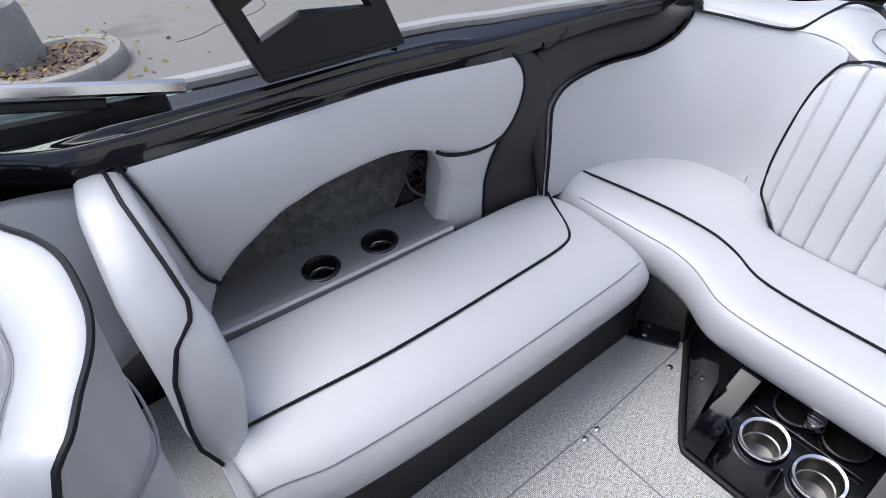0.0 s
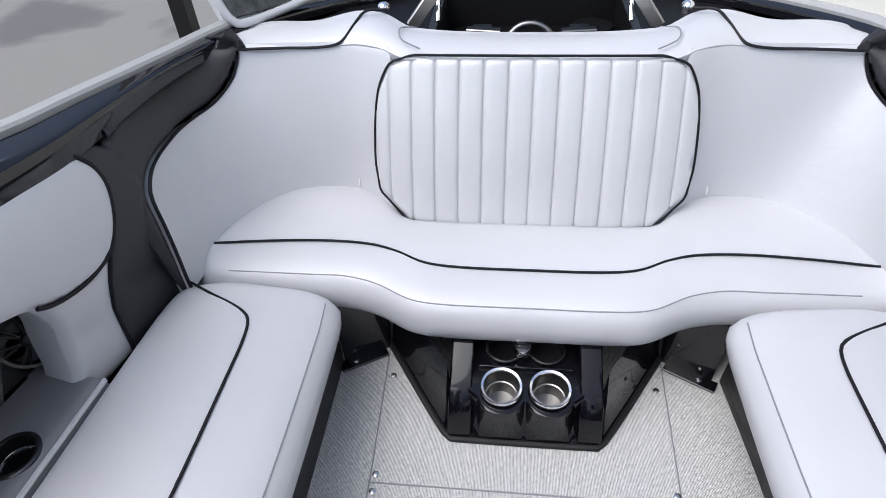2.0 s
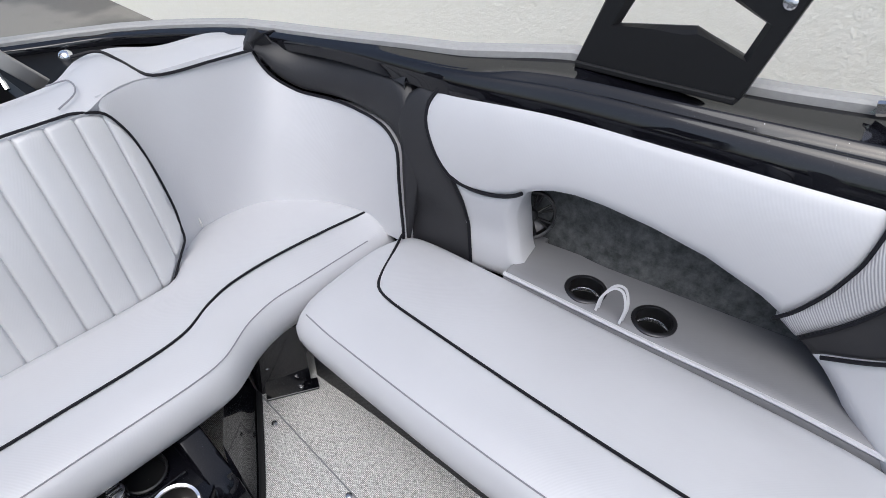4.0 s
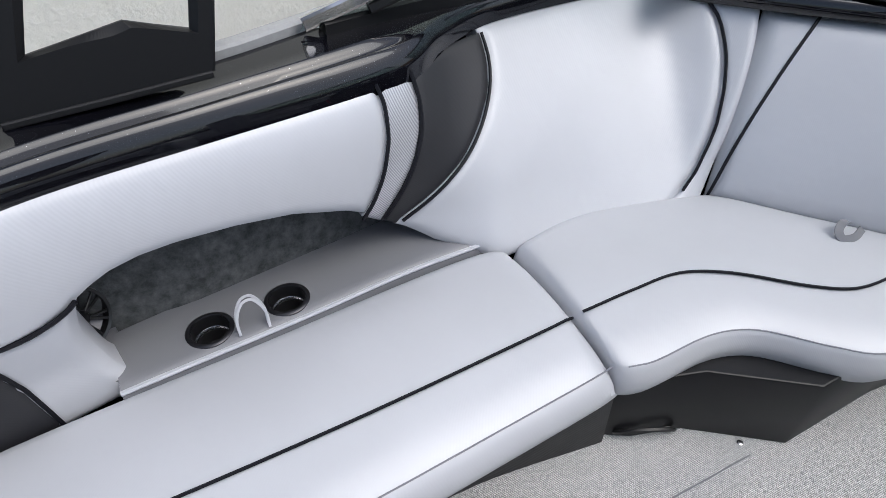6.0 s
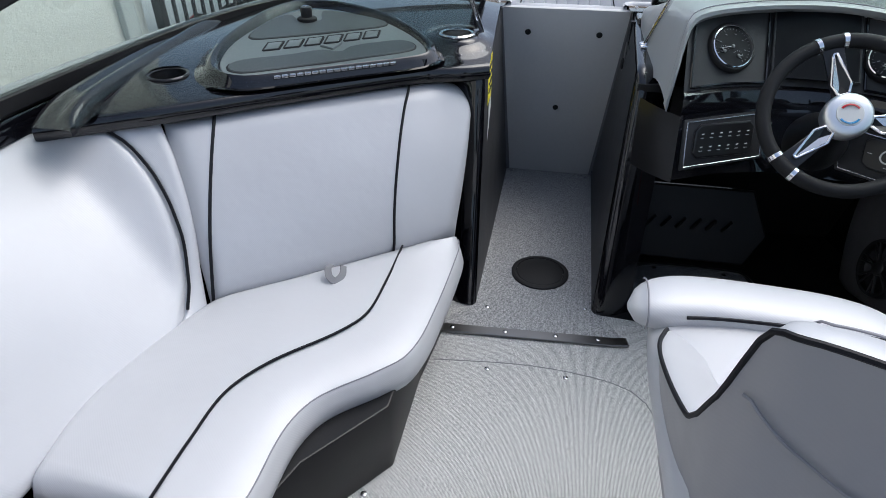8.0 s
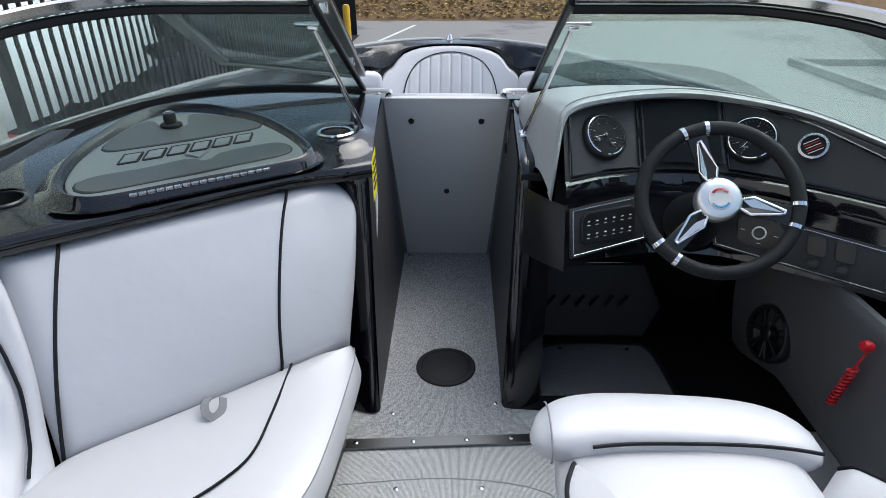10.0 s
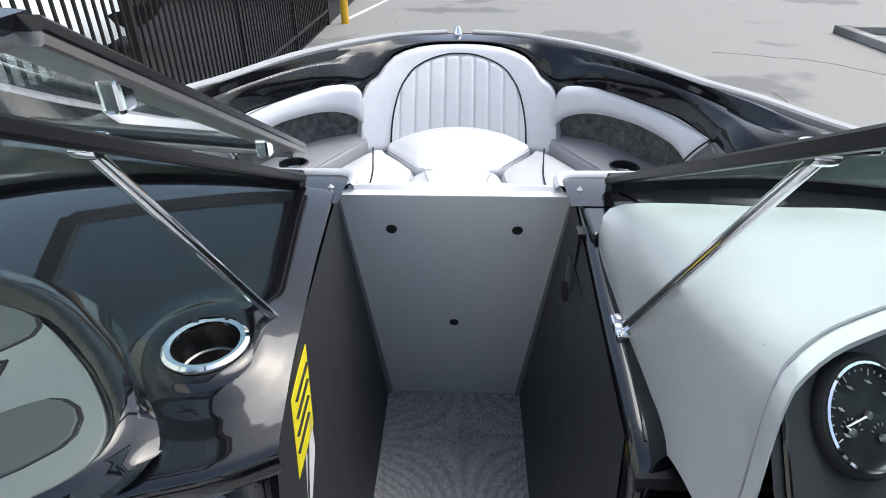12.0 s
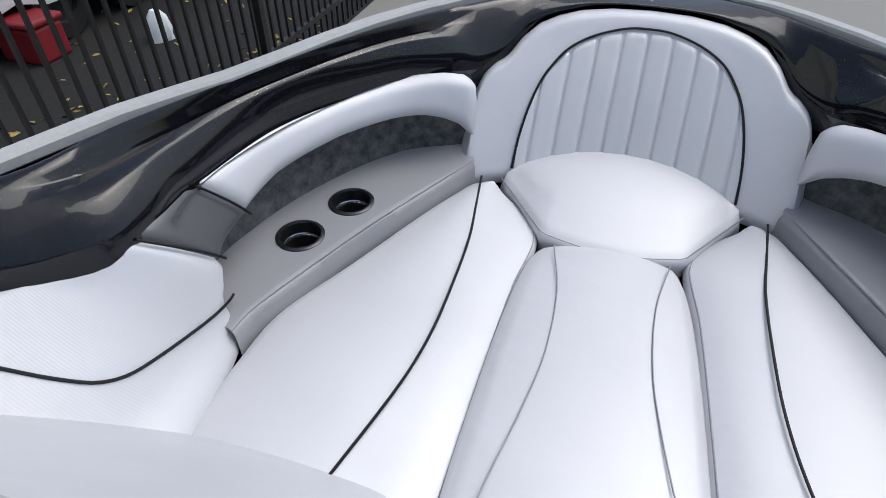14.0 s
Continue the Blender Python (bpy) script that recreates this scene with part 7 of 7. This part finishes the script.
    for x, y in ((0.674, 3.035), (0.615, 3.185)):
        dark_cup(p, (x * s, y, 0.400), 0.055)
    # side seat
    b = thing(f"bow_seat_{name}", (0.42 * s, 2.95, 0.2), "long silver-white bow seat cushion with black piping", "seat cushion", "bow seats")
    front = [(0.305, 3.425), (0.24, 3.365), (0.186, 3.285), (0.178, 3.23), (0.196, 3.08), (0.208, 2.80), (0.214, 2.56), (0.214, 2.52)]
    back = [(0.345, 3.43), (0.372, 3.42), (0.42, 3.335), (0.47, 3.235), (0.565, 3.02), (0.645, 2.845), (0.66, 2.72), (0.66, 2.58), (0.645, 2.52)]
    cushion("seat_cushion", mirror(front, s), mirror(back, s), 0.24, BZ, WHITE, b, n=60, crown=0.014, r=0.045, end=0.006, roll=(0.105, 0.024))
    pp = spline([(0.350, 3.422), (0.334, 3.30), (0.318, 3.17), (0.314, 2.99), (0.318, 2.86), (0.335, 2.74), (0.388, 2.525)], 50)
    tube("piping", [(x * s, y, BZ + 0.0125) for x, y in pp], 0.0030, PIPING, b)
    stitched(b, [(x * s, y, BZ - 0.0255) for x, y in spline(front[2:], 50)])
    block("seat_box", (min(0.22 * s, 0.60 * s), 2.46, -0.2), (max(0.22 * s, 0.60 * s), 3.2, 0.242), CARBON, b, ease=0.0)


def build_bow_front():
    for s in (1, -1):
        r = thing("bow_backrest_cushion", (0.6 * s, 2.4, 0.35), "silver-white sloping cushion from the console edge to the bow seat", "back cushion", "bow backrests")
        head = np.r_[spline([(0.217, 2.202), (0.2165, 2.225), (0.219, 2.251), (0.231, 2.261)], 20), spline([(0.238, 2.2625), (0.28, 2.264), (0.38, 2.264), (0.5, 2.264), (0.8, 2.255), (1.0, 2.215)], 50)]
        foot = np.r_[spline([(0.186, 2.345), (0.186, 2.40), (0.189, 2.455), (0.212, 2.492)], 20), spline([(0.222, 2.503), (0.27, 2.548), (0.38, 2.565), (0.5, 2.568), (0.66, 2.555), (0.72, 2.51)], 50)]
        rows = []
        for h, f, g in zip(head, foot, np.gradient(head, axis=0)):
            d = np.array([-g[1], g[0]]) / np.linalg.norm(g)
            row = [(*(h - d * 0.004), 0.735), (*(h - d * 0.003), 0.762), (*(h + d * 0.004), 0.771), (*(h + d * 0.011), 0.774), (*(h + d * 0.018), 0.768)]
            row += [(*(h * (1 - t) + f * t + d * 0.020 * math.sin(math.pi * min(1, t + 0.12 * (1 - t)))), 0.768 - 0.42 * t) for t in np.linspace(0.08, 1, 11)]
            rows.append([(x * s, y, z) for x, y, z in row])
        loft("backrest_skin", rows, WHITE, r)
        k = thing("foredeck_ledge", (0.6 * s, 2.2, 0.76), "glossy black flake ledge between windshield and bow backrest", "boat deck", "foredeck ledges", "structure")
        loft("ledge_skin", [[(x * s, 2.12 - 0.3 * max(0, x - 0.75), 0.770), (x * s, 2.2 - 0.2 * max(0, x - 0.75), 0.771), (x * s, y + 0.003, 0.764), (x * s, y + 0.003, 0.74)] for x, y in [(0.216, 2.245), *(q for q in head if q[0] > 0.22)]], BOW_BLACK, k)
    f = thing("bow_filler_cushion", (0, 2.85, 0.2), "silver-white centre filler cushion with two curved stitch lines", "seat cushion")
    cushion("seat_cushion", [(-0.115, 3.222), (-0.150, 3.205), (-0.172, 3.14), (-0.188, 3.0), (-0.198, 2.8), (-0.202, 2.55), (-0.190, 2.44)], [(0.115, 3.222), (0.150, 3.205), (0.172, 3.14), (0.188, 3.0), (0.198, 2.8), (0.202, 2.55), (0.190, 2.44)], 0.24, BZ + 0.002, WHITE, f, n=50, crown=0.012, r=0.03, end=0.008)
    for s in (1, -1):
        stitched(f, [(x * s, y, BZ + 0.0125) for x, y in spline([(0.127, 3.20), (0.100, 3.06), (0.098, 2.89), (0.118, 2.75), (0.150, 2.59), (0.165, 2.47)], 36)], 0.0016)
    h = thing("bow_lounge", (0, 3.38, 0.3), "silver-white bow lounge with six-sided cushion and arched pleated back", "seat")
    cushion("seat_cushion", [(-0.302, 3.455), (-0.24, 3.375), (-0.182, 3.285), (-0.155, 3.255), (0.0, 3.225), (0.155, 3.255), (0.182, 3.285), (0.24, 3.375), (0.302, 3.455)], [(-0.285, 3.50), (-0.22, 3.555), (-0.14, 3.585), (-0.07, 3.595), (0.0, 3.598), (0.07, 3.595), (0.14, 3.585), (0.22, 3.555), (0.285, 3.50)], 0.25, BZ + 0.008, WHITE, h, n=60, crown=0.012, r=0.035, end=0.02, tilt=0.045)
    stitched(h, [(x, y, BZ - 0.006) for x, y in spline([(-0.302, 3.455), (-0.182, 3.285), (-0.155, 3.255), (0.0, 3.225), (0.155, 3.255), (0.182, 3.285), (0.302, 3.455)], 50)])
    b = h

    def at(x, z, out=0.0):
        f = (z - 0.36) / 0.35
        return np.array([x, 3.545 + 0.255 * f - 0.72 * x * x * (1 - 0.35 * f) - out - 0.015 * math.sin(math.pi * f), z])

    outline = line([(0, 0.718), (0.1, 0.716), (0.18, 0.709), (0.235, 0.697), (0.28, 0.680), (0.315, 0.652), (0.34, 0.618), (0.352, 0.609), (0.37, 0.601), (0.39, 0.585), (0.402, 0.56), (0.407, 0.52)])
    P = []
    for a in np.linspace(-1, 1, 121):
        x = a * 0.407
        P.append([at(x, 0.335 + (outline(abs(x)) - 0.335) * v) for v in eased(28)])
    upholstery("back_pad", P, WHITE, b, thick=0.07, drop=0.022, edge=0.035, toward=(0.0, 2.6, 1.1))
    arch = line([(0, 0.675), (0.05, 0.674), (0.11, 0.662), (0.16, 0.645), (0.20, 0.622), (0.235, 0.583), (0.252, 0.553), (0.265, 0.515), (0.274, 0.475), (0.280, 0.43), (0.283, 0.37)])
    P, ribs = [], []
    for a in np.linspace(-1, 1, 181):
        col, rr = [], []
        x = a * 0.281
        for v in np.linspace(0, 1, 30):
            z = 0.355 + (arch(abs(x)) - 0.355) * v
            col.append(at(x, z, 0.007))
            near = abs(x / 0.0625 - round(x / 0.0625)) * 0.0625
            rr.append(-(0.003 * (1 - min(1, near / 0.02)) ** 2 + 0.006 * math.exp(-((near / 0.003) ** 2))) * (1 if abs(a) < 0.95 else 0.3))
        P.append(col)
        ribs.append(rr)
    upholstery("pleated_insert", P, PLEAT, b, "pleated white vinyl insert", thick=0.03, drop=0.008, edge=0.014, toward=(0.0, 2.6, 1.1), ribs=ribs)
    curve = [(0.283, 0.37), (0.280, 0.43), (0.274, 0.475), (0.265, 0.515), (0.252, 0.553), (0.235, 0.583), (0.20, 0.622), (0.16, 0.645), (0.11, 0.662), (0.05, 0.674), (0.0, 0.676)]
    tube("piping", [at(x, z, 0.006) for x, z in spline(mirror(curve, -1) + curve[-2::-1], 90)], 0.0033, PIPING, b)
    n = thing("bow_light", (0, 3.93, 0.726), "small round chrome bow navigation light", "light")
    lathe("light_base", [(0.022, 0), (0.022, 0.006), (0.017, 0.014), (0.015, 0.024), (0.010, 0.032), (0.0005, 0.034)], CHROME, n, "", (-0.01, 3.93, 0.724))


# ---- outside ----
GZ = -0.9


def build_outside():
    g = thing("ground", (0, 0, GZ), "worn grey asphalt yard with cracks and damp stains", "ground", "", "structure")
    part("asphalt", [(-90, -90, GZ), (90, -90, GZ), (90, 90, GZ), (-90, 90, GZ)], [(0, 1, 2, 3)], ASPHALT, g)
    rnd = random.Random(4)
    for x0, y0, ang, n in ((7.5, -0.6, 3.6, 16), (6.4, -1.1, 4.2, 14), (8.5, -1.6, 3.3, 18), (4.0, 11.0, 0.2, 22), (2.0, 8.5, 0.1, 20)):
        pts, a = [], ang
        x, y = x0, y0
        for _ in range(n):
            pts.append((x, y, GZ + 0.001))
            a += rnd.uniform(-0.6, 0.6)
            x, y = x + 0.16 * math.cos(a), y + 0.16 * math.sin(a)
        bar("crack", pts, 0.012, 0.004, RUBBER, g)
    yard = thing("side_yard", (-8, 10, GZ), "ground strewn with leaves behind the fence, its shade painted into the dark colour", "ground", "", "structure")
    # near-black sheet: the shade lying behind the fence is painted as ground colour
    part("shaded_asphalt", [(-16, 3.5, GZ + 0.004), (-2.62, 3.5, GZ + 0.004), (-2.62, 17, GZ + 0.004), (-16, 17, GZ + 0.004)], [(0, 1, 2, 3)], rough_ground("shaded_ground", (0.012, 0.012, 0.012), (0.022, 0.021, 0.02), 40, (0.009, 0.009, 0.009), 0.006, 0.85, 0.7), yard)
    wall = thing("wall_building", (-2.7, -3, GZ), "cream stucco building wall beside the boat", "wall", "", "structure")
    block("stucco", (-3.2, -9.0, GZ), (-2.70, 3.25, 4.5), STUCCO, wall, ease=0)
    block("corner_trim", (-2.80, 3.25, GZ), (-2.66, 3.38, 4.5), TRIM, wall, "pale painted corner trim", ease=0.01)
    block("return_wall", (-4.2, 3.38, GZ), (-2.72, 3.52, 4.5), STUCCO, wall, ease=0)
    fence = thing("picket_fence", (-2.62, 8.3, GZ), "black steel picket fence along the yard", "fence")
    n = 0
    y = 3.60
    bm = bmesh.new()
    bmesh.ops.create_cube(bm, size=1)
    for v in bm.verts:
        v.co = Vector((v.co.x * 0.02, v.co.y * 0.02, (v.co.z + 0.5) * 2.1))
    me = bpy.data.meshes.new("picket")
    bm.to_mesh(me)
    bm.free()
    me.materials.append(SATIN)
    while y < 13.2:
        ob = new("picket", me)
        ob.location = (-2.62, y, GZ + 0.04)
        attach(ob, fence)
        y += 0.115
    for y in (3.56, 6.0, 8.4, 10.8, 13.25):
        block("fence_post", (-2.655, y - 0.03, GZ), (-2.595, y + 0.03, GZ + 2.3), SATIN, fence, ease=0.004)
    for z in (0.25, 1.85):
        block("fence_rail", (-2.645, 3.56, GZ + z), (-2.60, 13.25, GZ + z + 0.04), SATIN, fence, ease=0.003)
    gate = thing("screened_fence", (-4.2, 13.5, GZ), "dense dark fence closing the far side yard", "fence", "", "structure")
    block("slatted_panel", (-14.0, 17.0, GZ), (-2.7, 17.06, GZ + 2.2), SATIN, gate, ease=0.01)
    bol = thing("bollard", (-2.32, 13.4, GZ), "yellow steel bollard at the fence end", "bollard")
    lathe("post", [(0.075, 0), (0.075, 1.02), (0.055, 1.06), (0.0005, 1.075)], YELLOW, bol, "", (-2.32, 13.4, GZ))
    boat = thing("covered_boat", (-6.2, 8.0, GZ), "white tarpaulin-covered boat behind the fence", "boat")
    rows = []
    for y in np.linspace(4.4, 12.0, 30):
        t = (y - 4.4) / 7.6
        w = 1.25 * math.sin(math.pi * min(1, t * 0.9 + 0.12)) ** 0.5
        rows.append([(-6.0 + w * math.cos(a), y, GZ + 0.62 + (0.98 + 0.12 * math.sin(y * 5)) * math.sin(a) + 0.03 * math.sin(y * 9 + a * 6)) for a in np.linspace(-0.25, math.pi + 0.25, 22)])
    loft("tarp", rows, TARP, boat, "white tarpaulin cover", caps=False)
    rows = [[(-6.0 + 1.05 * math.cos(a), y, GZ + 0.75 + 0.55 * math.sin(a)) for a in np.linspace(math.pi, 2 * math.pi, 12)] for y in np.linspace(4.6, 11.4, 10)]
    loft("hull", rows, SATIN, boat, "dark hull side")
    for y in (7.1, 8.3):
        block("tail_light", (-4.93, y, GZ + 0.36), (-4.88, y + 0.3, GZ + 0.46), RED, boat, "red trailer light", ease=0.01)
    for y in (6.4, 7.3):
        for x in (-5.0, -7.0):
            lathe("trailer_wheel", [(0.30, -0.1), (0.31, 0.0), (0.30, 0.1), (0.17, 0.1), (0.15, 0.06), (0.0005, 0.05)], RUBBER, boat, "black trailer wheel", (x, y, GZ + 0.31), (1 if x > -6 else -1, 0, 0), 28)
    can = thing("red_cooler", (-4.75, 6.1, GZ), "dark red plastic cooler box under the covered boat", "cooler")
    block("cooler_body", (-5.08, 5.78, GZ), (-4.66, 6.12, GZ + 0.30), DARK_RED, can, ease=0.03)
    block("cooler_lid", (-5.10, 5.76, GZ + 0.305), (-4.64, 6.14, GZ + 0.36), DARK_RED, can, "red lid", ease=0.02)
    bag = thing("debris_bag", (-4.2, 6.6, GZ), "crumpled white bag lying on the ground", "bag")
    rows = [[(-4.1 + (0.10 + 0.02 * math.sin(5 * a + k)) * q * math.cos(a), 6.6 + (0.11 + 0.02 * math.cos(4 * a + k)) * q * math.sin(a), GZ + z) for a in np.linspace(0, 2 * math.pi, 16, endpoint=False)] for k, (q, z) in enumerate(((1.0, 0.0), (1.05, 0.08), (0.8, 0.2), (0.35, 0.27), (0.02, 0.25)))]
    loft("crumpled_bag", rows, TARP, bag, closed=True)
    # planter with pebbles
    pl = thing("planter_kerb", (7.1, 0.0, GZ), "round concrete kerb ring round a pebble bed", "planter")
    lathe("kerb_ring", [(0.64, 0.0), (0.64, 0.11), (0.61, 0.145), (0.51, 0.15), (0.48, 0.12), (0.48, 0.0)], CONCRETE, pl, "", (6.52, 0.0, GZ), n=48, cap=False)
    lathe("soil_bed", [(0.49, 0.07), (0.0005, 0.08)], PEBBLE, pl, "", (6.52, 0.0, GZ), n=30)
    base = thing("lamp_base", (7.6, 0.45, GZ), "weathered round concrete lamp-post base", "lamp base")
    lathe("concrete_drum", [(0.30, 0.0), (0.28, 0.50), (0.25, 0.55), (0.0005, 0.55)], CONCRETE, base, "", (6.88, 0.30, GZ + 0.07), n=36)
    lathe("post", [(0.09, 0.0), (0.09, 3.0), (0.0005, 3.01)], SATIN, base, "", (6.88, 0.30, GZ + 0.61), n=20)
    verts, faces = [], []
    for _ in range(330):
        a, q = rnd.uniform(0, 2 * math.pi), 0.465 * math.sqrt(rnd.random())
        scatter_blob(verts, faces, (6.52 + q * math.cos(a), q * math.sin(a), GZ + 0.10), (rnd.uniform(0.025, 0.055), rnd.uniform(0.02, 0.045), rnd.uniform(0.015, 0.03)), rnd)
    post = thing("trailer_guide_post", (1.0, -1.46, GZ), "dark square trailer guide post standing beside the stern", "post")
    prism("post_tube", [(0.975, -1.485, GZ), (1.022, -1.485, GZ), (1.022, -1.438, GZ), (0.975, -1.438, GZ)], None, (0.004, 0, 2.1), SATIN, post, ease=0.005)
    block("post_foot", (0.93, -1.53, GZ), (1.07, -1.39, GZ + 0.012), SATIN, post, ease=0.003)
    tagged(part("pebbles", verts, faces, PEBBLE), "loose brown and grey river pebbles in the planter", "pebbles", "", "stuff")
    verts, faces = [], []
    spots = [(6.52 + rnd.gauss(0, 0.5), rnd.gauss(0, 0.5)) for _ in range(110)] + [(rnd.uniform(4.5, 9.5), rnd.uniform(-4, 2.2)) for _ in range(70)] + [(rnd.uniform(-6, -2.7), rnd.uniform(3.6, 9)) for _ in range(150)] + [(rnd.gauss(-3.0, 0.25), rnd.uniform(3.6, 7)) for _ in range(160)] + [(rnd.gauss(-3.35, 0.3), rnd.gauss(5.05, 0.22)) for _ in range(170)] + [(rnd.uniform(-2.4, 2.0), rnd.uniform(6, 16)) for _ in range(40)]
    for x, y in spots:
        z = GZ + (0.165 if math.hypot(x - 6.52, y) < 0.65 else 0.006)
        leaf(verts, faces, (x, y, z), rnd.uniform(0.02, 0.042), rnd)
    for _ in range(9000):
        y = rnd.uniform(20.6, 27)
        leaf(verts, faces, (rnd.uniform(-9, 12), y, GZ + 0.03 + (y - 20.4) * 0.22), rnd.uniform(0.05, 0.10), rnd)
    tagged(part("fallen_leaves", verts, faces, LEAF, None, "", False), "scattered dry yellow and brown fallen leaves", "leaves", "", "stuff")
    bank = thing("leafy_bank", (0, 23, GZ), "bank covered in brown leaf litter beyond the yard", "bank", "", "structure")
    rows = [[(x, 20.4 + 0.1 * math.sin(x), GZ - 0.02), (x, 21.2, GZ + 0.16 + 0.04 * math.sin(x * 1.7)), (x, 24, GZ + 0.8 + 0.1 * math.sin(x)), (x, 30, GZ + 2.4), (x, 60, GZ + 9)] for x in np.linspace(-40, 40, 60)]
    loft("bank_slope", rows, rough_ground("leaf_litter", (0.13, 0.075, 0.035), (0.22, 0.14, 0.07), 14, (0.07, 0.045, 0.025), 0.05, 0.95, 1.2), bank)
    k = thing("yard_kerb", (7, 12, GZ), "low concrete kerb corner on the yard's far side", "kerb", "", "structure")
    block("kerb", (6.75, 7.5, GZ), (6.95, 12.6, GZ + 0.14), CONCRETE, k, ease=0.02)
    block("kerb", (6.95, 12.4, GZ), (16, 12.6, GZ + 0.14), CONCRETE, k, ease=0.02)
    ln = thing("painted_line", (-1.9, 16, GZ), "worn pale painted line on the asphalt", "road marking", "", "structure")
    block("line", (-0.05, 0, 0.001), (0.05, 5.5, 0.004), TRIM, ln, ease=0, m=Matrix.Translation((-2.35, 13.9, GZ)) @ Matrix.Rotation(-0.2, 4, "Z"))


def scatter_blob(verts, faces, place, size, rnd):
    k = len(verts)
    turn = Euler((rnd.uniform(-0.4, 0.4), rnd.uniform(-0.4, 0.4), rnd.uniform(0, 6.28))).to_matrix()
    for x, y, z in ((1, 0, 0), (0.5, 0.87, 0.1), (-0.5, 0.87, 0), (-1, 0, 0.1), (-0.5, -0.87, 0), (0.5, -0.87, 0.1), (0.1, 0.0, 1), (0, 0.1, -1)):
        v = turn @ Vector((x * size[0] * rnd.uniform(0.85, 1.15), y * size[1] * rnd.uniform(0.85, 1.15), z * size[2]))
        verts.append((place[0] + v.x, place[1] + v.y, place[2] + v.z))
    for i in range(6):
        faces.append((k + i, k + (i + 1) % 6, k + 6))
        faces.append((k + (i + 1) % 6, k + i, k + 7))


def leaf(verts, faces, place, size, rnd):
    k = len(verts)
    turn = Euler((rnd.uniform(-0.5, 0.5), rnd.uniform(-0.5, 0.5), rnd.uniform(0, 6.28))).to_matrix()
    for x, y, z in ((-1, 0, 0), (-0.3, 0.45, 0.1), (0.5, 0.35, 0.15), (1, 0, 0), (0.5, -0.35, 0.15), (-0.3, -0.45, 0.1)):
        v = turn @ Vector((x * size, y * size, z * size + size * 0.2))
        verts.append((place[0] + v.x, place[1] + v.y, place[2] + v.z))
    faces.append(tuple(range(k, k + 6)))


# ---- assembly ----
build_hull()
build_stern_lid()
build_floor()
for side in (1, -1):
    build_side(side)
    build_bench(side)
build_observer_seat()
build_rear_bench()
build_rear_console()
build_end_bolster()
build_walkway()
port_dash()
build_helm()
build_wheel()
build_helm_seat()
for side in (1, -1):
    build_windshield(side)
    build_tower(side)
    build_bow(side)
build_bow_front()
build_outside()
